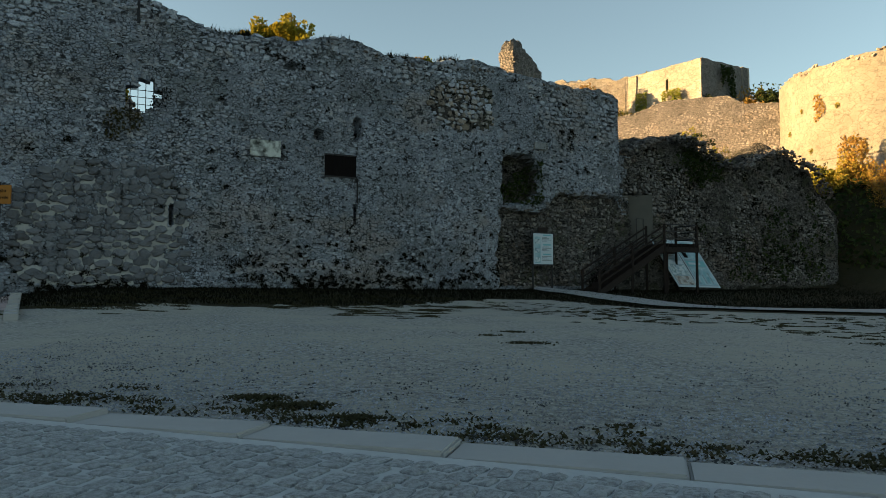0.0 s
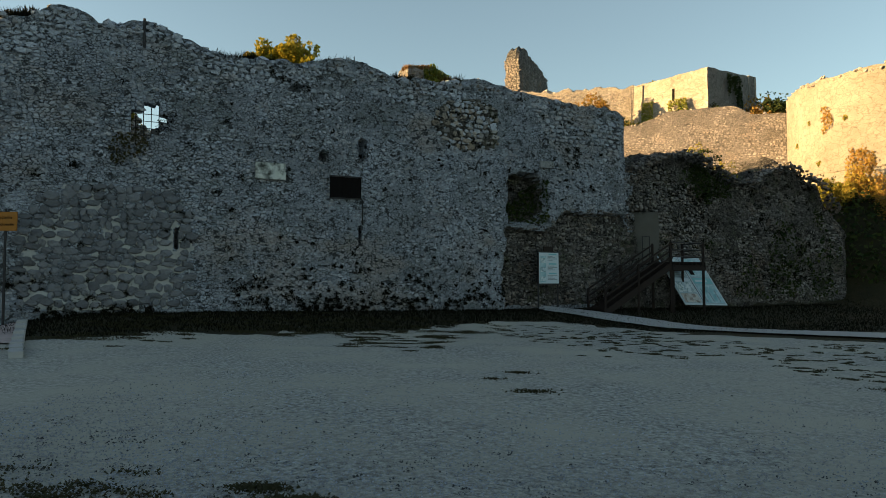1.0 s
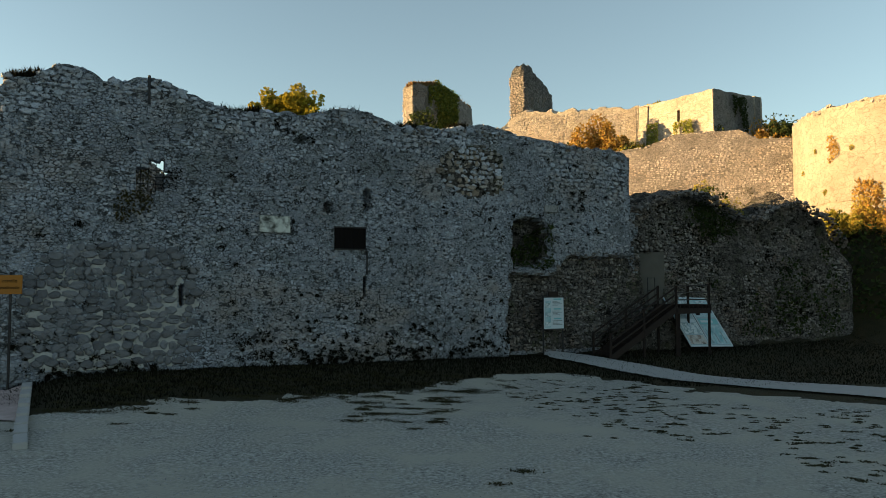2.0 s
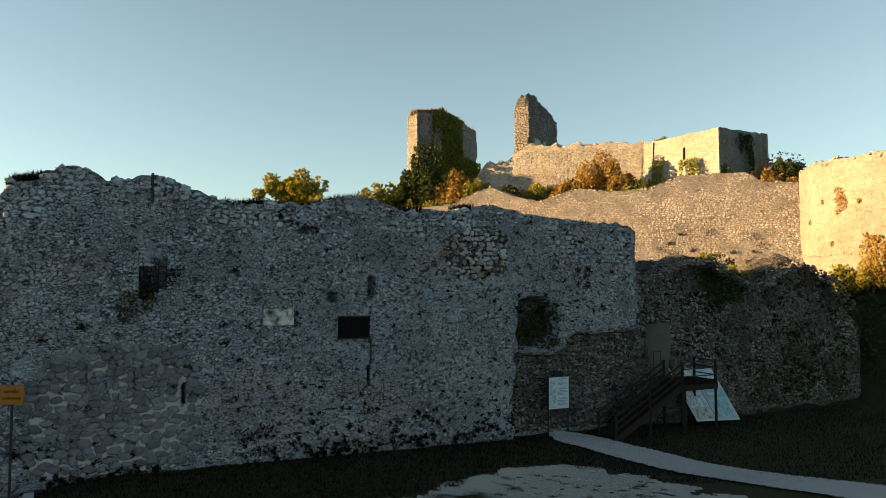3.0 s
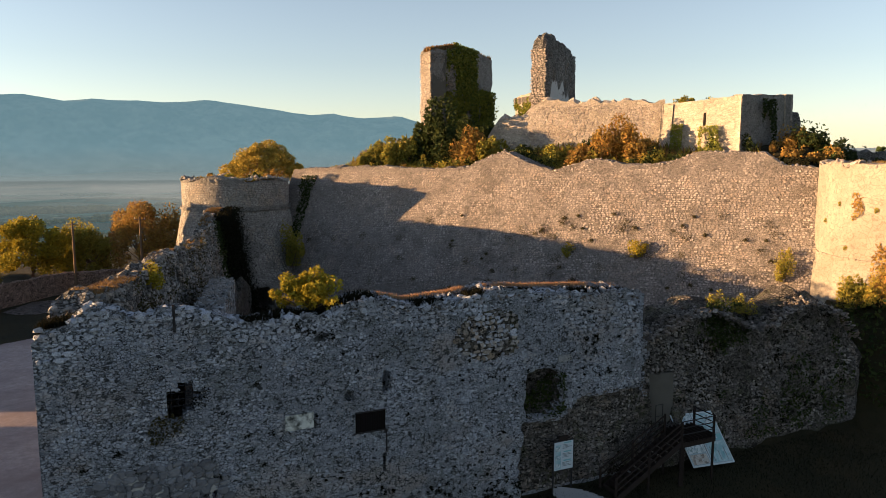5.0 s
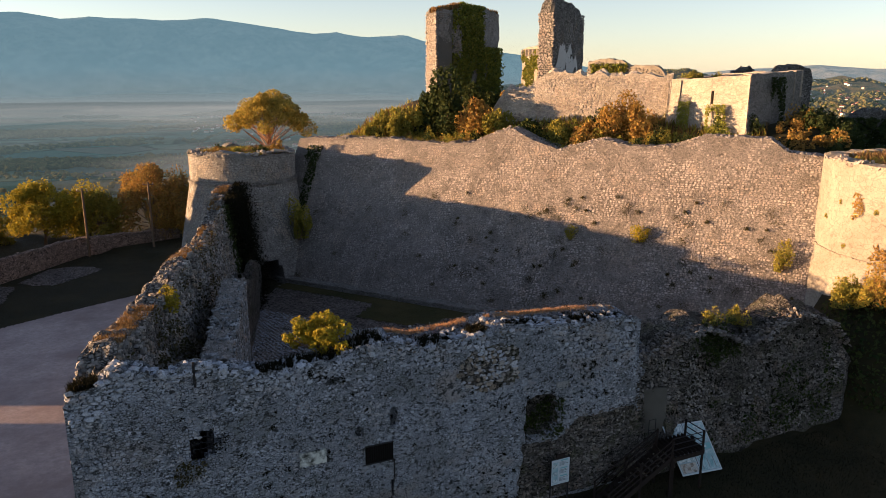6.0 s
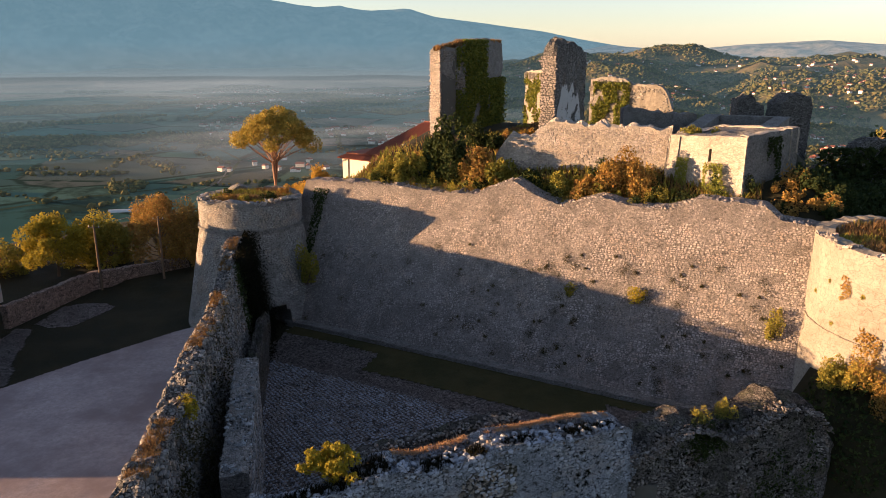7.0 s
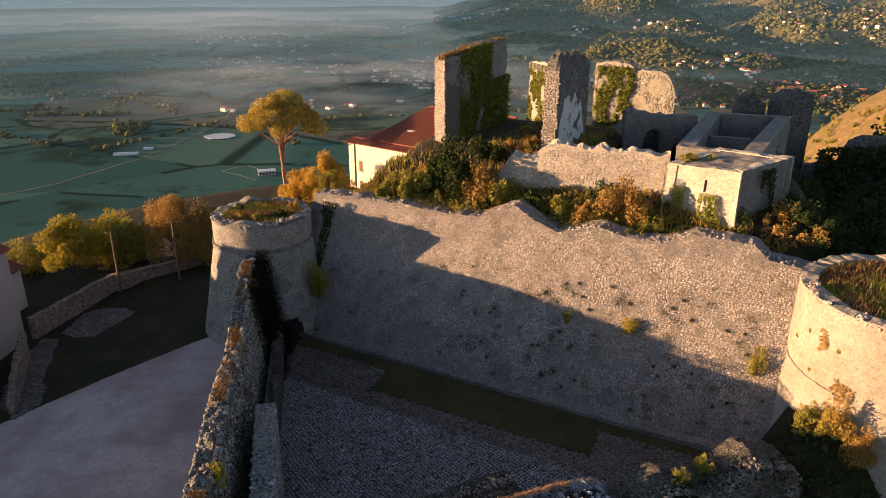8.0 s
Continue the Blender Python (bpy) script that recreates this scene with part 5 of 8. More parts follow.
# ======== vegetation ========
def shrub(name, x, y, z, rx, ry, rz, n, leaf, mat, seed, label, category="bush", lumps_n=14, spread=0.36, group="", upright=0.0, long=1.5):
    g = np.random.default_rng(seed)
    p, c = lumps(g, lumps_n, n, rx, ry, rz, spread)
    t = thing(name, x, y, z, label, category, group)
    pieces = [tube([(0.1 * g.normal() * rx, 0.1 * g.normal() * ry, -0.15), tuple(q * 0.5 + g.normal(0, 0.04, 3)), tuple(q)], [0.035 * rz ** 0.5, 0.022 * rz ** 0.5, 0.008], 4) for q in c]
    v, f = join(pieces)
    add("stem", v, f, M_BARK, t)
    v, f = leaves(p, leaf, seed, upright, long)
    add("foliage", v, f, mat, t)
    return t


shrub("bush", -6.5, 28.0, 9.9, 1.7, 1.1, 1.6, 3600, 0.11, M_YELLOW, 301, "yellow-green fig bush on the wall's crest", lumps_n=30, spread=0.24)
def shrubs(first, rows):
    """Bushes from rows of place, half widths, height, leaves, leaf size, material and label."""
    for i, (x, y, z, rx, ry, rz, n, leaf, mat, lab) in enumerate(rows, first):
        if x > 29 and y > 60:
            z = float(ground_z(x, y)) - 0.1
        shrub("bush" if "sapling" not in lab and "creeper" not in lab else ("sapling" if "sapling" in lab else "creeper"), x, y, z, rx, ry, rz, n, leaf, mat, 310 + i, lab)


# along the terrace
shrubs(0, [
    (-3.2, 75.0, 14.8, 3.2, 2.6, 6.4, 5200, 0.26, M_DARK, "tall dark green shrub on the terrace"),
    (-6.0, 76.0, 14.9, 2.2, 2.0, 3.8, 2600, 0.24, M_OLIVE, "olive green shrub on the terrace"),
    (-8.8, 75.6, 14.9, 2.0, 1.8, 3.0, 2200, 0.22, M_OLIVE, "olive green shrub on the terrace"),
    (-10.8, 75.0, 14.9, 1.3, 1.3, 1.9, 1200, 0.2, M_OLIVE, "low olive shrub beside the wall's crest"),
    (-0.2, 73.5, 15.0, 2.0, 1.8, 3.6, 2400, 0.22, M_RUST, "russet shrub among green bushes"),
    (2.2, 72.6, 15.0, 2.0, 1.6, 2.9, 2200, 0.22, M_OLIVE, "tangled olive shrub on the terrace"),
    (5.0, 70.6, 14.8, 2.2, 1.5, 2.0, 1900, 0.22, M_DARK, "low dark shrub behind the crest"),
    (8.0, 68.8, 14.8, 2.2, 1.4, 2.2, 1900, 0.22, M_OLIVE, "low olive shrub behind the crest"),
    (10.2, 67.6, 14.8, 1.6, 1.2, 2.3, 1500, 0.2, M_RUST, "rust-coloured sumac behind the crest"),
])
# behind the crest and at the square tower
shrubs(9, [
    (14.6, 67.6, 15.0, 3.2, 2.2, 4.9, 7000, 0.17, M_RUST, "broad rust-brown bush beside the terrace wall"),
    (11.8, 69.0, 15.0, 1.7, 1.5, 3.0, 1700, 0.2, M_DARK, "dark green bush beside the terrace wall"),
    (28.6, 64.6, 14.4, 1.9, 1.7, 4.0, 3000, 0.16, M_RUST, "rust-gold bush beside the square tower"),
    (31.4, 62.6, 13.6, 1.8, 1.6, 2.8, 2200, 0.18, M_DARK, "dark bramble beside the square tower"),
    (32.6, 65.4, 13.0, 2.0, 1.8, 3.4, 2400, 0.2, M_DARK, "dark bramble at the ravine's edge"),
    (29.8, 60.9, 14.0, 1.5, 1.3, 1.6, 1300, 0.16, M_RUST, "low russet bush behind the scarp's crest"),
    (26.8, 61.8, 14.3, 1.4, 1.2, 1.6, 1200, 0.16, M_DARK, "low dark bush behind the scarp's crest"),
    (20.0, 63.2, 14.4, 1.6, 1.0, 1.2, 1100, 0.15, M_RUST, "low russet scrub at the square tower's foot"),
    (35.5, 63.0, 11.5, 2.4, 2.2, 4.0, 2600, 0.22, M_DARK, "dark bramble at the ravine's edge"),
])
# at the ravine and below the ruined towers
shrubs(18, [
    (25.8, 64.0, 14.4, 1.3, 1.2, 2.2, 1200, 0.16, M_OLIVE, "small olive bush at the square tower's foot"),
    (5.6, 80.5, 17.5, 2.2, 1.6, 2.2, 1900, 0.2, M_RUST, "russet scrub below the ruined tower"),
    (8.2, 80.2, 18.0, 1.1, 1.0, 1.9, 900, 0.18, M_OLIVE, "olive bush against the terrace wall"),
    (0.5, 82.0, 17.2, 3.0, 2.0, 3.2, 2600, 0.22, M_DARK, "dark green shrub under the ruined tower"),
    (20.3, 69.3, 20.7, 1.1, 0.9, 1.0, 900, 0.13, M_OLIVE, "round olive bush on the square tower's top"),
    (22.6, 69.4, 20.9, 0.7, 0.6, 0.7, 400, 0.12, M_OLIVE, "small olive bush on the square tower's top"),
    (23.2, 52.9, 6.9, 1.1, 1.1, 2.6, 2000, 0.09, M_OLIVE, "feathery olive bush in the corner of the scarp"),
    (13.5, 57.6, 8.0, 0.9, 0.8, 1.7, 1000, 0.09, M_YELLOW, "small yellow-green bush growing from the scarp"),
    (8.3, 60.0, 7.6, 0.8, 0.8, 1.1, 700, 0.09, M_OLIVE, "small olive bush growing from the scarp"),
])
# on the scarp, the bank and the walls
shrubs(27, [
    (25.9, 44.7, 6.9, 1.2, 1.0, 3.2, 1400, 0.12, M_RUST, "red-leaved sapling beside the round tower"),
    (24.4, 45.4, 6.6, 1.7, 1.4, 2.0, 1900, 0.13, M_OLIVE, "olive scrub on the bank"),
    (27.5, 44.0, 6.4, 2.0, 1.3, 1.8, 2600, 0.09, M_RUST, "brown-leaved scrub on the bank"),
    (30.5, 42.6, 6.0, 2.2, 1.6, 1.7, 2200, 0.13, M_RUST, "russet scrub on the bank"),
    (-17.7, 69.3, 5.2, 1.3, 1.1, 4.2, 3000, 0.15, M_OLIVE, "green creeper in the corner of tower and scarp"),
    (15.0, 39.3, 7.3, 0.75, 0.7, 1.2, 1000, 0.08, M_OLIVE, "olive weeds on the ruined wall"),
    (-15.7, 33.4, 9.7, 0.9, 0.8, 1.3, 1200, 0.09, M_YELLOW, "yellow-leaved bush on the passage wall"),
])

for i, (x, y, rx, rz, mat, lab) in enumerate(((-26.2, 70.4, 1.1, 0.9, M_RUST, "russet tuft on the round tower's top"), (-23.9, 70.2, 1.0, 0.9, M_OLIVE, "olive tuft on the round tower's top"),
                                              (-21.9, 71.6, 0.9, 1.0, M_DARK, "dark green tuft on the round tower's top"), (-20.9, 74.2, 0.9, 1.2, M_RUST, "russet tuft on the round tower's top"),
                                              (-26.9, 73.6, 1.0, 0.8, M_DARK, "dark green tuft on the round tower's top"))):
    shrub("bush", x, y, 13.1, rx, rx * 0.9, rz + 0.25, 1500, 0.12, mat, 390 + i, lab)
g = np.random.default_rng(401)


def crest_grass(name, x, y, z, h, mat, seed, label, lean=0.5, width=0.012):
    v, f = blades(x, y, z, h, seed, lean, width)
    add(name, v, f, mat, None, label, "grass", "", "stuff")


# dry grass on crests and tower tops
u = g.uniform(7.0, 19.2, 5200)
u = u[fbm(u * 0.9, 2.0, 0, 3, 9) > -0.85]
d = g.normal(0.93, 0.06, len(u)) * DEPTH(u)
x, y, nx, ny = FRONT(u)
crest_grass("dry_grass", x + nx * d, y + ny * d, CREST(u) - 0.06, np.full(len(u), 0.15), M_STRAW, 403, "sunlit straw-coloured grass along the back of the wall's crest", 0.6, 0.008)
u = g.uniform(0.6, 8.4, 5200)
u = u[fbm(u * 0.8, 6.0, 0, 3, 10) > -0.15]
d = g.uniform(0.3, 1.5, len(u))
x, y, nx, ny = LEDGE(u)
crest_grass("dry_grass", x + nx * d, y + ny * d, np.full(len(u), 8.5), np.full(len(u), 0.55), M_DRY, 414, "brown dry grass on the ledge behind the wall", 0.4, 0.012)
u = np.concatenate([g.uniform(8.4, 9.6, 700), g.uniform(12.4, 14.0, 900), g.uniform(16.0, 19.0, 1500)])
d = g.uniform(0.35, 1.0, len(u))
x, y, nx, ny = FRONT(u)
crest_grass("green_grass", x + nx * d, y + ny * d, CREST(u) - 0.14, np.full(len(u), 0.22), M_WEED, 415, "dark green tufts among the crest stones")
u = g.uniform(2.5, 6.5, 2500)
d = g.normal(0.5, 0.2, len(u)) * np.minimum(DEPTH(u), 2.4)
x, y, nx, ny = FRONT(u)
crest_grass("green_grass", x + nx * d, y + ny * d, CREST(u) - 0.2, np.full(len(u), 0.35), M_WEED, 404, "rough green grass on the wall's crest")
u = np.concatenate([g.uniform(-5.4, -4.4, 900), g.uniform(1.2, 2.6, 700), g.uniform(8, 9, 400), g.uniform(10.4, 11.2, 400)])
d = g.uniform(0.0, 0.8, len(u))
x, y, nx, ny = FRONT(u)
crest_grass("green_grass", x + nx * d, y + ny * d, CREST(u) - 0.08, np.full(len(u), 0.3), M_WEED, 405, "rough green grass clumps along the wall's front edge")
u = g.uniform(1, 43.5, 26000)
u = u[fbm(u * 0.5, 5.0, 0, 3, 12) > -0.2]
d = g.uniform(0.1, 1.15, len(u))
x, y, nx, ny = WEST(u)
crest_grass("dry_grass", x + nx * d, y + ny * d, WEST_TOP(u) - 0.1, np.full(len(u), 0.3), M_DRY, 406, "orange dry grass on the long ruined wall")
for cx_, cy_, r_, z_, sd in ((-24.2, 72.6, 4.3, 13.15, 407), (33.5, 50.6, 7.2, 14.95, 408)):
    k = 9000
    a, rr = g.uniform(0, 2 * np.pi, k), np.sqrt(g.uniform(0, 1, k)) * r_
    x, y = cx_ + rr * np.cos(a), cy_ + rr * np.sin(a)
    patch = fbm(x * 0.5, y * 0.5, 0, 3, sd) > 0.05
    crest_grass("dry_grass", x[patch], y[patch], np.full(patch.sum(), z_), np.full(patch.sum(), 0.75), M_DRY, sd, "dry orange grass on the round tower's top", 0.4, 0.014)
    crest_grass("green_grass", x[~patch], y[~patch], np.full((~patch).sum(), z_), np.full((~patch).sum(), 0.7), M_OLIVE, sd + 20, "rough olive grass on the round tower's top", 0.4, 0.014)
for ax, ay, bx_, by_, za, zb in ((-4.85, 86.9, -1.9, 89.5, 28.6, 29.3), (-2.2, 89.5, 3.0, 103.0, 29.4, 29.6)):
    t_ = g.uniform(0, 1, 1300)
    L = math.hypot(bx_ - ax, by_ - ay)
    w_ = g.uniform(0.1, 1.4, 1300)
    crest_grass("dry_grass", ax + (bx_ - ax) * t_ - (by_ - ay) / L * w_, ay + (by_ - ay) * t_ + (bx_ - ax) / L * w_, za + (zb - za) * t_ - 0.1, np.full(1300, 0.6), M_DRY, 413, "orange dry grass on the ruined tower's top", 0.4, 0.03)
k = 26000
s_, d_ = g.uniform(-17, 26, k), 8.9 + g.exponential(3.0, k)
x, y = SCARP_P[0] + SCARP_D[0] * s_ + SCARP_N[0] * d_, SCARP_P[1] + SCARP_D[1] * s_ + SCARP_N[1] * d_
crest_grass("terrace_scrub", x[: k // 2], y[: k // 2], ground_z(x, y)[: k // 2] - 0.05, np.full(k // 2, 0.7), M_DRY, 409, "dry russet scrub on the terrace", 0.5, 0.02)
crest_grass("terrace_weeds", x[k // 2:], y[k // 2:], ground_z(x, y)[k // 2:] - 0.05, np.full(k - k // 2, 0.8), M_OLIVE, 410, "olive weeds on the terrace", 0.5, 0.02)


k = 22000
s_, d_ = g.uniform(-6, 24, k), g.uniform(14, 46, k)
x, y = SCARP_P[0] + SCARP_D[0] * s_ + SCARP_N[0] * d_, SCARP_P[1] + SCARP_D[1] * s_ + SCARP_N[1] * d_
dry = fbm(x * 0.25, y * 0.25, 0, 3, 44) > -0.1
crest_grass("terrace_grass", x[dry], y[dry], ground_z(x, y)[dry] - 0.05, np.full(dry.sum(), 0.42), M_DRY, 411, "tawny dry grass between the ruins", 0.5, 0.025)
crest_grass("terrace_weeds", x[~dry], y[~dry], ground_z(x, y)[~dry] - 0.05, np.full((~dry).sum(), 0.45), M_OLIVE, 412, "olive weeds between the ruins", 0.5, 0.025)


def undergrowth(name, xs, ys, hs, per, leaf, mat, seed, label):
    """Low tangled clumps standing on the ground, each a heap of small leaves."""
    g = np.random.default_rng(seed)
    pts = []
    for x, y, h in zip(xs, ys, hs):
        p, _ = lumps(g, 7, int(per * h), h * g.uniform(0.5, 0.9), h * g.uniform(0.5, 0.9), h, 0.42)
        pts.append(p + np.array([x, y, float(ground_z(x, y)) - 0.1]))
    v, f = leaves(np.concatenate(pts), leaf, seed, 0.25)
    add(name, v, f, mat, None, label, "undergrowth", "", "stuff")


g2 = np.random.default_rng(470)
for i, (mat, k, lo, hi, lab) in enumerate(((M_OLIVE, 60, 0.7, 2.0, "tangled olive undergrowth on the terrace"), (M_RUST, 46, 0.6, 1.7, "russet undergrowth and sumac on the terrace"),
                                           (M_DARK, 60, 0.8, 2.2, "dark green undergrowth on the terrace"), (M_YELLOW, 14, 0.5, 1.3, "yellowing weeds on the terrace"))):
    s_, d_ = g2.uniform(-12, 25, k), 9.6 + np.abs(g2.normal(0, 2.3, k))
    undergrowth("undergrowth", SCARP_P[0] + SCARP_D[0] * s_ + SCARP_N[0] * d_, SCARP_P[1] + SCARP_D[1] * s_ + SCARP_N[1] * d_, g2.uniform(lo, hi, k), 240, 0.13, mat, 471 + i, lab)
k = 170
xx, yy = g2.uniform(29, 46, k), g2.uniform(56, 82, k)
ok = (np.hypot(xx - 33.5, yy - 50.6) > 9.5) & ((xx - 30.3) * 0.6 - (yy - 68.4) * 0.8 > -0.5)
undergrowth("brambles", xx[ok], yy[ok], g2.uniform(0.9, 2.3, k)[ok], 170, 0.2, M_DARK, 478, "dark brambles on the steep slope below the square tower")
xx, yy = g2.uniform(26, 31, 16), g2.uniform(60.5, 64.5, 16)
undergrowth("undergrowth", xx, yy, g2.uniform(0.6, 1.5, 16), 260, 0.12, M_RUST, 479, "russet scrub at the square tower's shaded foot")
k = 60
xx, yy = g2.uniform(3, 20, k), g2.uniform(78, 90, k)
undergrowth("undergrowth", xx, yy, g2.uniform(0.4, 1.1, k), 200, 0.15, M_RUST, 480, "low russet weeds among the ruins")


def ivy(name, line, face, u0, u1, z0, z1, n, leaf, mat, seed, label, thick=0.3, cover=-0.1, oval=False):
    """Leaves that hug a wall's face."""
    g = np.random.default_rng(seed)
    u, z = g.uniform(u0, u1, n), z0 + (z1 - z0) * g.uniform(0, 1, n)
    ok = fbm(u * 0.55, z * 0.28, 0, 3, seed) > cover
    if oval:
        ok &= np.hypot((u - (u0 + u1) / 2) / (u1 - u0) * 2, (z - (z0 + z1) / 2) / (z1 - z0) * 2) + 0.5 * fbm(u * 2.5, z * 2.5, 0, 3, seed) < 0.8
    u, z = u[ok], z[ok]
    x, y, nx, ny = line(u)
    d = face(u, z) - np.abs(g.normal(0, thick * 0.6, len(u))) - 0.03
    v, f = leaves(np.stack([x + nx * d, y + ny * d, z], -1), leaf, seed)
    return add(name, v, f, mat, None, label, "ivy", "", "stuff")


FLAT = lambda u, z: 0 * u
L, ln = straight(-2.2, 89.5, 3.0, 103.0)
ivy("ivy", ln, FLAT, -0.3, L * 0.55, 17, 29.9, 10000, 0.22, M_IVY, 421, "thick dark ivy curtain on the ruined tower", 0.35, -0.7)
ivy("ivy", ln, FLAT, L * 0.5, L + 0.3, 16, 25.0, 6000, 0.24, M_IVY, 419, "ragged ivy low on the ruined tower's far side", 0.5, -0.3)
L, ln = straight(-4.85, 86.9, -1.9, 89.5)
ivy("ivy", ln, FLAT, L * 0.6, L, 17, 29.0, 2200, 0.2, M_IVY, 422, "ivy on the ruined tower's grey face", 0.3, 0.0)
L, ln = straight(7.2, 116.0, 10.6, 108.0)
ivy("ivy", ln, FLAT, 0, L, 14, 25.2, 6500, 0.24, M_IVY, 423, "sunlit yellow-green ivy on the tower's side", 0.25, -0.3)
L, ln = straight(19.6, 129.5, 32.2, 122.4)
ivy("ivy", ln, FLAT, 0, L * 0.5, 13, 23.4, 6500, 0.26, M_IVY, 424, "yellow-green ivy on the hall's wall", 0.5, -0.3)
L, ln = straight(*bl, *bc)
ivy("climber", ln, lambda u, z: 0.04 * (z - 14.5) - 0.2, 1.5, 2.6, 15.5, 19.0, 900, 0.14, M_WEEDLIT, 425, "tall green weeds against the pale tower face", 0.2, -0.6)
ivy("climber", ln, lambda u, z: 0.04 * (z - 14.5) - 0.2, 4.2, 7.0, 15.5, 18.8, 2000, 0.14, M_WEEDLIT, 426, "tall green weeds against the pale tower face", 0.25, -0.2)
L, ln = straight(*bc, *br)
ivy("climber", ln, lambda u, z: 0.04 * (z - 14.5) - 0.15, 3.0, 5.2, 15, 21.2, 1700, 0.15, M_DARK, 427, "dark ivy on the shaded tower face", 0.15, -0.1)
ivy("ivy", FRONT, front_off, 13.5, 15.3, 4.4, 6.6, 900, 0.1, M_DARK, 428, "dark ivy in the broken niche", 0.2, -0.1)
ivy("ivy", FRONT, ruin_off, 19.8, 36, 1.0, 8.0, 5000, 0.12, M_DARK, 429, "patches of dark ivy on the ruined wall", 0.12, 0.35)
ivy("ivy", SCARP, lambda u, z: SCARP_LEAN * (z - 0.9), -18.4, -16.6, 1.0, 14.0, 2600, 0.16, M_DARK, 430, "dark creeper in the corner of tower and scarp", 0.35, -0.2)


WIN_L, WESTIN = straight(-13.6, 24.0, -23.45, 67.6)
west_in = lambda u, z: -0.16 * np.clip(11 - z, 0, 11)
cu, cz_, cw, ch = courses(0.5, WIN_L - 0.5, 1.0, 10.4, 0.36, 131, 0.66, 0.25)
ok = (fbm(cu * 0.5, cz_ * 0.5, 0, 3, 79) > -0.45)
stones("bedded_stones", WESTIN, west_in, cu[ok], cz_[ok], cw[ok], ch[ok], M_STONE_DARK, 0.14, 6, 132, bpy.data.objects["wall_west"])
ivy("ivy", WESTIN, west_in, 1, WIN_L - 1, 2.0, 10.6, 9000, 0.1, M_SCARPWEED, 435, "brown weeds and dead stems on the passage side of the wall", 0.25, 0.2)
ivy("ivy", WESTIN, west_in, 1.5, 13, 4.0, 9.6, 7000, 0.1, M_SCARPWEED, 437, "brown brambles over the broken end of the long wall", 0.6, -0.25, True)
ivy("ivy", FRONT, ruin_off, 24.2, 27.4, 5.8, 8.7, 2600, 0.09, M_DARK, 438, "dark bush spilling over the ruined wall's crest", 0.35, -0.7, True)
# leaves added in place of the brown stain below the window hole
ivy("ivy", FRONT, front_off, -2.2, -0.9, 5.7, 6.9, 500, 0.07, M_SCARPWEED, 446, "brown leaves put in for the stain below the broken window", 0.08, -0.9, True)
ivy("ivy", FRONT, front_off, -0.8, 0.0, 6.9, 7.8, 160, 0.06, M_WEED, 447, "dark weeds beside the broken window", 0.06, -0.9, True)
x_, y_ = WALL_P + WALL_D * 25.6 + WALL_N * 1.3
shrub("bush", float(x_), float(y_), 8.0, 0.65, 0.5, 1.0, 900, 0.07, M_OLIVE, 440, "olive bush on the ruined wall's crest")
ivy("ivy", WESTIN, west_in, WIN_L - 12, WIN_L + 0.5, 2.0, 10.8, 6000, 0.16, M_DARK, 436, "dark ivy where the wall meets the round tower", 0.4, -0.25)
# near-black leaves thicken the ivy and stand in for the corner's deep shadow
ivy("ivy", WESTIN, west_in, WIN_L - 10.0, WIN_L + 0.4, 1.0, 11.3, 34000, 0.11, M_WEED, 445, "near-black ivy that also fills in the deep shadow of the corner by the round tower", 1.0, -0.8)
L, ln = straight(*(np.array([-12.6, 30.0]) + np.array([1.35, 0.37])), *(np.array([-16.35, 43.6]) + np.array([1.35, 0.37])))
cu, cz_, cw, ch = courses(0.1, L - 0.1, 1.0, 8.2, 0.34, 137, 0.6, 0.2)
stones("bedded_stones", ln, FLAT, cu, cz_, cw, ch, M_STONE, 0.06, 6, 138, bpy.data.objects["wall_inner"])
k = 16000
x, y = g.uniform(21.5, 46, k), g.uniform(34, 48, k)
slope_z = ground_z(x, y)
ok = (slope_z > 1.6) & (np.hypot(x - 33.5, y - 50.6) > 9.6)
v, f = leaves(np.stack([x, y, slope_z + np.abs(g.normal(0, 0.35, k))], -1)[ok], 0.2, 439)
add("bank_ivy", v, f, M_DARK, None, "dark ivy and brambles over the bank", "ivy", "", "stuff")


def wall_weeds(name, line, face, u, z, n, mat, seed, label, reach=1.0):
    """Small dark clumps rooted in a wall's joints."""
    g = np.random.default_rng(seed)
    big = g.uniform(0.05, 0.2, len(u)) * reach
    uu = np.repeat(u, n) + g.normal(0, 1, len(u) * n) * np.repeat(big, n) * 0.6
    zz = np.repeat(z, n) + g.normal(0, 1, len(u) * n) * np.repeat(big, n) * 0.5
    x, y, nx, ny = line(uu)
    d = face(uu, zz) - np.abs(g.normal(0.02, 0.05, len(uu)))
    v, f = leaves(np.stack([x + nx * d, y + ny * d, zz], -1), 0.045, seed)
    add(name, v, f, mat, None, label, "weeds", "", "stuff")


g3 = np.random.default_rng(481)
# weeds crowd the foot, so the wall reads darker towards the ground
wu, wz = g3.uniform(-5.2, 19, 620), np.concatenate([g3.uniform(1.0, 9.9, 200), 0.8 + g3.exponential(0.5, 420)])
keep = ~front_hole(wu, wz) & (fbm(wu * 0.35, wz * 0.5, 0, 3, 482) > -0.15)
wall_weeds("wall_weeds", FRONT, front_off, wu[keep], wz[keep], 40, M_WEED, 483, "small dark weeds rooted in the grey wall", 0.75)
wu, wz = g3.uniform(20, 35, 260), g3.uniform(1.5, 7.8, 260)
wall_weeds("wall_weeds", FRONT, ruin_off, wu, wz, 60, M_WEED, 484, "small dark weeds rooted in the ruined wall", 1.5)


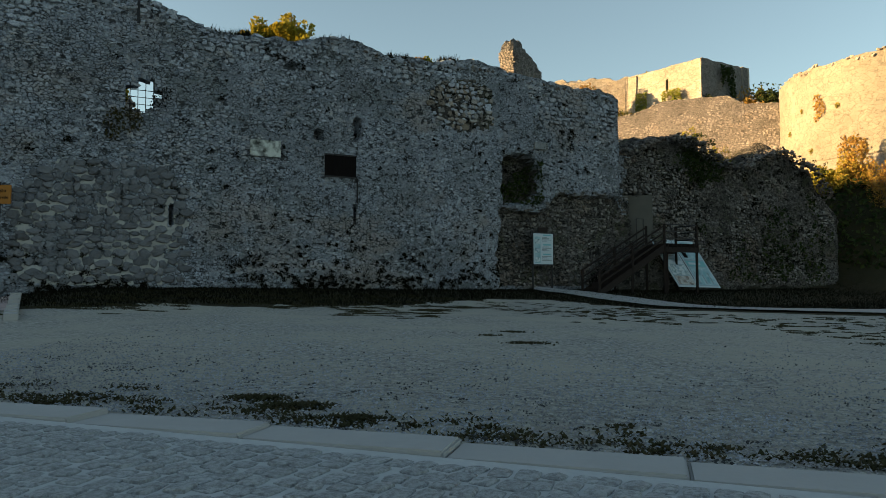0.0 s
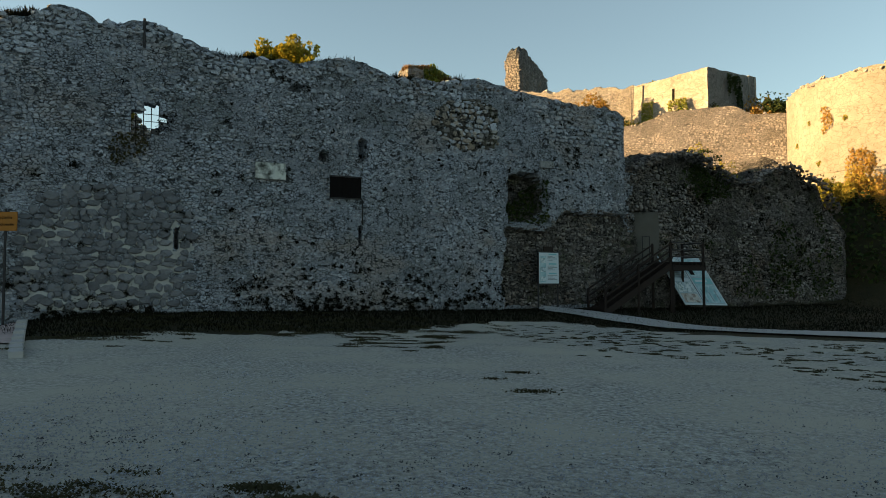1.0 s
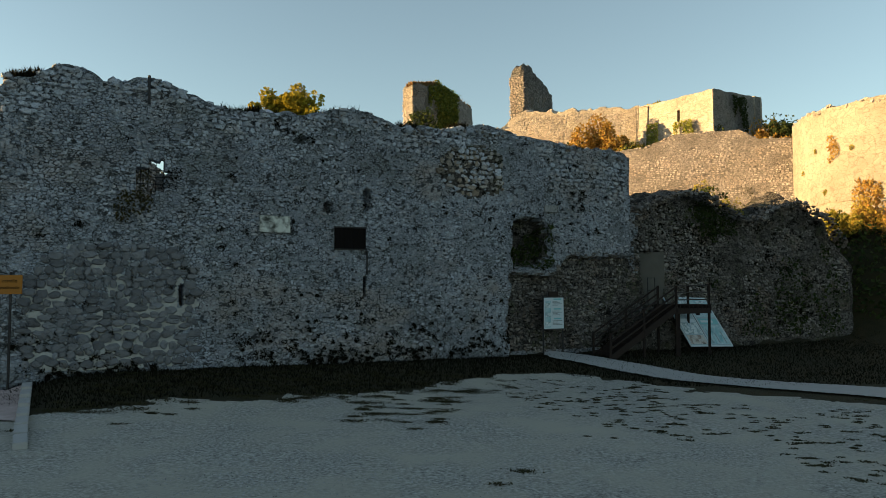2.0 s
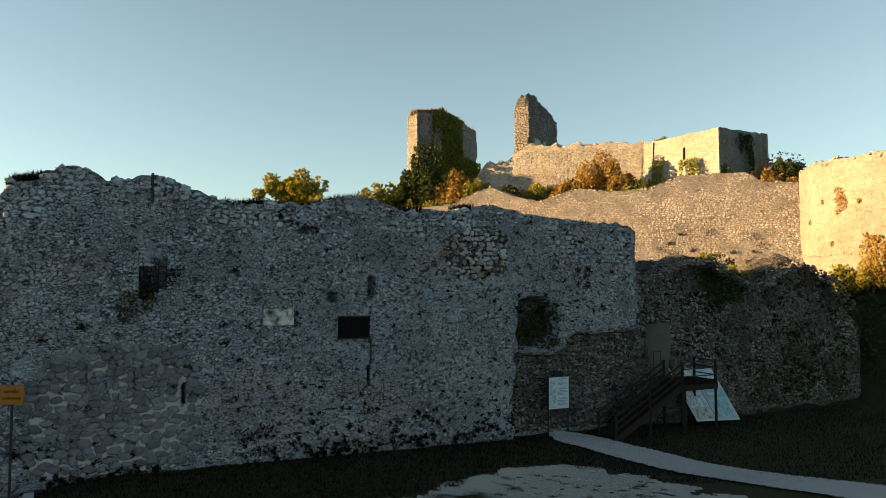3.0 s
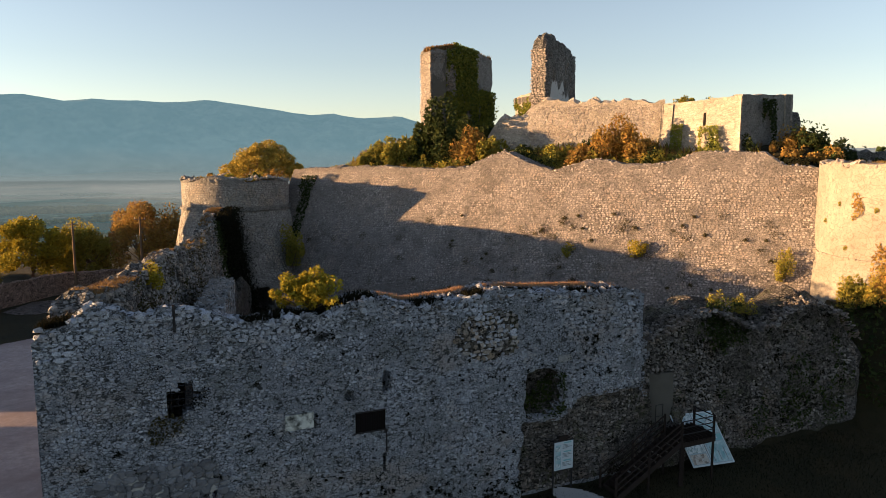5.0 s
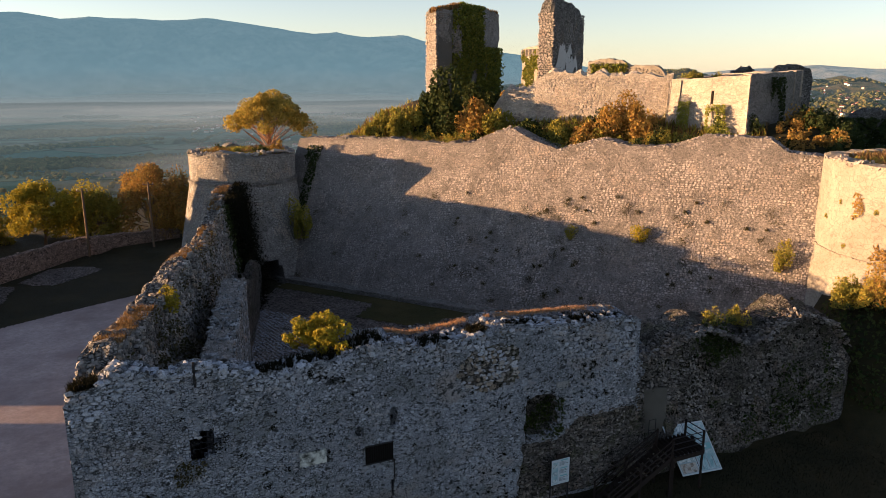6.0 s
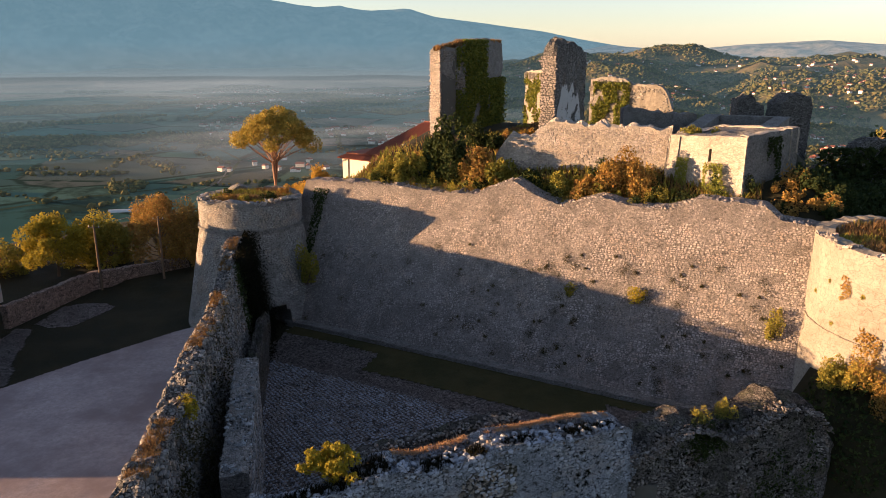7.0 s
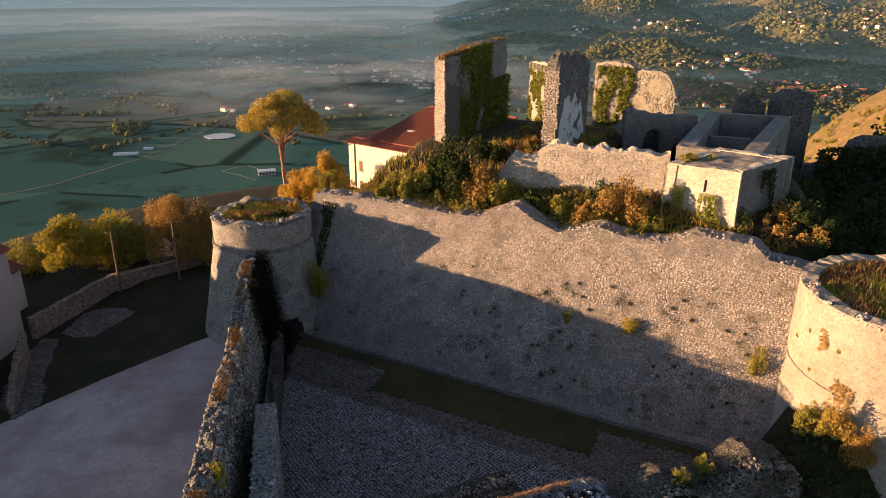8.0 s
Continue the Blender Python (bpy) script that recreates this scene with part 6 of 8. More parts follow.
def scarp_tufts():
    g = np.random.default_rng(433)
    u, z = g.uniform(-16, 30, 130), g.uniform(1.6, 11.5, 130)
    ok = (u > 0) | (g.uniform(0, 1, 130) < 0.25)
    u, z = u[ok], z[ok]
    big = g.uniform(0.1, 0.5, len(u))
    n = 130
    uu = np.repeat(u, n) + g.normal(0, 1, len(u) * n) * np.repeat(big, n) * 0.6
    zz = np.repeat(z, n) + g.normal(0, 1, len(u) * n) * np.repeat(big, n) * 0.45
    x, y, nx, ny = SCARP(uu)
    d = SCARP_LEAN * (zz - 0.9) - np.abs(g.normal(0.03, 0.14, len(uu)))
    v, f = leaves(np.stack([x + nx * d, y + ny * d, zz], -1), 0.055, 434)
    add("scarp_tufts", v, f, M_SCARPWEED, None, "dark weeds dotted over the sloping wall", "weeds", "", "stuff")


scarp_tufts()


def tree(name, x, y, z, height, trunk_h, rx, rz, n, leaf, mat, seed, label, flat=False, lean=0.3, limbs=9, trunk_r=0.28, spread=0.26, bark=None):
    """A tapered trunk that forks into limbs, under a crown of leaf clumps."""
    g = np.random.default_rng(seed)
    t = thing(name, x, y, z, label, "tree")
    top = np.array([lean * g.normal(), lean * g.normal(), trunk_h])
    v, f = tube([(0, 0, -0.6), tuple(top * 0.5 + np.array([0.12 * g.normal(), 0.1 * g.normal(), 0])), tuple(top)], [trunk_r * 1.25, trunk_r, trunk_r * 0.8], 9)
    add("trunk", v, f, bark or M_BARK, t)
    ch_ = height - trunk_h
    c = []
    k = limbs * 3
    for i in range(k):
        a = 2 * np.pi * (i * 0.618)
        rr = np.sqrt((i + 0.5) / k)
        zz = (0.60 + 0.34 * (1 - rr ** 2)) if flat else g.uniform(0.15, 0.95)
        rad = rr * 0.85 if flat else np.sqrt(max(0.05, 1 - (2 * zz - 0.9) ** 2)) * g.uniform(0.3, 0.85)
        c.append((math.cos(a) * rad * rx, math.sin(a) * rad * rx, trunk_h + zz * ch_ + g.normal(0, 0.03) * ch_))
    c = np.array(c)
    pieces = []
    for i in range(limbs):
        e = c[i * 3: i * 3 + 3]
        fork = top * 0.5 + e.mean(0) * 0.5 + g.normal(0, 0.15, 3)
        pieces.append(tube([tuple(top * 0.92), tuple(fork)], [trunk_r * 0.5, trunk_r * 0.32], 6))
        pieces += [tube([tuple(fork), tuple(fork * 0.4 + q * 0.6 + g.normal(0, 0.15, 3)), tuple(q)], [trunk_r * 0.3, trunk_r * 0.18, trunk_r * 0.06], 5) for q in e]
    v, f = join(pieces)
    add("branchwork", v, f, bark or M_BARK, t)
    pick = g.integers(0, k, n)
    d = g.normal(size=(n, 3))
    d /= np.linalg.norm(d, axis=1, keepdims=True)
    size = g.uniform(0.6, 1.25, k)[pick][:, None]
    p = c[pick] + d * size * g.uniform(0.3, 1, (n, 1)) ** 0.5 * np.array([rx * spread, rx * spread, rz * spread])
    v, f = leaves(p, leaf, seed)
    add("crown", v, f, mat, t)
    return t


M_PINE_BARK = m_plain("sunlit_pine_bark", (0.34, 0.20, 0.13), 0.9, 0.0, 0.5, 5.0)
tree("pine_tree", -36.6, 126.0, -1.0, 19.0, 5.5, 8.0, 7.0, 15000, 0.27, M_GOLD, 501, "umbrella pine with a golden sunlit crown", True, 0.5, 12, 0.36, 0.2, M_PINE_BARK)
for i, (x, y, z, h, th, rx, n, mat, lab) in enumerate([
    (-53.6, 84.0, -0.6, 8.6, 2.4, 5.2, 15000, M_YELLOW, "spreading olive-yellow tree beyond the yard wall"),
    (-48.6, 88.0, -0.8, 7.6, 0.7, 4.0, 8000, M_OLIVE, "olive-yellow tree beside a telegraph pole"),
    (-51.0, 89.0, -1.5, 8.2, 0.7, 4.2, 6500, M_YELLOW, "yellowing tree beyond the yard wall"),
    (-42.0, 88.6, -0.8, 10.2, 0.9, 5.4, 12000, M_RUST, "broad russet tree near the round tower"),
    (-37.6, 88.5, -0.8, 9.0, 0.9, 4.6, 8000, M_RUST, "russet tree near the round tower"),
    (-61.0, 84.0, -0.8, 5.6, 0.6, 3.8, 4200, M_OLIVE, "low olive tree beyond the yard wall"),
    (-26.9, 117.5, -1.2, 9.6, 0.8, 5.0, 15000, M_AMBER, "orange-leaved tree beside the house"),
    (-31.4, 118.5, -2.2, 8.0, 0.8, 4.6, 12000, M_AMBER, "orange-leaved tree beside the pine"),
    (-25.8, 114.0, 0.0, 7.0, 1.0, 3.0, 3000, M_OLIVE, "olive tree before the house"),
]):
    tree("tree", x, y, z, h, th, rx, (h - th) * 0.8, n, 0.2, mat, 510 + i, lab, False, 0.3, 11, 0.2, 0.25)

# ======== things at the front wall ========
M_WOOD = m_plain("dark_stained_timber", (0.020, 0.014, 0.012), 0.9, 0.0, 0.5, 5.0)
M_IRON = m_plain("dark_iron", (0.035, 0.035, 0.038), 0.55, 0.6, 0.4, 12.0)
M_BOARD = m_plain("white_printed_board", (0.40, 0.48, 0.54), 0.45, 0.0, 0.15, 3.0)
M_INK = m_plain("grey_print", (0.16, 0.19, 0.21), 0.5, 0.0, 0.2)
M_TEAL = m_plain("teal_print", (0.16, 0.38, 0.42), 0.5, 0.0, 0.25)
M_PALE = m_plain("pale_print", (0.30, 0.41, 0.47), 0.5, 0.0, 0.75, 5.0)
def m_print(name, scale, *cols):
    """A printed picture: hard-edged blotches of a few inks."""
    n = Nodes(name, 0.5)
    k = len(cols)
    f = n.mix(0.35, n.noise(scale, 3.0, 0.6), n.voronoi(scale * 1.3).outputs["Color"])
    col = n.ramp(f, *[(0.28 + 0.44 * i / (k - 1), c) for i, c in enumerate(cols)])
    return n.done(n.mix(n.math("MULTIPLY", n.noise(40.0, 2.0), 0.3), col, (0.2, 0.24, 0.26)))


M_PICTURE = m_print("blue_grey_picture", 4.0, (0.03, 0.045, 0.06), (0.22, 0.32, 0.38), (0.55, 0.62, 0.66), (0.12, 0.20, 0.22), (0.45, 0.55, 0.6))
M_PICTURE_TEAL = m_print("pale_teal_picture", 2.6, (0.10, 0.25, 0.29), (0.32, 0.46, 0.52), (0.17, 0.33, 0.38), (0.40, 0.52, 0.58))
M_PICTURE_BROWN = m_print("brown_picture", 5.0, (0.06, 0.055, 0.05), (0.24, 0.20, 0.17), (0.42, 0.42, 0.40), (0.13, 0.14, 0.15))
M_SIGN = m_plain("amber_sign_paint", (0.30, 0.125, 0.012), 0.5, 0.0, 0.35, 8.0)
M_BLACK = m_plain("black_paint", (0.010, 0.009, 0.009), 0.95)
M_BLACK.node_tree.nodes["Principled BSDF"].inputs["Specular IOR Level"].default_value = 0.04
M_MARBLE = m_plain("streaked_marble", (0.55, 0.56, 0.54), 0.5, 0.0, 0.55, 7.0)
M_FILL = m_plain("grey_lime_render", (0.125, 0.122, 0.11), 0.95, 0.0, 0.8, 1.4)


def at_wall(u, out, z):
    """A place u metres along the front wall, out metres before it, at height z."""
    p = WALL_P + WALL_D * u - WALL_N * out
    return (float(p[0]), float(p[1]), z)


def panel_of(parent, name, mat, corner, right, up, x0, y0, x1, y1, lift, thick=0.004, label=""):
    """A thin rectangle on a tilted board, in the board's own metres."""
    r, u = Vector(right).normalized(), Vector(up).normalized()
    n = r.cross(u).normalized()
    c = Vector(corner)
    bm = bmesh.new()
    v = [bm.verts.new(c + r * x + u * y + n * (lift + dz)) for dz in (0, thick) for x, y in ((x0, y0), (x1, y0), (x1, y1), (x0, y1))]
    for q in ((3, 2, 1, 0), (4, 5, 6, 7), (0, 1, 5, 4), (1, 2, 6, 5), (2, 3, 7, 6), (3, 0, 4, 7)):
        bm.faces.new([v[i] for i in q])
    return part(name, bm, mat, parent, label)


along3, up3 = (WALL_D[0], WALL_D[1], 0), (0, 0, 1)
# information panel on two posts
ip = thing("information_panel", 0, 0, 0, "white information panel in a dark frame before the wall", "panel")
for u in (14.72, 15.73):
    part("post", bm_beam(at_wall(u, 0.14, 0.5), at_wall(u, 0.14, 3.2), 0.07, 0.07), M_IRON, ip)
ip_frame = part("frame", bm_box(0, 0, 0, 1, 1, 1), M_IRON, ip)
ip_frame.data.transform(Matrix(((WALL_D[0] * 1.12, WALL_N[0] * 0.05, 0, at_wall(14.66, 0.22, 0)[0]), (WALL_D[1] * 1.12, WALL_N[1] * 0.05, 0, at_wall(14.66, 0.22, 0)[1]), (0, 0, 1.44, 1.72), (0, 0, 0, 1))))
c0 = at_wall(14.71, 0.222, 1.77)
panel_of(ip, "printed_sheet", M_BOARD, c0, along3, up3, 0, 0, 1.02, 1.34, 0.004)
panel_of(ip, "photo_strip", M_PICTURE_TEAL, c0, along3, up3, 0.05, 0.05, 0.36, 1.2, 0.010)
for i in range(3):
    panel_of(ip, "photo", M_PICTURE, c0, along3, up3, 0.07, 0.1 + i * 0.4, 0.33, 0.3 + i * 0.4, 0.016)
    for k in range(4):
        panel_of(ip, "text_bar", M_INK, c0, along3, up3, 0.44, 0.16 + i * 0.42 + k * 0.055, 0.94 - 0.12 * ((k + i) % 3), 0.185 + i * 0.42 + k * 0.055, 0.010)
    panel_of(ip, "heading_bar", M_TEAL, c0, along3, up3, 0.5, 0.40 + i * 0.42, 0.9, 0.46 + i * 0.42, 0.010)
panel_of(ip, "header", M_WOOD, at_wall(14.95, 0.2, 3.16), along3, up3, 0, 0, 0.5, 0.22, 0.0, 0.04, "small dark board above the panel")

# two large printed boards leaning against the ruined wall
lean_up = Vector(at_wall(24.62, 0.0, 2.6)) - Vector(at_wall(24.98, 1.12, 0.69))
for k, (u0, wid, lab) in enumerate(((22.45, 1.18, "large printed board leaning against the ruined wall, brown photographs"), (23.68, 1.32, "large printed board leaning against the ruined wall, teal and white print"))):
    b = thing("display_board", 0, 0, 0, lab, "board", "leaning display boards")
    corner = Vector(at_wall(u0, 0.92 + 0.07 * (u0 - 22.45), 0.76 - 0.03 * (u0 - 22.45)))
    right = Vector(at_wall(25.0, 1.1, 0.69)) - Vector(at_wall(22.5, 0.92, 0.76))
    H = 2.72
    panel_of(b, "board", M_BOARD, corner, right, lean_up, 0, 0, wid, H, -0.03, 0.03)
    panel_of(b, "border", M_PALE, corner, right, lean_up, 0.06, 0.08, wid - 0.06, H - 0.08, 0.003, 0.003)
    if k == 0:
        panel_of(b, "photo", M_PICTURE_BROWN, corner, right, lean_up, 0.1, 0.12, wid - 0.1, 0.62, 0.008)
        panel_of(b, "photo", M_PICTURE, corner, right, lean_up, 0.1, 0.68, wid - 0.1, 1.25, 0.008)
        panel_of(b, "heading_bar", M_BOARD, corner, right, lean_up, 0.1, 1.3, wid - 0.1, 1.5, 0.008)
        for j in range(4):
            panel_of(b, "text_bar", M_INK, corner, right, lean_up, 0.16, 1.58 + 0.1 * j, wid - 0.2 - 0.1 * (j % 3), 1.61 + 0.1 * j, 0.008)
        panel_of(b, "photo", M_PICTURE_TEAL, corner, right, lean_up, 0.12, 2.02, 0.52, 2.6, 0.008)
        panel_of(b, "photo", M_PICTURE, corner, right, lean_up, 0.58, 2.02, wid - 0.1, 2.6, 0.008)
    else:
        panel_of(b, "photo", M_PICTURE_TEAL, corner, right, lean_up, 0.1, 0.12, wid - 0.1, 1.15, 0.008)
        for j in range(5):
            panel_of(b, "text_bar", M_TEAL if j % 2 else M_INK, corner, right, lean_up, 0.2 + 0.2 * j, 0.2, 0.24 + 0.2 * j, 0.95 - 0.12 * (j % 3), 0.014)
        panel_of(b, "photo", M_TEAL, corner, right, lean_up, 0.1, 1.2, wid - 0.1, 1.52, 0.008)
        panel_of(b, "heading_bar", M_BOARD, corner, right, lean_up, 0.2, 1.3, wid - 0.4, 1.42, 0.014)
        panel_of(b, "photo", M_PICTURE_TEAL, corner, right, lean_up, 0.1, 1.6, wid - 0.1, 2.62, 0.008)
        panel_of(b, "photo", M_BLACK, corner, right, lean_up, 0.16, 1.7, 0.42, 2.0, 0.014)
        panel_of(b, "photo", M_PICTURE, corner, right, lean_up, 0.6, 2.1, 1.1, 2.5, 0.014)
    panel_of(b, "backing", M_INK, corner, right, lean_up, 0.03, 0.03, wid - 0.03, H - 0.03, -0.07, 0.035, "dark wooden backing")

# timber stair up to the blocked doorway
st = thing("timber_stair", 0, 0, 0, "dark timber stair with a landing and handrails", "stair")
U0, U1, Z0, Z1 = 17.1, 20.95, 0.45, 2.62
for out in (0.45, 1.62):
    part("stringer", bm_beam(at_wall(U0, out, Z0), at_wall(U1, out, Z1 - 0.05), 0.06, 0.27), M_WOOD, st)
for i in range(11):
    t = (i + 0.7) / 11.5
    u, z = U0 + (U1 - U0) * t, Z0 + (Z1 - Z0) * t
    bm = bm_beam(at_wall(u, 0.45, z + 0.05), at_wall(u, 1.62, z + 0.05), 0.04, 0.3)
    part("tread", bm, M_WOOD, st)
for i in range(8):
    u = U1 + 0.13 + i * 0.265
    part("deck_board", bm_beam(at_wall(u, 0.0, Z1), at_wall(u, 1.7, Z1), 0.04, 0.25), M_WOOD, st)
part("beam", bm_beam(at_wall(U1, 1.64, Z1 - 0.16), at_wall(23.0, 1.64, Z1 - 0.16), 0.07, 0.24), M_WOOD, st)
part("beam", bm_beam(at_wall(U1, 0.15, Z1 - 0.16), at_wall(23.0, 0.15, Z1 - 0.16), 0.07, 0.24), M_WOOD, st)
for u, out, top in ((21.05, 1.6, Z1), (22.92, 1.6, Z1 + 1.05), (21.05, 0.3, Z1), (22.92, 0.3, Z1 + 1.05), (17.15, 1.62, 1.55), (17.15, 0.45, 1.55), (19.0, 1.62, 2.6), (19.0, 0.45, 2.6), (20.9, 1.62, Z1 + 1.0), (20.9, 0.45, Z1 + 1.0)):
    part("post", bm_beam(at_wall(u, out, 0.35), at_wall(u, out, top), 0.1, 0.1), M_WOOD, st)
for out in (0.45, 1.62):
    for h in (0.4, 0.7, 1.02):
        part("rail", bm_beam(at_wall(U0 + 0.05, out, Z0 + h + 0.06), at_wall(U1, out, Z1 + h - 0.06), 0.045, 0.07), M_WOOD, st)
for h in (0.35, 0.68, 1.0):
    part("rail", bm_beam(at_wall(22.92, 1.6, Z1 + h), at_wall(22.92, 0.2, Z1 + h), 0.03, 0.05), M_IRON, st)
    part("rail", bm_beam(at_wall(U1, 1.62, Z1 + h), at_wall(22.92, 1.62, Z1 + h), 0.03, 0.05), M_IRON, st)
part("fill", bm_beam(at_wall(21.5, -0.9, 2.55), at_wall(21.5, -0.9, 5.25), 1.6, 0.2), M_FILL, thing("door_1", 0, 0, 0, "doorway blocked with pale grey render", "doorway"))
tagged(bpy.data.objects["door_1"], kind="structure")
gate = thing("gate", 0, 0, 0, "narrow dark iron gate at the stair's head", "gate")
for u in (20.62, 21.05):
    part("upright", bm_beam(at_wall(u, 0.1, 2.66), at_wall(u, 0.1, 4.0), 0.04, 0.04), M_IRON, gate)
for z in (2.75, 3.4, 3.98):
    part("crossbar", bm_beam(at_wall(20.62, 0.1, z), at_wall(21.05, 0.1, z), 0.03, 0.03), M_IRON, gate)

# plaque, grating, window bars
pq = thing("marble_plaque", 0, 0, 0, "streaked white marble plaque set in the rubble wall", "plaque")
M_PLAQUE = m_ground("stained_marble", (0.50, 0.53, 0.51), (0.40, 0.43, 0.41), (0.045, 0.05, 0.045), 9.0, 2.6, 0.3)
panel_of(pq, "slab", M_PLAQUE, at_wall(2.62, 0.0, 5.6), along3, up3, 0, 0, 1.1, 0.6, 0.02, 0.09)
gr = thing("grating", 0, 0, 0, "dark iron grating over a rectangular opening", "grating")
panel_of(gr, "plate", M_BLACK, at_wall(5.42, 0.0, 5.04), along3, up3, 0, 0, 1.24, 0.83, 0.0, 0.06)
for i in range(12):
    panel_of(gr, "bar", M_BLACK, at_wall(5.42, 0.0, 5.04), along3, up3, 0.04 + i * 0.1, 0.02, 0.075 + i * 0.1, 0.81, 0.06, 0.02)
panel_of(gr, "frame", M_IRON, at_wall(5.42, 0.0, 5.04), along3, up3, -0.03, -0.03, 1.27, 0.02, 0.06, 0.03)
panel_of(gr, "frame", M_IRON, at_wall(5.42, 0.0, 5.04), along3, up3, -0.03, 0.81, 1.27, 0.86, 0.06, 0.03)
wb = thing("window_1", 0, 0, 0, "ragged window hole with a thin iron grid", "window")
tagged(wb, kind="structure")
for u in (-1.35, -1.1, -0.85, -0.6):
    part("bar", bm_beam(at_wall(u, -0.55, 6.65), at_wall(u, -0.55, 8.05), 0.02, 0.02, None, 0), M_IRON, wb)
for z in (6.95, 7.2, 7.45, 7.7):
    part("bar", bm_beam(at_wall(-1.6, -0.57, z), at_wall(-0.4, -0.57, z), 0.02, 0.02, None, 0), M_IRON, wb)
slab = thing("stone_block", 0, 0, 0, "squared pale stone set in the wall above the niche", "stone")
part("block", bm_beam(at_wall(14.9, 0.02, 7.0), at_wall(15.6, 0.02, 7.0), 0.24, 0.3), M_STONE, slab)

# drainpipes and the crack in the wall
crack = thing("pipe", 0, 0, 0, "dark vertical pipe let into the rubble wall", "pipe")
part("run", bm_beam(at_wall(6.72, 0.05, 4.05), at_wall(6.72, 0.05, 5.0), 0.05, 0.05), M_IRON, crack)
crack = thing("pipe", 0, 0, 0, "dark vertical slot pipe at the wall's crest", "pipe")
part("run", bm_beam(at_wall(-1.15, 0.06, 9.85), at_wall(-1.15, 0.06, 10.85), 0.08, 0.06), M_IRON, crack)

# amber direction sign on a pole
sg = thing("sign", -13.65, 22.03, 0.4, "amber castle sign with dark lettering on a post", "sign", "", 3.0)
part("post", bm_beam((0, 0.03, -0.2), (0, 0.03, 3.7), 0.06, 0.06), M_IRON, sg)
part("plate", bm_box(-0.38, -0.02, 3.02, 0.36, 0.02, 3.6, 0.008), M_SIGN, sg)
for i, word in enumerate(("castello", "medioevale")):
    cu_ = bpy.data.curves.new("lettering", "FONT")
    cu_.body, cu_.size, cu_.align_x, cu_.extrude = word, 0.145 if i == 0 else 0.125, "CENTER", 0.002
    ob = new("lettering", cu_)
    ob.parent = sg
    ob.matrix_basis = pose(0, -0.026, 3.38 - i * 0.2, 90)
    cu_.materials.append(M_BLACK)

# ======== the yard to the west ========
def m_roof():
    n = Nodes("terracotta_tiles", 0.85)
    col = n.mix(n.noise(2.5, 5.0, 0.7), (0.21, 0.065, 0.042), (0.13, 0.048, 0.036))
    col = n.mix(n.math("MULTIPLY", n.island(), 0.5), col, (0.26, 0.10, 0.06))
    return n.done(col)


M_ROOF = m_roof()
M_OCHRE = m_plain("cream_lime_render", (0.66, 0.60, 0.48), 0.9, 0.0, 0.3, 0.8)
M_CREAM = m_plain("cream_render", (0.44, 0.39, 0.36), 0.9, 0.0, 0.35, 0.7)
M_MAUVE = m_plain("mauve_render", (0.33, 0.275, 0.265), 0.9, 0.0, 0.4, 0.7)
M_GLASS = m_plain("dark_window_glass", (0.03, 0.035, 0.04), 0.12, 0.0, 0.1)
M_SHUTTER = m_plain("brown_shutter", (0.13, 0.08, 0.05), 0.7, 0.0, 0.3, 5.0)

far_wall = ruin_piece("yard_wall", -48.6, 66.3, -46.2, 79.0, -0.5, ((0, 3.0), (0.5, 2.9), (1, 2.7)), 0.7, M_YARDWALL, 81, "low reddish rubble wall round the yard", 0.12, 0.08, 0.25)
ruin_piece("yard_wall", -46.2, 79.0, -38.0, 87.5, -0.8, ((0, 2.7), (0.6, 2.4), (1, 2.2)), 0.7, M_YARDWALL, 82, "low reddish rubble wall round the yard", 0.12, 0.08, 0.25)
sheet("stone_pad", [(-46.6, 67.5), (-47.0, 72.8), (-44.6, 74.4), (-42.5, 74.2), (-40.7, 73.1), (-41.6, 69.6), (-42.6, 67.4), (-44.5, 66.6)], M_YARD, 0.05, 0.25, "bare earth patch in the dark lawn", "ground", 0.3)


def pole(x, y, z, top, label):
    t = thing("telegraph_pole", x, y, z, label, "pole")
    v, f = tube([(0, 0, -0.5), (0, 0, top)], [0.17, 0.11], 10)
    add("shaft", v, f, M_BARK, t)
    part("crossarm", bm_beam((-0.7, 0, top - 0.35), (0.7, 0, top - 0.35), 0.09, 0.09), M_BARK, t)
    for k in (-0.6, 0.0, 0.6):
        v, f = tube([(k, 0, top - 0.3), (k, 0, top - 0.14), (k, 0, top - 0.1)], [0.035, 0.05, 0.02], 8)
        add("insulator", v, f, M_MARBLE, t)


pole(-45.4, 79.0, 0.2, 8.4, "weathered telegraph pole beside the yard wall")
pole(-39.2, 82.5, 0.2, 8.7, "thin telegraph pole beside the yard wall")


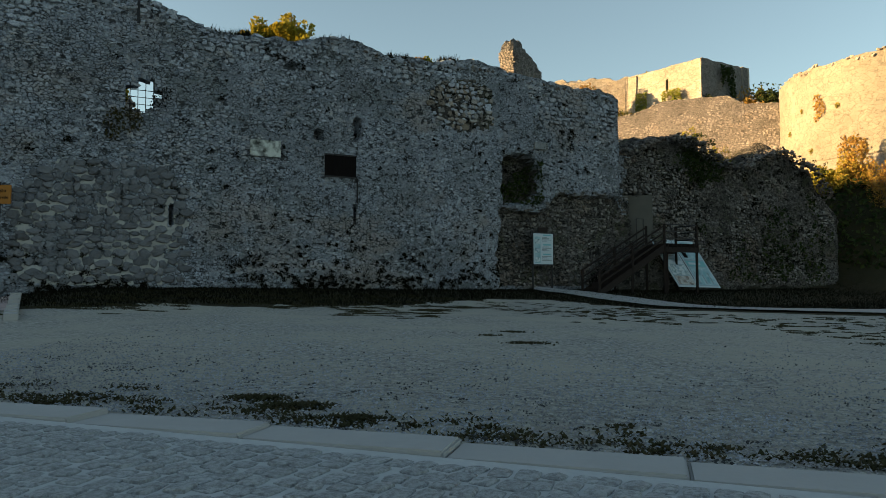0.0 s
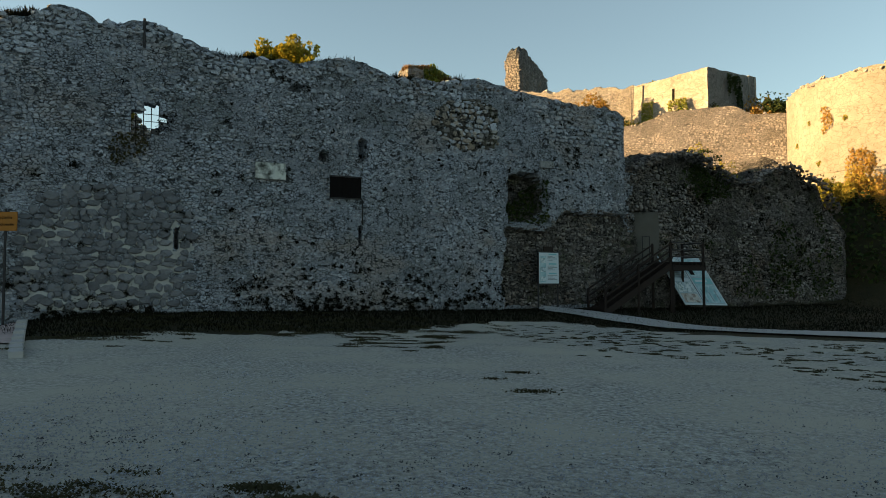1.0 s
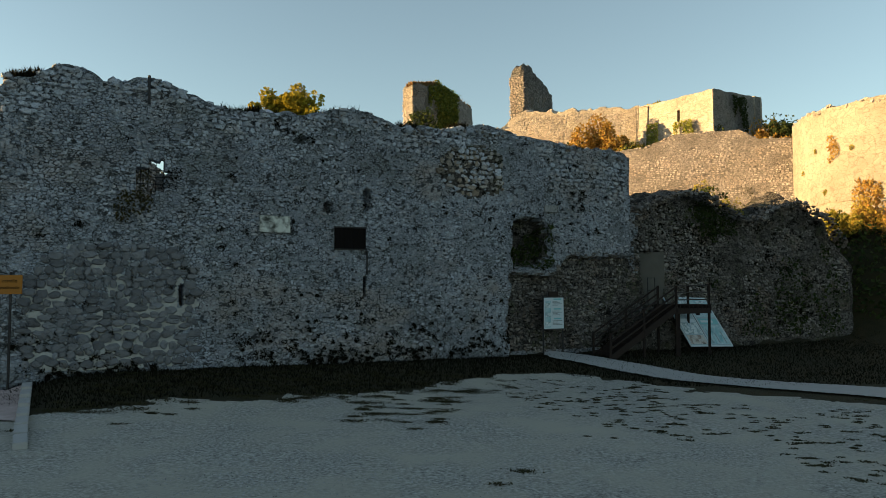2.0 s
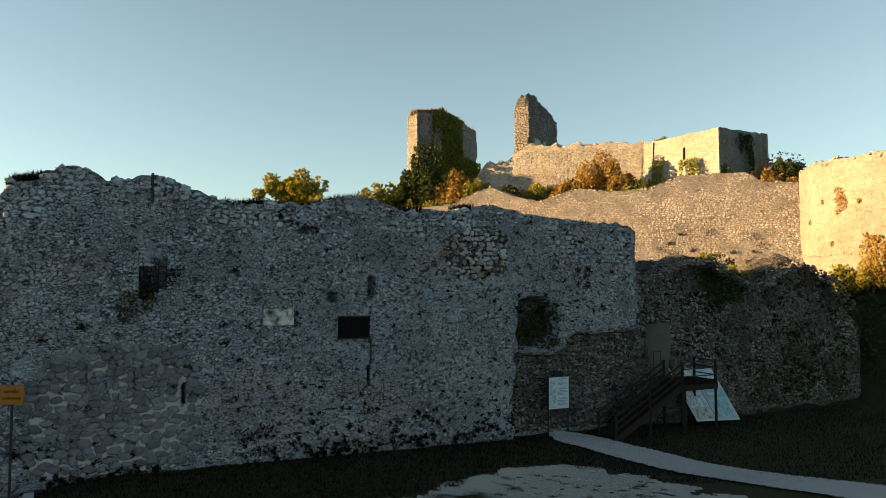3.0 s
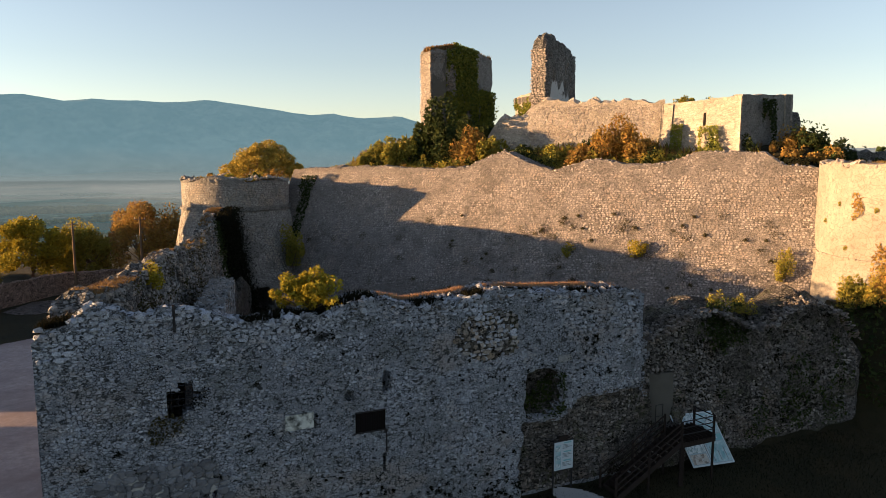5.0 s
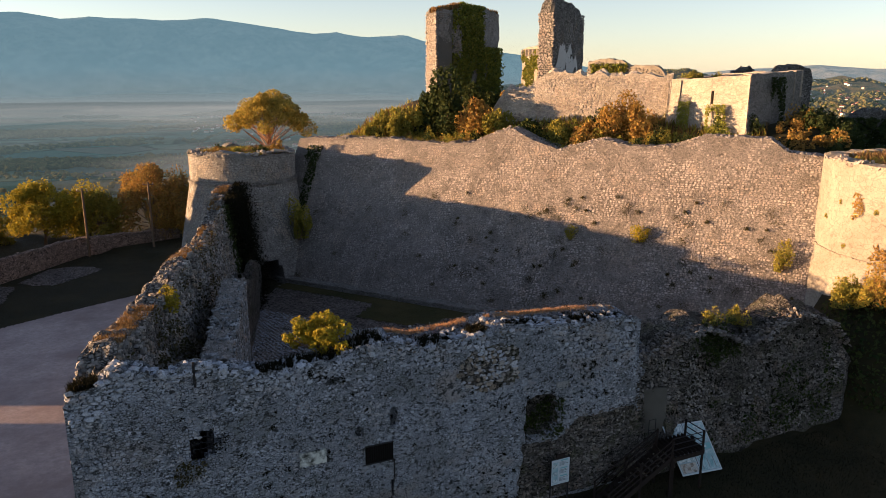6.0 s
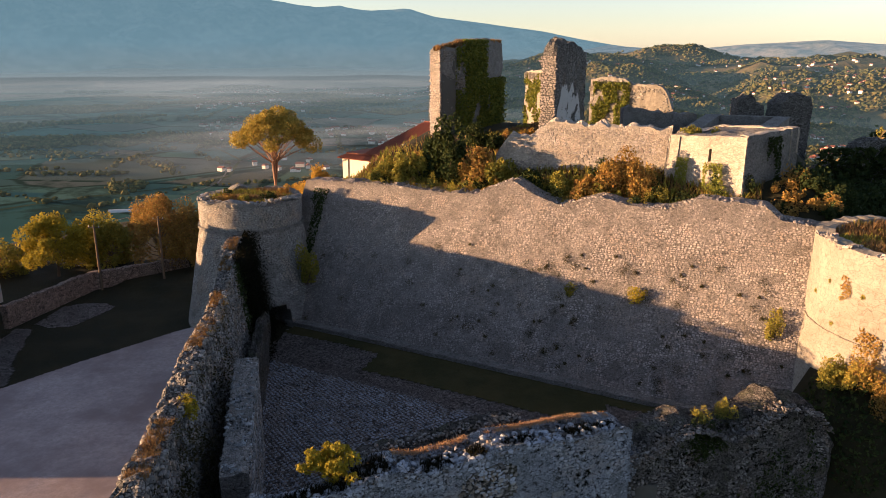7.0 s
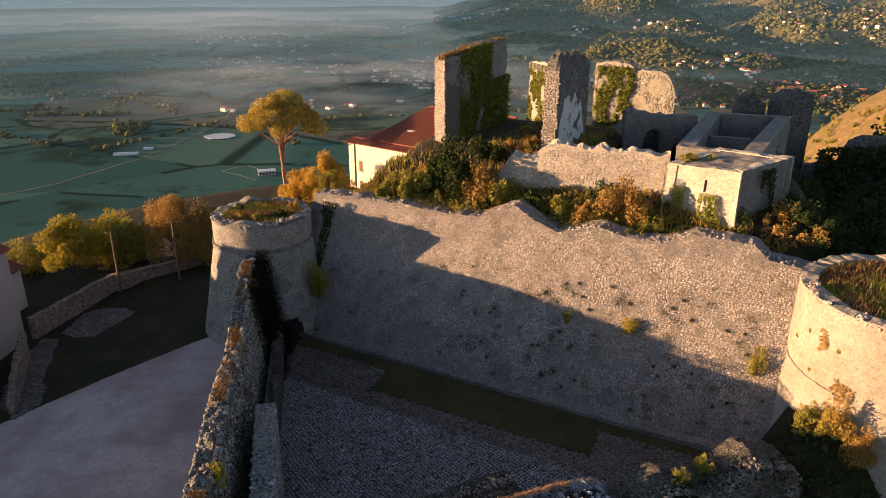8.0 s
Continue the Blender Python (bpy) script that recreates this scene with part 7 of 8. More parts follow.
def house(name, x0, y0, x1, y1, depth, base, eave, ridge, wall_mat, seed, label, windows=(), overhang=0.45, tiles=True):
    """A rendered house: four walls, a tiled gable roof along its front, windows set in reveals."""
    L = math.hypot(x1 - x0, y1 - y0)
    turn = math.degrees(math.atan2(y1 - y0, x1 - x0))
    t = thing(name, x0, y0, base, label, "house", "", turn)
    h = eave - base
    rz_ = ridge - base
    half = depth / 2
    bm = bmesh.new()
    v = [bm.verts.new(c) for c in ((0, 0, 0), (L, 0, 0), (L, depth, 0), (0, depth, 0), (0, 0, h), (L, 0, h), (L, depth, h), (0, depth, h), (0, half, rz_), (L, half, rz_))]
    for q in ((0, 1, 5, 4), (1, 2, 6, 9, 5), (2, 3, 7, 6), (3, 0, 4, 8, 7)):
        bm.faces.new([v[i] for i in q])
    part("wall", bm, wall_mat, t)
    slope = (rz_ - h) / half
    for side in (0, 1):
        bm = bmesh.new()
        yy = (-overhang, half) if side == 0 else (depth + overhang, half)
        zz = (h - overhang * slope, rz_)
        a = [bm.verts.new((x, y, z + dz)) for dz in (0.02, 0.16) for x, y, z in ((-0.3, yy[0], zz[0]), (L + 0.3, yy[0], zz[0]), (L + 0.3, yy[1], zz[1]), (-0.3, yy[1], zz[1]))]
        for q in ((3, 2, 1, 0), (4, 5, 6, 7), (0, 1, 5, 4), (1, 2, 6, 5), (2, 3, 7, 6), (3, 0, 4, 7)):
            bm.faces.new([a[i] for i in q])
        roof = part("roof", bm, M_ROOF, t, "red terracotta roof" if side == 0 else "")
        if tiles:
            rows_ = []
            n_ = int((L + 0.6) / 0.36)
            for i in range(n_):
                x = -0.3 + (i + 0.5) * (L + 0.6) / n_
                rows_.append(tube([(x, yy[0] - 0.02, zz[0] + 0.17), (x, yy[1], zz[1] + 0.17)], [0.10, 0.10], 6))
            vv, ff = join(rows_)
            add("tiling", vv, ff, M_ROOF, roof, "", "", "", "stuff")
    for wx, wz, ww, wh in windows:
        w = part("window", bm_box(wx - ww / 2 - 0.08, -0.05, wz - 0.08, wx + ww / 2 + 0.08, 0.02, wz + wh + 0.08, 0.01), M_CREAM, t)
        part("pane", bm_box(wx - ww / 2, -0.065, wz, wx + ww / 2, -0.052, wz + wh), M_GLASS, w)
        part("window_sill", bm_box(wx - ww / 2 - 0.15, -0.16, wz - 0.14, wx + ww / 2 + 0.15, 0.0, wz - 0.08, 0.01), M_MARBLE, w)
    return t


def manor(x0, y0, turn):
    """The cream house behind the scarp: a long front under a tiled eave, and a hipped roof set back on it."""
    t = thing("house", x0, y0, 1.0, "cream house with a red hipped tile roof behind the scarp", "house", "", turn)
    L, D, H = 21.0, 17.0, 9.3
    part("wall", bm_box(0, 0, 0, L, D, H), M_OCHRE, t)
    part("low_roof", bm_box(0.5, 0.55, H, L, D - 0.5, H + 0.75), M_ROOF, t)

    def slope(name, a, b, c, d, rows, parent, label=""):
        """A tiled slope: eave from a to b, top edge from d to c."""
        a, b, c, d = Vector(a), Vector(b), Vector(c), Vector(d)
        n = (b - a).cross(d - a).normalized()
        bm = bmesh.new()
        v = [bm.verts.new(p + n * k) for k in (-0.12, 0.0) for p in (a, b, c, d)]
        for q in ((3, 2, 1, 0), (4, 5, 6, 7), (0, 1, 5, 4), (1, 2, 6, 5), (2, 3, 7, 6), (3, 0, 4, 7)):
            bm.faces.new([v[i] for i in q])
        ob = part(name, bm, M_ROOF, parent, label)
        # rolls run up the slope, cut short where the hip crosses them
        along, up = (b - a).normalized(), None
        up = n.cross(along).normalized()
        s0, s1, h = (d - a).dot(along), (c - a).dot(along), (d - a).dot(up)
        run = (b - a).length
        rolls = []
        for i in range(rows):
            x = run * (i + 0.5) / rows
            top = 1.0
            if s0 > 0.01:
                top = min(top, x / s0)
            if run - s1 > 0.01:
                top = min(top, (run - x) / (run - s1))
            rolls.append(tube([a + along * x + n * 0.02, a + along * x + up * (h * top) + n * 0.02], [0.10, 0.10], 6))
        vv, ff = join(rolls)
        add("tiling", vv, ff, M_ROOF, ob, "", "", "", "stuff")
        return ob

    slope("eave_roof", (-0.6, -0.7, H - 0.15), (L, -0.7, H - 0.15), (L, 0.6, H + 0.5), (0.6, 0.6, H + 0.5), 58, t, "narrow lower strip of terracotta tiles")
    slope("eave_roof", (-0.7, D, H - 0.15), (-0.7, -0.6, H - 0.15), (0.6, 0.6, H + 0.5), (0.6, D, H + 0.5), 46, t)
    z0, z1 = H + 0.75, H + 6.2
    e0, e1, mid = (4.6, 0.45), (L + 9, D - 0.4), 8.3
    slope("roof", (e0[0], e0[1], z0), (e1[0], e0[1], z0), (e1[0], mid, z1), (e0[0] + 7.6, mid, z1), 62, t, "red terracotta roof")
    slope("roof", (e0[0], e1[1], z0), (e0[0], e0[1], z0), (e0[0] + 7.6, mid, z1), (e0[0] + 7.6, mid + 0.05, z1), 44, t)
    part("ridge", bm_beam((e0[0] + 7.5, mid, z1 + 0.05), (e1[0], mid, z1 + 0.05), 0.3, 0.22), M_ROOF, t)
    part("skylight", bm_beam((11.6, 3.0, z0 + 1.98), (12.8, 3.0, z0 + 1.98), 0.9, 0.14), M_WHITE_FRAME, t)
    for wx, wz, ww, wh in ((2.9, 4.0, 0.75, 1.9), (10.4, 3.9, 0.75, 1.9), (2.9, 0.6, 0.8, 1.6)):
        w = part("window", bm_box(wx - ww / 2 - 0.12, -0.05, wz - 0.12, wx + ww / 2 + 0.12, 0.02, wz + wh + 0.12, 0.01), M_CREAM, t)
        part("shutter", bm_box(wx - ww / 2, -0.075, wz, wx + ww / 2, -0.052, wz + wh), M_SHUTTER, w)
        part("window_sill", bm_box(wx - ww / 2 - 0.15, -0.16, wz - 0.2, wx + ww / 2 + 0.15, 0.0, wz - 0.12, 0.01), M_MARBLE, w)
    part("drainpipe", bm_beam((1.5, -0.1, 0), (1.5, -0.1, H - 0.1), 0.12, 0.12), M_IRON, t)
    return t


M_WHITE_FRAME = m_plain("white_window_frame", (0.6, 0.58, 0.55), 0.4, 0.0, 0.2)
manor(-24.3, 124.6, -33.05)
house("house", -54.7, 68.6, -54.7, 74.4, 6.5, -0.5, 5.6, 7.2, M_CREAM, 3, "small cream rendered house with an orange tile roof beyond the yard", [(2.6, 2.6, 0.8, 1.2)])
h2 = house("house", -49.7, 51.0, -49.7, 66.1, 11.0, -0.2, 11.2, 13.6, M_MAUVE, 2, "dull mauve rendered house with a red roof beside the yard", [(4, 5.5, 0.9, 1.5), (9, 5.5, 0.9, 1.5), (4, 2.2, 0.9, 1.5)])
ch_ = part("chimney", bm_box(11.2, 2.0, 11.0, 11.9, 2.7, 13.4, 0.02), M_CREAM, h2)
part("chimney_cap", bm_box(11.1, 1.9, 13.4, 12.0, 2.8, 13.5, 0.02), M_ROOF, ch_)
# an unseen row of town houses, added to keep the low sun off the forecourt; a gap leaves a sunlit strip
for i, (x, y0, y1, e, r) in enumerate(((-66, -34, -14.6, 8.4, 10.4), (-64, -15, 3.2, 9.6, 11.8), (-66, 2.8, 21.2, 9.0, 11.2), (-63, 20.8, 35.3, 8.8, 10.9), (-70, 37.9, 58, 8.4, 10.4), (-80, 59, 75, 10.0, 11.6), (-86, 73, 86, 2.2, 3.6))):
    house("house", x, y0, x, y1, 10.0, -3.0, e, r, M_CREAM if i % 2 else M_OCHRE, 10 + i, "unseen plain rendered town house with a tiled roof, added to cast shade", [(4, 5, 0.9, 1.5), (9, 5, 0.9, 1.5)], tiles=False)

# pale plaster left on the ruins
M_LIME = m_plain("grey_lime_plaster", (0.46, 0.46, 0.45), 0.95, 0.0, 0.5, 1.2)
ruin_piece("plaster", 8.75, 82.35, 12.75, 90.8, 14, ((0, 21.5), (0.1, 23.5), (0.25, 25.2), (0.4, 24.0), (0.55, 25.0), (0.7, 23.0), (0.8, 23.6), (1, 20)), 0.4, M_LIME, 91, "", 0.5, 0.03, 0.25, parent=tb)
ruin_piece("plaster", -4.55, 87.05, -3.0, 88.42, 17, ((0, 26.0), (0.5, 25.0), (1, 27.5)), 0.4, M_FILL, 92, "", 0.5, 0.03, 0.25, parent=ta)
g = np.random.default_rng(601)
for nm, A, B, z0_, z1_, mat in (("ruined_tower", (-4.85, 86.9), (-1.9, 89.5), 18, 28.4, M_STONE_DARK), ("ruined_tower.001", (8.35, 81.7), (13.1, 91.7), 18, 28.4, M_STONE_DARK)):
    L, ln = straight(*A, *B)
    cu, cz_, cw, ch = courses(0.1, L - 0.1, z0_, z1_, 0.27, int(A[1]), 0.62, 0.2)
    ok = fbm(cu * 0.6, cz_ * 0.5, 0, 3, 6) > -0.45
    stones("bedded_stones", ln, FLAT, cu[ok], cz_[ok], cw[ok], ch[ok], mat, 0.06, 6, 602, bpy.data.objects[nm])
# sun-facing ends take pale stones, so part of their light is in the colour
for nm, A, B, hi in (("ruined_tower", (-4.85 - 1.26, 86.9 + 1.42), (-4.85, 86.9), 28.2), ("ruined_tower.001", (8.3 - 1.44, 81.6 + 0.69), (8.3, 81.6), 28.0)):
    L, ln = straight(*A, *B)
    cu, cz_, cw, ch = courses(0.05, L - 0.05, 18, hi, 0.3, int(A[1]) + 520, 0.62, 0.2)
    stones("bedded_stones", ln, FLAT, cu, cz_, cw, ch, M_STONE_PALE, 0.06, 6, 604, bpy.data.objects[nm])

for nm, A, B, z0_, z1_, mat, lim, size in (("terrace_wall", (1.8, 74.8), (18.6, 70.0), 15.0, 21.2, M_STONE_PALE, -0.6, 0.4), ("ruined_hall", (19.6, 129.5), (32.2, 122.4), 12, 24.6, M_STONE_MID, 0.12, 0.5)):
    L, ln = straight(*A, *B)
    cu, cz_, cw, ch = courses(0.1, L - 0.1, z0_, z1_, size, int(A[1]), 0.6, 0.12)
    topz = np.interp(cu / L, [0, 0.08, 0.2, 0.34, 0.5, 1], [18.0, 19.7, 20.0, 21.4, 21.3, 21.1]) if nm == "terrace_wall" else np.interp(cu / L, [0, 0.2, 0.42, 0.5, 0.6, 0.85, 0.93, 1], [23.6, 24.1, 23.8, 22.8, 23.0, 22.6, 21.4, 19.3])
    ok = (cz_ < topz - 0.25) & ((fbm(cu * 0.35, cz_ * 0.5, 0, 3, 16) > lim) | (cz_ > topz - 0.9))
    stones("bedded_stones", ln, FLAT, cu[ok], cz_[ok], cw[ok], ch[ok], mat, 0.022 if nm == "terrace_wall" else 0.1, 6, 606, bpy.data.objects[nm])

# ======== the valley ========
def scatter_trees(name, x, y, size, mat, seed, label, sink=0.25):
    boulders(name, np.stack([x, y, ground_z(x, y) + size * (0.5 - sink)], -1), size, mat, seed)
    tagged(bpy.data.objects[name], label, "woods", "", "stuff")


def m_wood(name, a, b, c):
    n = Nodes(name, 1.0)
    n.b.inputs["Specular IOR Level"].default_value = 0.0
    col = n.ramp(n.island(), (0.0, a), (0.5, b), (1.0, c))
    n.bump(n.noise(0.9, 4.0, 0.8), 1.0, 1.5)
    return n.done(n.mix(n.noise(0.6, 5.0, 0.8), col, tuple(v * 0.4 for v in a)))


M_WOODS = m_wood("valley_trees", (0.085, 0.10, 0.042), (0.17, 0.165, 0.062), (0.28, 0.215, 0.085))
g = np.random.default_rng(611)
k = 130000
r = 620 + 2500 * g.uniform(0, 1, k) ** 0.9
a = np.radians(g.uniform(-42, 46, k))
x, y = r * np.sin(a), r * np.cos(a)
lim = np.where((np.degrees(a) > -4) & (r > 980), -0.45, np.where(r > 1250, 0.10, 0.62))
ok = fbm(x / 190, y / 190, 0, 4, 15) > lim
x, y = x[ok][:56000], y[ok][:56000]
scatter_trees("valley_woods", x, y, g.uniform(4.5, 10, len(x)) * (0.8 + np.hypot(x, y) / 5000), M_WOODS, 612, "scattered woods and orchards over the valley")
# hedges and field tree lines
px, py = [], []
for k in range(34):
    x0, y0 = g.uniform(-900, 150), g.uniform(760, 1900)
    an = g.choice([0.25, 1.75, 0.4]) + g.normal(0, 0.1)
    n_ = int(g.uniform(15, 60))
    tt = np.arange(n_) * 7.0
    px.append(x0 + np.cos(an) * tt + g.normal(0, 2, n_))
    py.append(y0 + np.sin(an) * tt + g.normal(0, 2, n_))
for (ax, ay), (bx_, by_), n_, wide in (((-545, 828), (-440, 836), 60, 5), ((-486, 973), (-375, 856), 70, 10), ((-429, 1042), (-332, 914), 26, 3), ((-516, 720), (-413, 660), 22, 4), ((-430, 684), (-430, 684), 3, 3),
                                      ((-401, 686), (-401, 686), 4, 4), ((-242, 953), (-148, 898), 14, 3), ((-785, 1125), (-659, 1070), 160, 30), ((-700, 1000), (-560, 985), 120, 22), ((-382, 627), (-301, 799), 26, 2)):
    tt = g.uniform(0, 1, n_)
    px.append(ax + (bx_ - ax) * tt + g.normal(0, wide, n_))
    py.append(ay + (by_ - ay) * tt + g.normal(0, wide, n_))
px, py = np.concatenate(px), np.concatenate(py)
scatter_trees("hedge_trees", px, py, g.uniform(4, 9, len(px)), M_WOODS, 613, "dark hedgerow trees between the fields")


def leafy_wood(name, xs, ys, h, n, leaf, mat, seed, label):
    g = np.random.default_rng(seed)
    pts = []
    for x, y in zip(xs, ys):
        p, _ = lumps(g, 9, n, h * 0.42, h * 0.42, h * g.uniform(0.8, 1.2), 0.4)
        pts.append(p + np.array([x, y, float(ground_z(x, y)) + h * 0.05]))
    v, f = leaves(np.concatenate(pts), leaf, seed)
    add(name, v, f, mat, None, label, "woods", "", "stuff")


k = 300
a, r = np.radians(g.uniform(27, 62, k)), g.uniform(112, 280, k)
leafy_wood("ravine_edge", g.uniform(33, 60, 150), g.uniform(58, 100, 150), 2.6, 210, 0.34, M_DARK, 620, "dark brambles and trees on the ravine's edge")
leafy_wood("ravine_wood", r * np.sin(a) + 4, r * np.cos(a), 7.5, 120, 0.85, M_DARK, 621, "dark wood in the ravine beyond the square tower")
k = 520
a, r = np.radians(g.uniform(22, 42, k)), g.uniform(220, 430, k)
leafy_wood("hillside_scrub", r * np.sin(a), r * np.cos(a), 2.6, 70, 0.5, M_OLIVE, 623, "scattered scrub on the sunlit hillside")

ow = ruin_piece("overgrown_wall", 46.5, 99.5, 70.0, 105.0, -14, ((0, 12.6), (0.12, 13.4), (0.2, 13.0), (0.27, 16.2), (0.34, 16.9), (0.6, 16.2), (1, 15.0)), 2.2, M_GREYRUBBLE, 95, "ruined wall smothered in dark ivy", 0.4, 0.15, 0.4)
OW_L, OW_LINE = straight(46.5, 99.5, 70.0, 105.0)
ivy("ivy", OW_LINE, FLAT, 0.0, OW_L, -8.0, 15.8, 15000, 0.42, M_DARK, 625, "thick dark ivy over the wall beyond the ravine", 0.7, -0.75)
k = 260
xx, yy = g.uniform(36, 62, k), g.uniform(64, 98, k)
leafy_wood("ravine_thicket", xx, yy, 4.2, 140, 0.38, M_DARK, 626, "dark thicket filling the ravine")

# unseen wall added behind the arch so that its opening stays dark
ruin_piece("vault_wall", 20.3, 98.6, 26.5, 99.6, 10, 18.8, 0.8, M_GREYRUBBLE, 96, "added wall that darkens the opening of the round arch", 0.2, 0.06, 0.3)
shrub("bush", 25.6, 93.0, float(ground_z(25.6, 93.0)), 2.0, 1.3, 3.2, 1800, 0.2, M_DARK, 97, "dark green bush beside the arched doorway")
shrub("bush", 19.6, 92.6, float(ground_z(19.6, 92.6)), 1.4, 1.1, 2.2, 1200, 0.2, M_OLIVE, 98, "olive bush beside the arched doorway")

# farmhouses, sheds and ponds
pieces, roofs = [], []
k = 2200
r = 900 + 1900 * g.uniform(0, 1, k)
a = np.radians(g.uniform(-22, 42, k))
x, y = r * np.sin(a), r * np.cos(a)
ok = (fbm(x / 260, y / 260, 0, 3, 31) > 0.0)
for X_, Y_ in zip(x[ok], y[ok]):
    w, d, h = g.uniform(5, 11), g.uniform(5, 8), g.uniform(2.5, 5)
    z = float(ground_z(X_, Y_)) - 1
    m = pose(X_, Y_, z, 0, 0, g.uniform(0, 180))
    bm = bm_box(-w / 2, -d / 2, 0, w / 2, d / 2, h + 1)
    bm.transform(m)
    pieces.append(([tuple(v.co) for v in bm.verts], [tuple(v.index for v in f.verts) for f in bm.faces]))
    bm.free()
    c = [(-w / 2 - 0.6, -d / 2 - 0.6, h + 1), (w / 2 + 0.6, -d / 2 - 0.6, h + 1), (w / 2 + 0.6, d / 2 + 0.6, h + 1), (-w / 2 - 0.6, d / 2 + 0.6, h + 1), (-w / 2, 0, h + 3.4), (w / 2, 0, h + 3.4)]
    roofs.append(([tuple(m @ Vector(q)) for q in c], [(0, 1, 5, 4), (2, 3, 4, 5), (1, 2, 5), (3, 0, 4), (3, 2, 1, 0)]))
v, f = join(pieces)
add("farmhouses", v, f, m_plain("whitewashed_walls", (0.78, 0.73, 0.66), 0.9, 0.0, 0.2, 0.1), None, "pale farmhouses scattered over the valley", "houses", "", "stuff")
v, f = join(roofs)
add("farmhouse_roofs", v, f, M_ROOF, None, "red roofs of the valley's farmhouses", "roofs", "", "stuff")
M_WHITE = m_plain("white_plastic_sheeting", (0.50, 0.53, 0.55), 0.5, 0.0, 0.3, 0.2)
pond = thing("pond", -277, 723, float(ground_z(-277, 723)) + 0.6, "shallow pale pond with a whitish rim in the fields", "pond", "", 12)
for nm, sc, zz, mt in (("rim", 1.0, 0.0, M_YARD), ("surface", 0.93, 0.25, M_WHITE)):
    ring = [(math.cos(2 * math.pi * i / 28) * 17 * sc * (1 + 0.08 * math.sin(5 * i)), math.sin(2 * math.pi * i / 28) * 15 * sc * (1 + 0.1 * math.sin(3 * i)), zz) for i in range(28)]
    add(nm, ring + [(x, y, z - 0.6) for x, y, z in ring], [tuple(range(28))] + [(i, i + 28, (i + 1) % 28 + 28, (i + 1) % 28) for i in range(28)], mt, pond)
for gx_, gy_, w, d in ((-337, 637, 22, 8), (-325, 659, 9, 5)):
    t = thing("greenhouse", gx_, gy_, float(ground_z(gx_, gy_)), "white plastic greenhouse in the valley fields", "greenhouse", "greenhouses", 15)
    bm = bmesh.new()
    n_ = 10
    ring = [[bm.verts.new((sx * w / 2, math.cos(math.pi * i / n_) * d / 2, math.sin(math.pi * i / n_) * 2.2)) for i in range(n_ + 1)] for sx in (-1, 1)]
    for i in range(n_):
        bm.faces.new((ring[0][i], ring[1][i], ring[1][i + 1], ring[0][i + 1]))
    bm.faces.new(ring[0])
    bm.faces.new(ring[1][::-1])
    part("sheeting", bm, M_WHITE, t)


def lane(name, pts, width, mat, label):
    """A narrow strip over the ground along a bent line."""
    v, f = [], []
    dense = []
    for (ax, ay), (bx_, by_) in zip(pts, pts[1:]):
        n_ = max(2, int(math.hypot(bx_ - ax, by_ - ay) / 25))
        dense += [(ax + (bx_ - ax) * i / n_, ay + (by_ - ay) * i / n_) for i in range(n_)]
    dense.append(pts[-1])
    for i, (x, y) in enumerate(dense):
        a, b = dense[max(i - 1, 0)], dense[min(i + 1, len(dense) - 1)]
        L = math.hypot(b[0] - a[0], b[1] - a[1])
        nx, ny = -(b[1] - a[1]) / L * width / 2, (b[0] - a[0]) / L * width / 2
        for s in (-1, 1):
            v.append((x + nx * s, y + ny * s, float(ground_z(x + nx * s, y + ny * s)) + 0.9))
    for i in range(len(dense) - 1):
        f.append((2 * i, 2 * i + 2, 2 * i + 3, 2 * i + 1))
    add(name, v, f, mat, None, label, "lane", "", "structure")


lane("lane", [(-390, 455), (-367, 497), (-343, 533), (-314, 620), (-297, 782), (-312, 853), (-334, 905), (-300, 1050), (-180, 1230)], 1.8, M_YARD, "pale country lane through the fields")
lane("stream", [(-470, 620), (-400, 700), (-330, 760), (-300, 830), (-330, 960), (-420, 1100)], 4, M_DARK, "dark overgrown stream between the fields")

# ======== glowing haze sheets over the far valley ===
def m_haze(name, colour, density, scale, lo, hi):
    """Far air and mist over the valley, put in as a see-through sheet that glows by itself."""
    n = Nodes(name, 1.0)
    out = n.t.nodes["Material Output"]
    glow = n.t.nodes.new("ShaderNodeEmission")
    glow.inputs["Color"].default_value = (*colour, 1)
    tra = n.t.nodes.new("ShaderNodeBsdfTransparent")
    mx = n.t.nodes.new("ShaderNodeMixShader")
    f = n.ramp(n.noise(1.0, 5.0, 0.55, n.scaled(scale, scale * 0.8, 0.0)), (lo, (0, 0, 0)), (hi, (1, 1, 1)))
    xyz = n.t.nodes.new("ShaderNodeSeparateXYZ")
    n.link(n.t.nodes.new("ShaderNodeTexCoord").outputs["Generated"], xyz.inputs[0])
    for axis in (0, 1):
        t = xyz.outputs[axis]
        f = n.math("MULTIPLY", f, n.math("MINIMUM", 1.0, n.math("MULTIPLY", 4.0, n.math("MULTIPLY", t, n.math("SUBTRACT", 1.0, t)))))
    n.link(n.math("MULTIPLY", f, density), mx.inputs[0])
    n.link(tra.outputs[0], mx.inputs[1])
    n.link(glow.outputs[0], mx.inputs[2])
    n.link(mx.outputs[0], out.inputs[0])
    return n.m


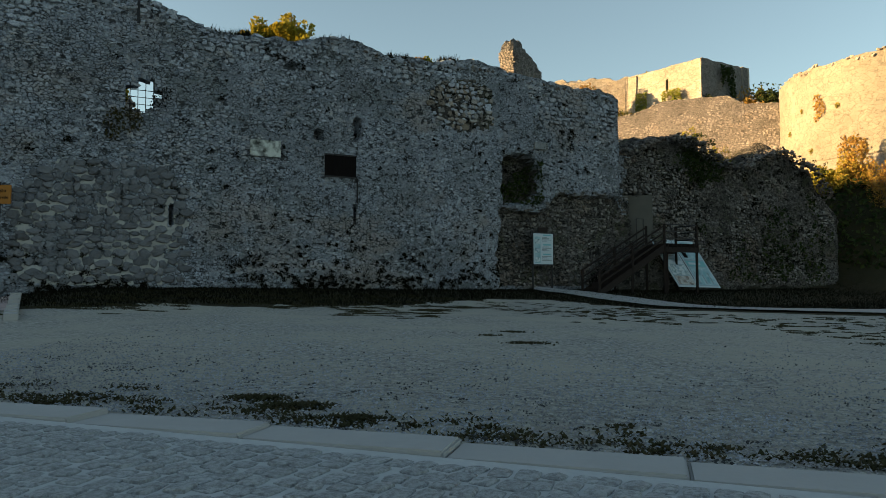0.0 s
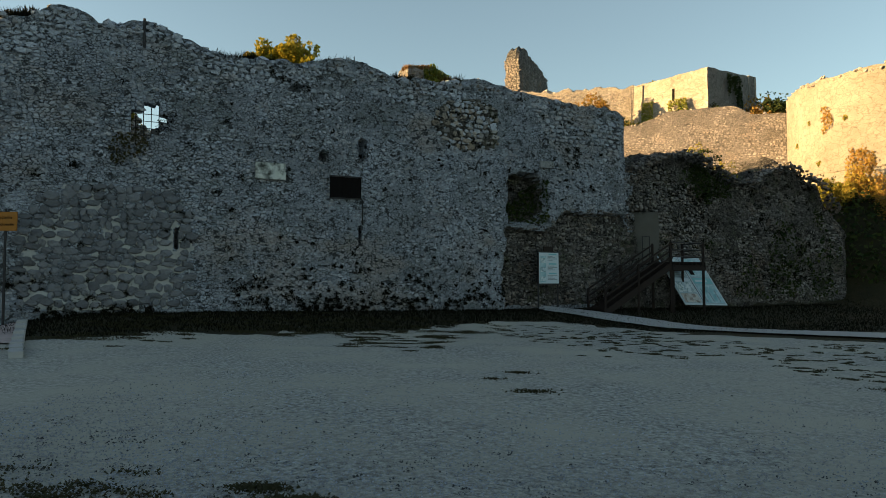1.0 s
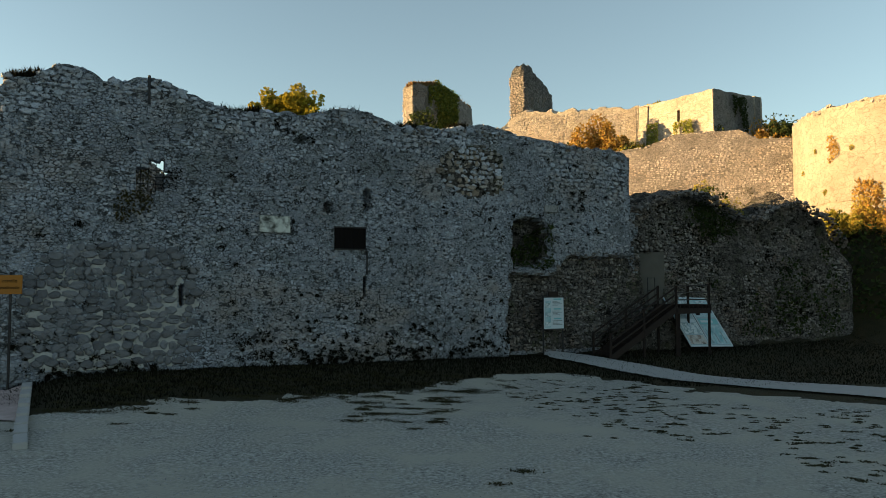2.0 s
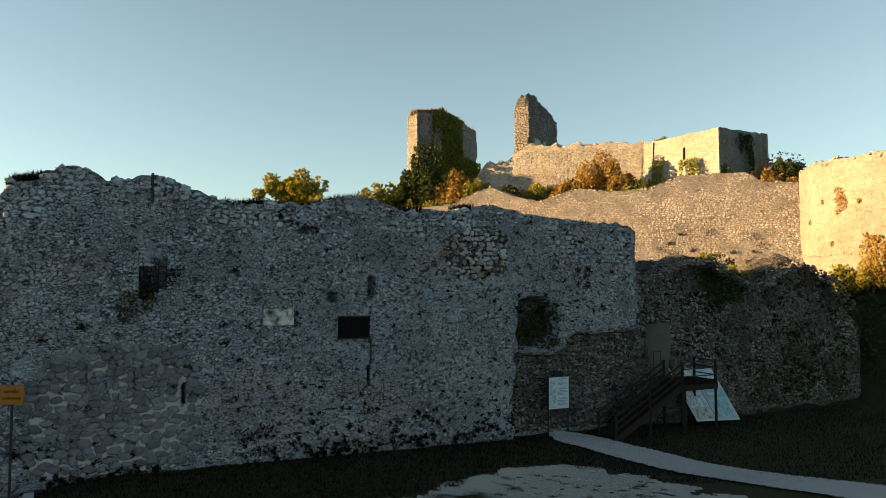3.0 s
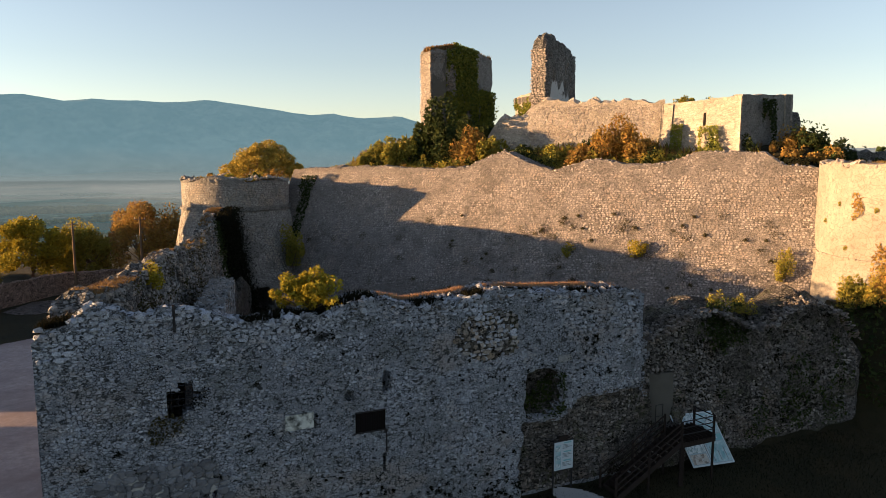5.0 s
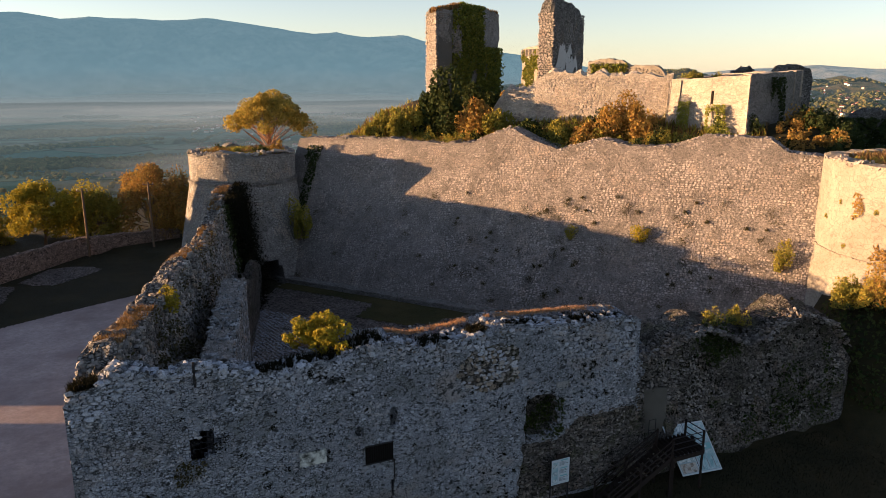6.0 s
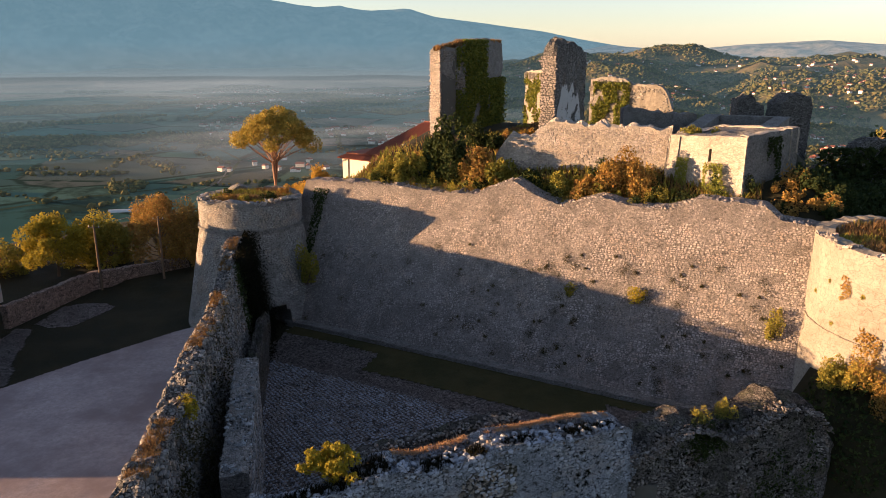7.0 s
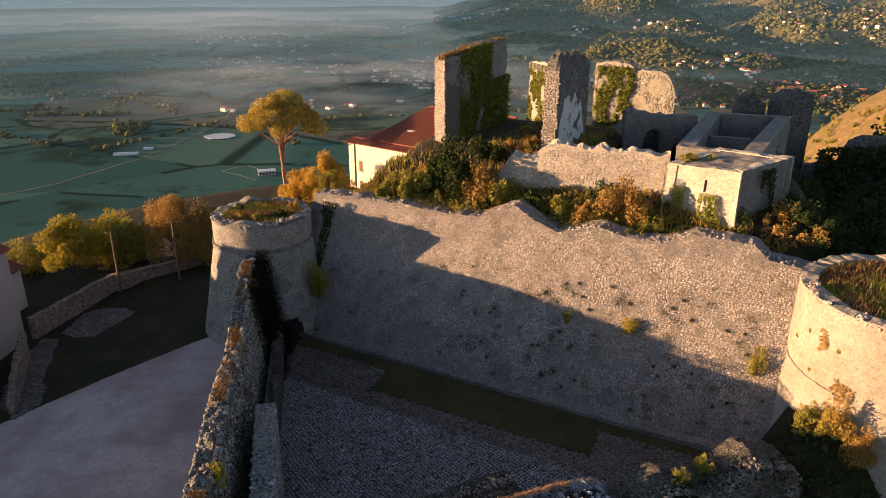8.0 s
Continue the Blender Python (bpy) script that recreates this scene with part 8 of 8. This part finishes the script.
def haze(name, x0, y0, x1, y1, z, mat, seed, label):
    xs, ys = np.linspace(x0, x1, 40), np.linspace(y0, y1, 30)
    X, Y = np.meshgrid(xs, ys, indexing="ij")
    Z = z + 5 * fbm(X / 500, Y / 500, 0, 3, seed)
    i = np.arange(X.size).reshape(X.shape)
    add(name, np.stack([X, Y, Z], -1).reshape(-1, 3), np.stack([i[:-1, :-1], i[1:, :-1], i[1:, 1:], i[:-1, 1:]], -1).reshape(-1, 4), mat, None, label, "haze", "", "structure", True)


haze("backdrop_haze", -4800, 300, 1500, 5200, -95, m_haze("valley_haze_glow", (0.10, 0.13, 0.12), 0.15, 0.0006, 0.05, 0.55), 633, "glowing sheet for the faint haze over the far valley")
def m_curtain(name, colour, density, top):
    """Air between the ridges, put in as a glowing sheet: thick over the valley floor, gone above the hills."""
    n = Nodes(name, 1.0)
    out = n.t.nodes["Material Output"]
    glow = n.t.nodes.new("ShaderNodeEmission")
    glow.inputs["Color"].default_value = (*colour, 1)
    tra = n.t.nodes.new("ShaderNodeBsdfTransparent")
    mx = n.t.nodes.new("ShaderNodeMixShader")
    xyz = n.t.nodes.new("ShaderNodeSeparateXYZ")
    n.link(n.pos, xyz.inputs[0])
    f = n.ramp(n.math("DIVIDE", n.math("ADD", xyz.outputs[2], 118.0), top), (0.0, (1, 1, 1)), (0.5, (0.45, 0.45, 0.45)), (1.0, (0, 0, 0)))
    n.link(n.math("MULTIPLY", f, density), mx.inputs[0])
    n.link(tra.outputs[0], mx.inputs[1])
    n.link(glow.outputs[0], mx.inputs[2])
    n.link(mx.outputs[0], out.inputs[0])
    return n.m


M_AIR_GLOW = m_curtain("valley_air_glow", (0.072, 0.108, 0.108), 0.080, 215.0)
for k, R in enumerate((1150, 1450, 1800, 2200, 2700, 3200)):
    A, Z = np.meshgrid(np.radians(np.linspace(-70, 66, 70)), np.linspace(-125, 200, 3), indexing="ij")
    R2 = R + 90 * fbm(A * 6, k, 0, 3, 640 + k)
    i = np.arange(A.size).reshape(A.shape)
    add("backdrop_air", np.stack([R2 * np.sin(A), R2 * np.cos(A), Z], -1).reshape(-1, 3), np.stack([i[:-1, :-1], i[1:, :-1], i[1:, 1:], i[:-1, 1:]], -1).reshape(-1, 4), M_AIR_GLOW, None, "glowing sheet for the blue evening air over the far valley", "haze", "", "structure", True)
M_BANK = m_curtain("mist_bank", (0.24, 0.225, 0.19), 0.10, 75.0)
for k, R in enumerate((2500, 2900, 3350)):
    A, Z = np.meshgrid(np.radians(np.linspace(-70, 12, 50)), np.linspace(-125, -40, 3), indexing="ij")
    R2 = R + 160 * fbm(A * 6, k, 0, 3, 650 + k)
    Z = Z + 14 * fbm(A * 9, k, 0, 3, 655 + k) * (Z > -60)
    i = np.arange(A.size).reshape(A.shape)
    add("backdrop_mist_bank", np.stack([R2 * np.sin(A), R2 * np.cos(A), Z], -1).reshape(-1, 3), np.stack([i[:-1, :-1], i[1:, :-1], i[1:, 1:], i[:-1, 1:]], -1).reshape(-1, 4), M_BANK, None, "glowing sheet for the bank of warm mist at the mountains' foot", "haze", "", "structure", True)
haze("backdrop_mist", -3600, 900, 800, 4400, -100, m_haze("valley_mist_glow", (0.235, 0.195, 0.15), 0.34, 0.0016, 0.36, 0.72), 631, "glowing sheet for the thin warm mist lying over the far valley")
haze("backdrop_drift", -620, 700, 300, 1500, -104, m_haze("drifting_mist_glow", (0.215, 0.18, 0.14), 0.42, 0.004, 0.40, 0.74), 632, "glowing sheet for low drifts of mist over the fields")
# white shed beside a fenced plot down in the fields
shed = thing("shed", -183, 574, float(ground_z(-183, 574)), "white flat-roofed shed beside a fenced plot", "shed", "", 20)
part("wall", bm_box(-7, -4, -1, 7, 4, 3.4, 0.05), M_CREAM, shed)
part("roof", bm_box(-7.5, -4.5, 3.4, 7.5, 4.5, 3.7, 0.05), M_WHITE, shed)
for i in range(5):
    part("window", bm_box(-6 + i * 2.6, -4.06, 0.8, -4.6 + i * 2.6, -4.0, 2.6), M_GLASS, shed)
lane("fence_line", [(-192, 586), (-210, 603), (-225, 582), (-187, 555)], 0.9, M_PAVING, "pale fence line round a plot")
sheet("stone_apron", [(-48.0, 66.4), (-46.2, 66.3), (-45.0, 63.2), (-42.6, 57.6), (-40.9, 54.2), (-41.6, 51.4), (-44.5, 53.5), (-47.3, 60.5)], M_YARD, 0.06, 0.25, "bare paved strip beside the house", "ground", 0.25)
ruin_piece("yard_wall", -47.6, 62.4, -42.6, 52.2, -0.4, ((0, 3.4), (0.5, 3.0), (1, 1.6)), 0.6, M_YARDWALL, 83, "low broken rubble wall beside the house", 0.25, 0.1, 0.25)

RT_L, RT_LINE = arc(33.5, 50.6, 8.4, 60, 420)
RT_FACE = lambda u, z: -1.7 * np.clip((9.2 - z) / 8.6, 0, 1)


def RT_U(x, y):
    """Distance along the plastered tower's outer line of a place before it."""
    return ((math.degrees(math.atan2(y - 50.6, x - 33.5)) - 60) % 360) / 360 * RT_L


# weeds and a crack on the plastered round tower
ivy("climber", RT_LINE, RT_FACE, RT_U(25.55, 47.9) - 0.45, RT_U(25.55, 47.9) + 0.45, 11.6, 13.8, 420, 0.1, M_RUST, 441, "orange weeds hanging on the plastered tower", 0.14, -0.9, True)
ivy("climber", RT_LINE, RT_FACE, RT_U(26.5, 45.9) - 1.0, RT_U(26.5, 45.9) + 0.9, 8.4, 11.0, 700, 0.12, M_RUST, 442, "red-leaved climber at the plastered tower's foot", 0.25, -0.5, True)
for i, (u, z) in enumerate(((RT_U(25.2, 49.4), 12.6), (RT_U(25.1, 51.0), 11.4), (RT_U(25.4, 48.6), 9.7), (RT_U(26.0, 46.6), 12.4))):
    ivy("weed", RT_LINE, RT_FACE, u - 0.18, u + 0.18, z, z + 0.4, 60, 0.08, M_OLIVE, 450 + i, "small weed rooted in the plaster", 0.08, -0.9, True)
for i, (x, y, z, rx, rz, mat) in enumerate(((24.7, 46.2, 7.2, 1.1, 1.3, M_OLIVE), (25.9, 44.4, 7.2, 1.3, 1.6, M_GOLD), (27.0, 43.2, 6.6, 1.4, 1.6, M_RUST))):
    shrub("bush", x, y, min(z, float(ground_z(x, y)) + 0.1), rx, rx * 0.8, rz + max(0.0, z - float(ground_z(x, y))), 2600, 0.085, mat, 460 + i, "sunlit scrub bush at the plastered tower's foot")

# broken stones along the rims of the round towers
crest_rubble("round_tower.001", RT_LINE, RT_L * 0.25, RT_L * 0.75, lambda u: 15.5 + 0.3 * fbm(u * 0.9, 4.0, 0, 3, 470), lambda u: 1.2 + 0 * u, 420, 0.34, M_STONE_PALE, 471, 0.0)
crest_rubble("round_tower", lt_line, 0.0, lt_len, lambda u: 13.75 + 0.22 * fbm(u * 0.9, 4.0, 0, 3, 472), lambda u: 1.2 + 0 * u, 420, 0.3, M_STONE_TOWER, 473, 0.0)
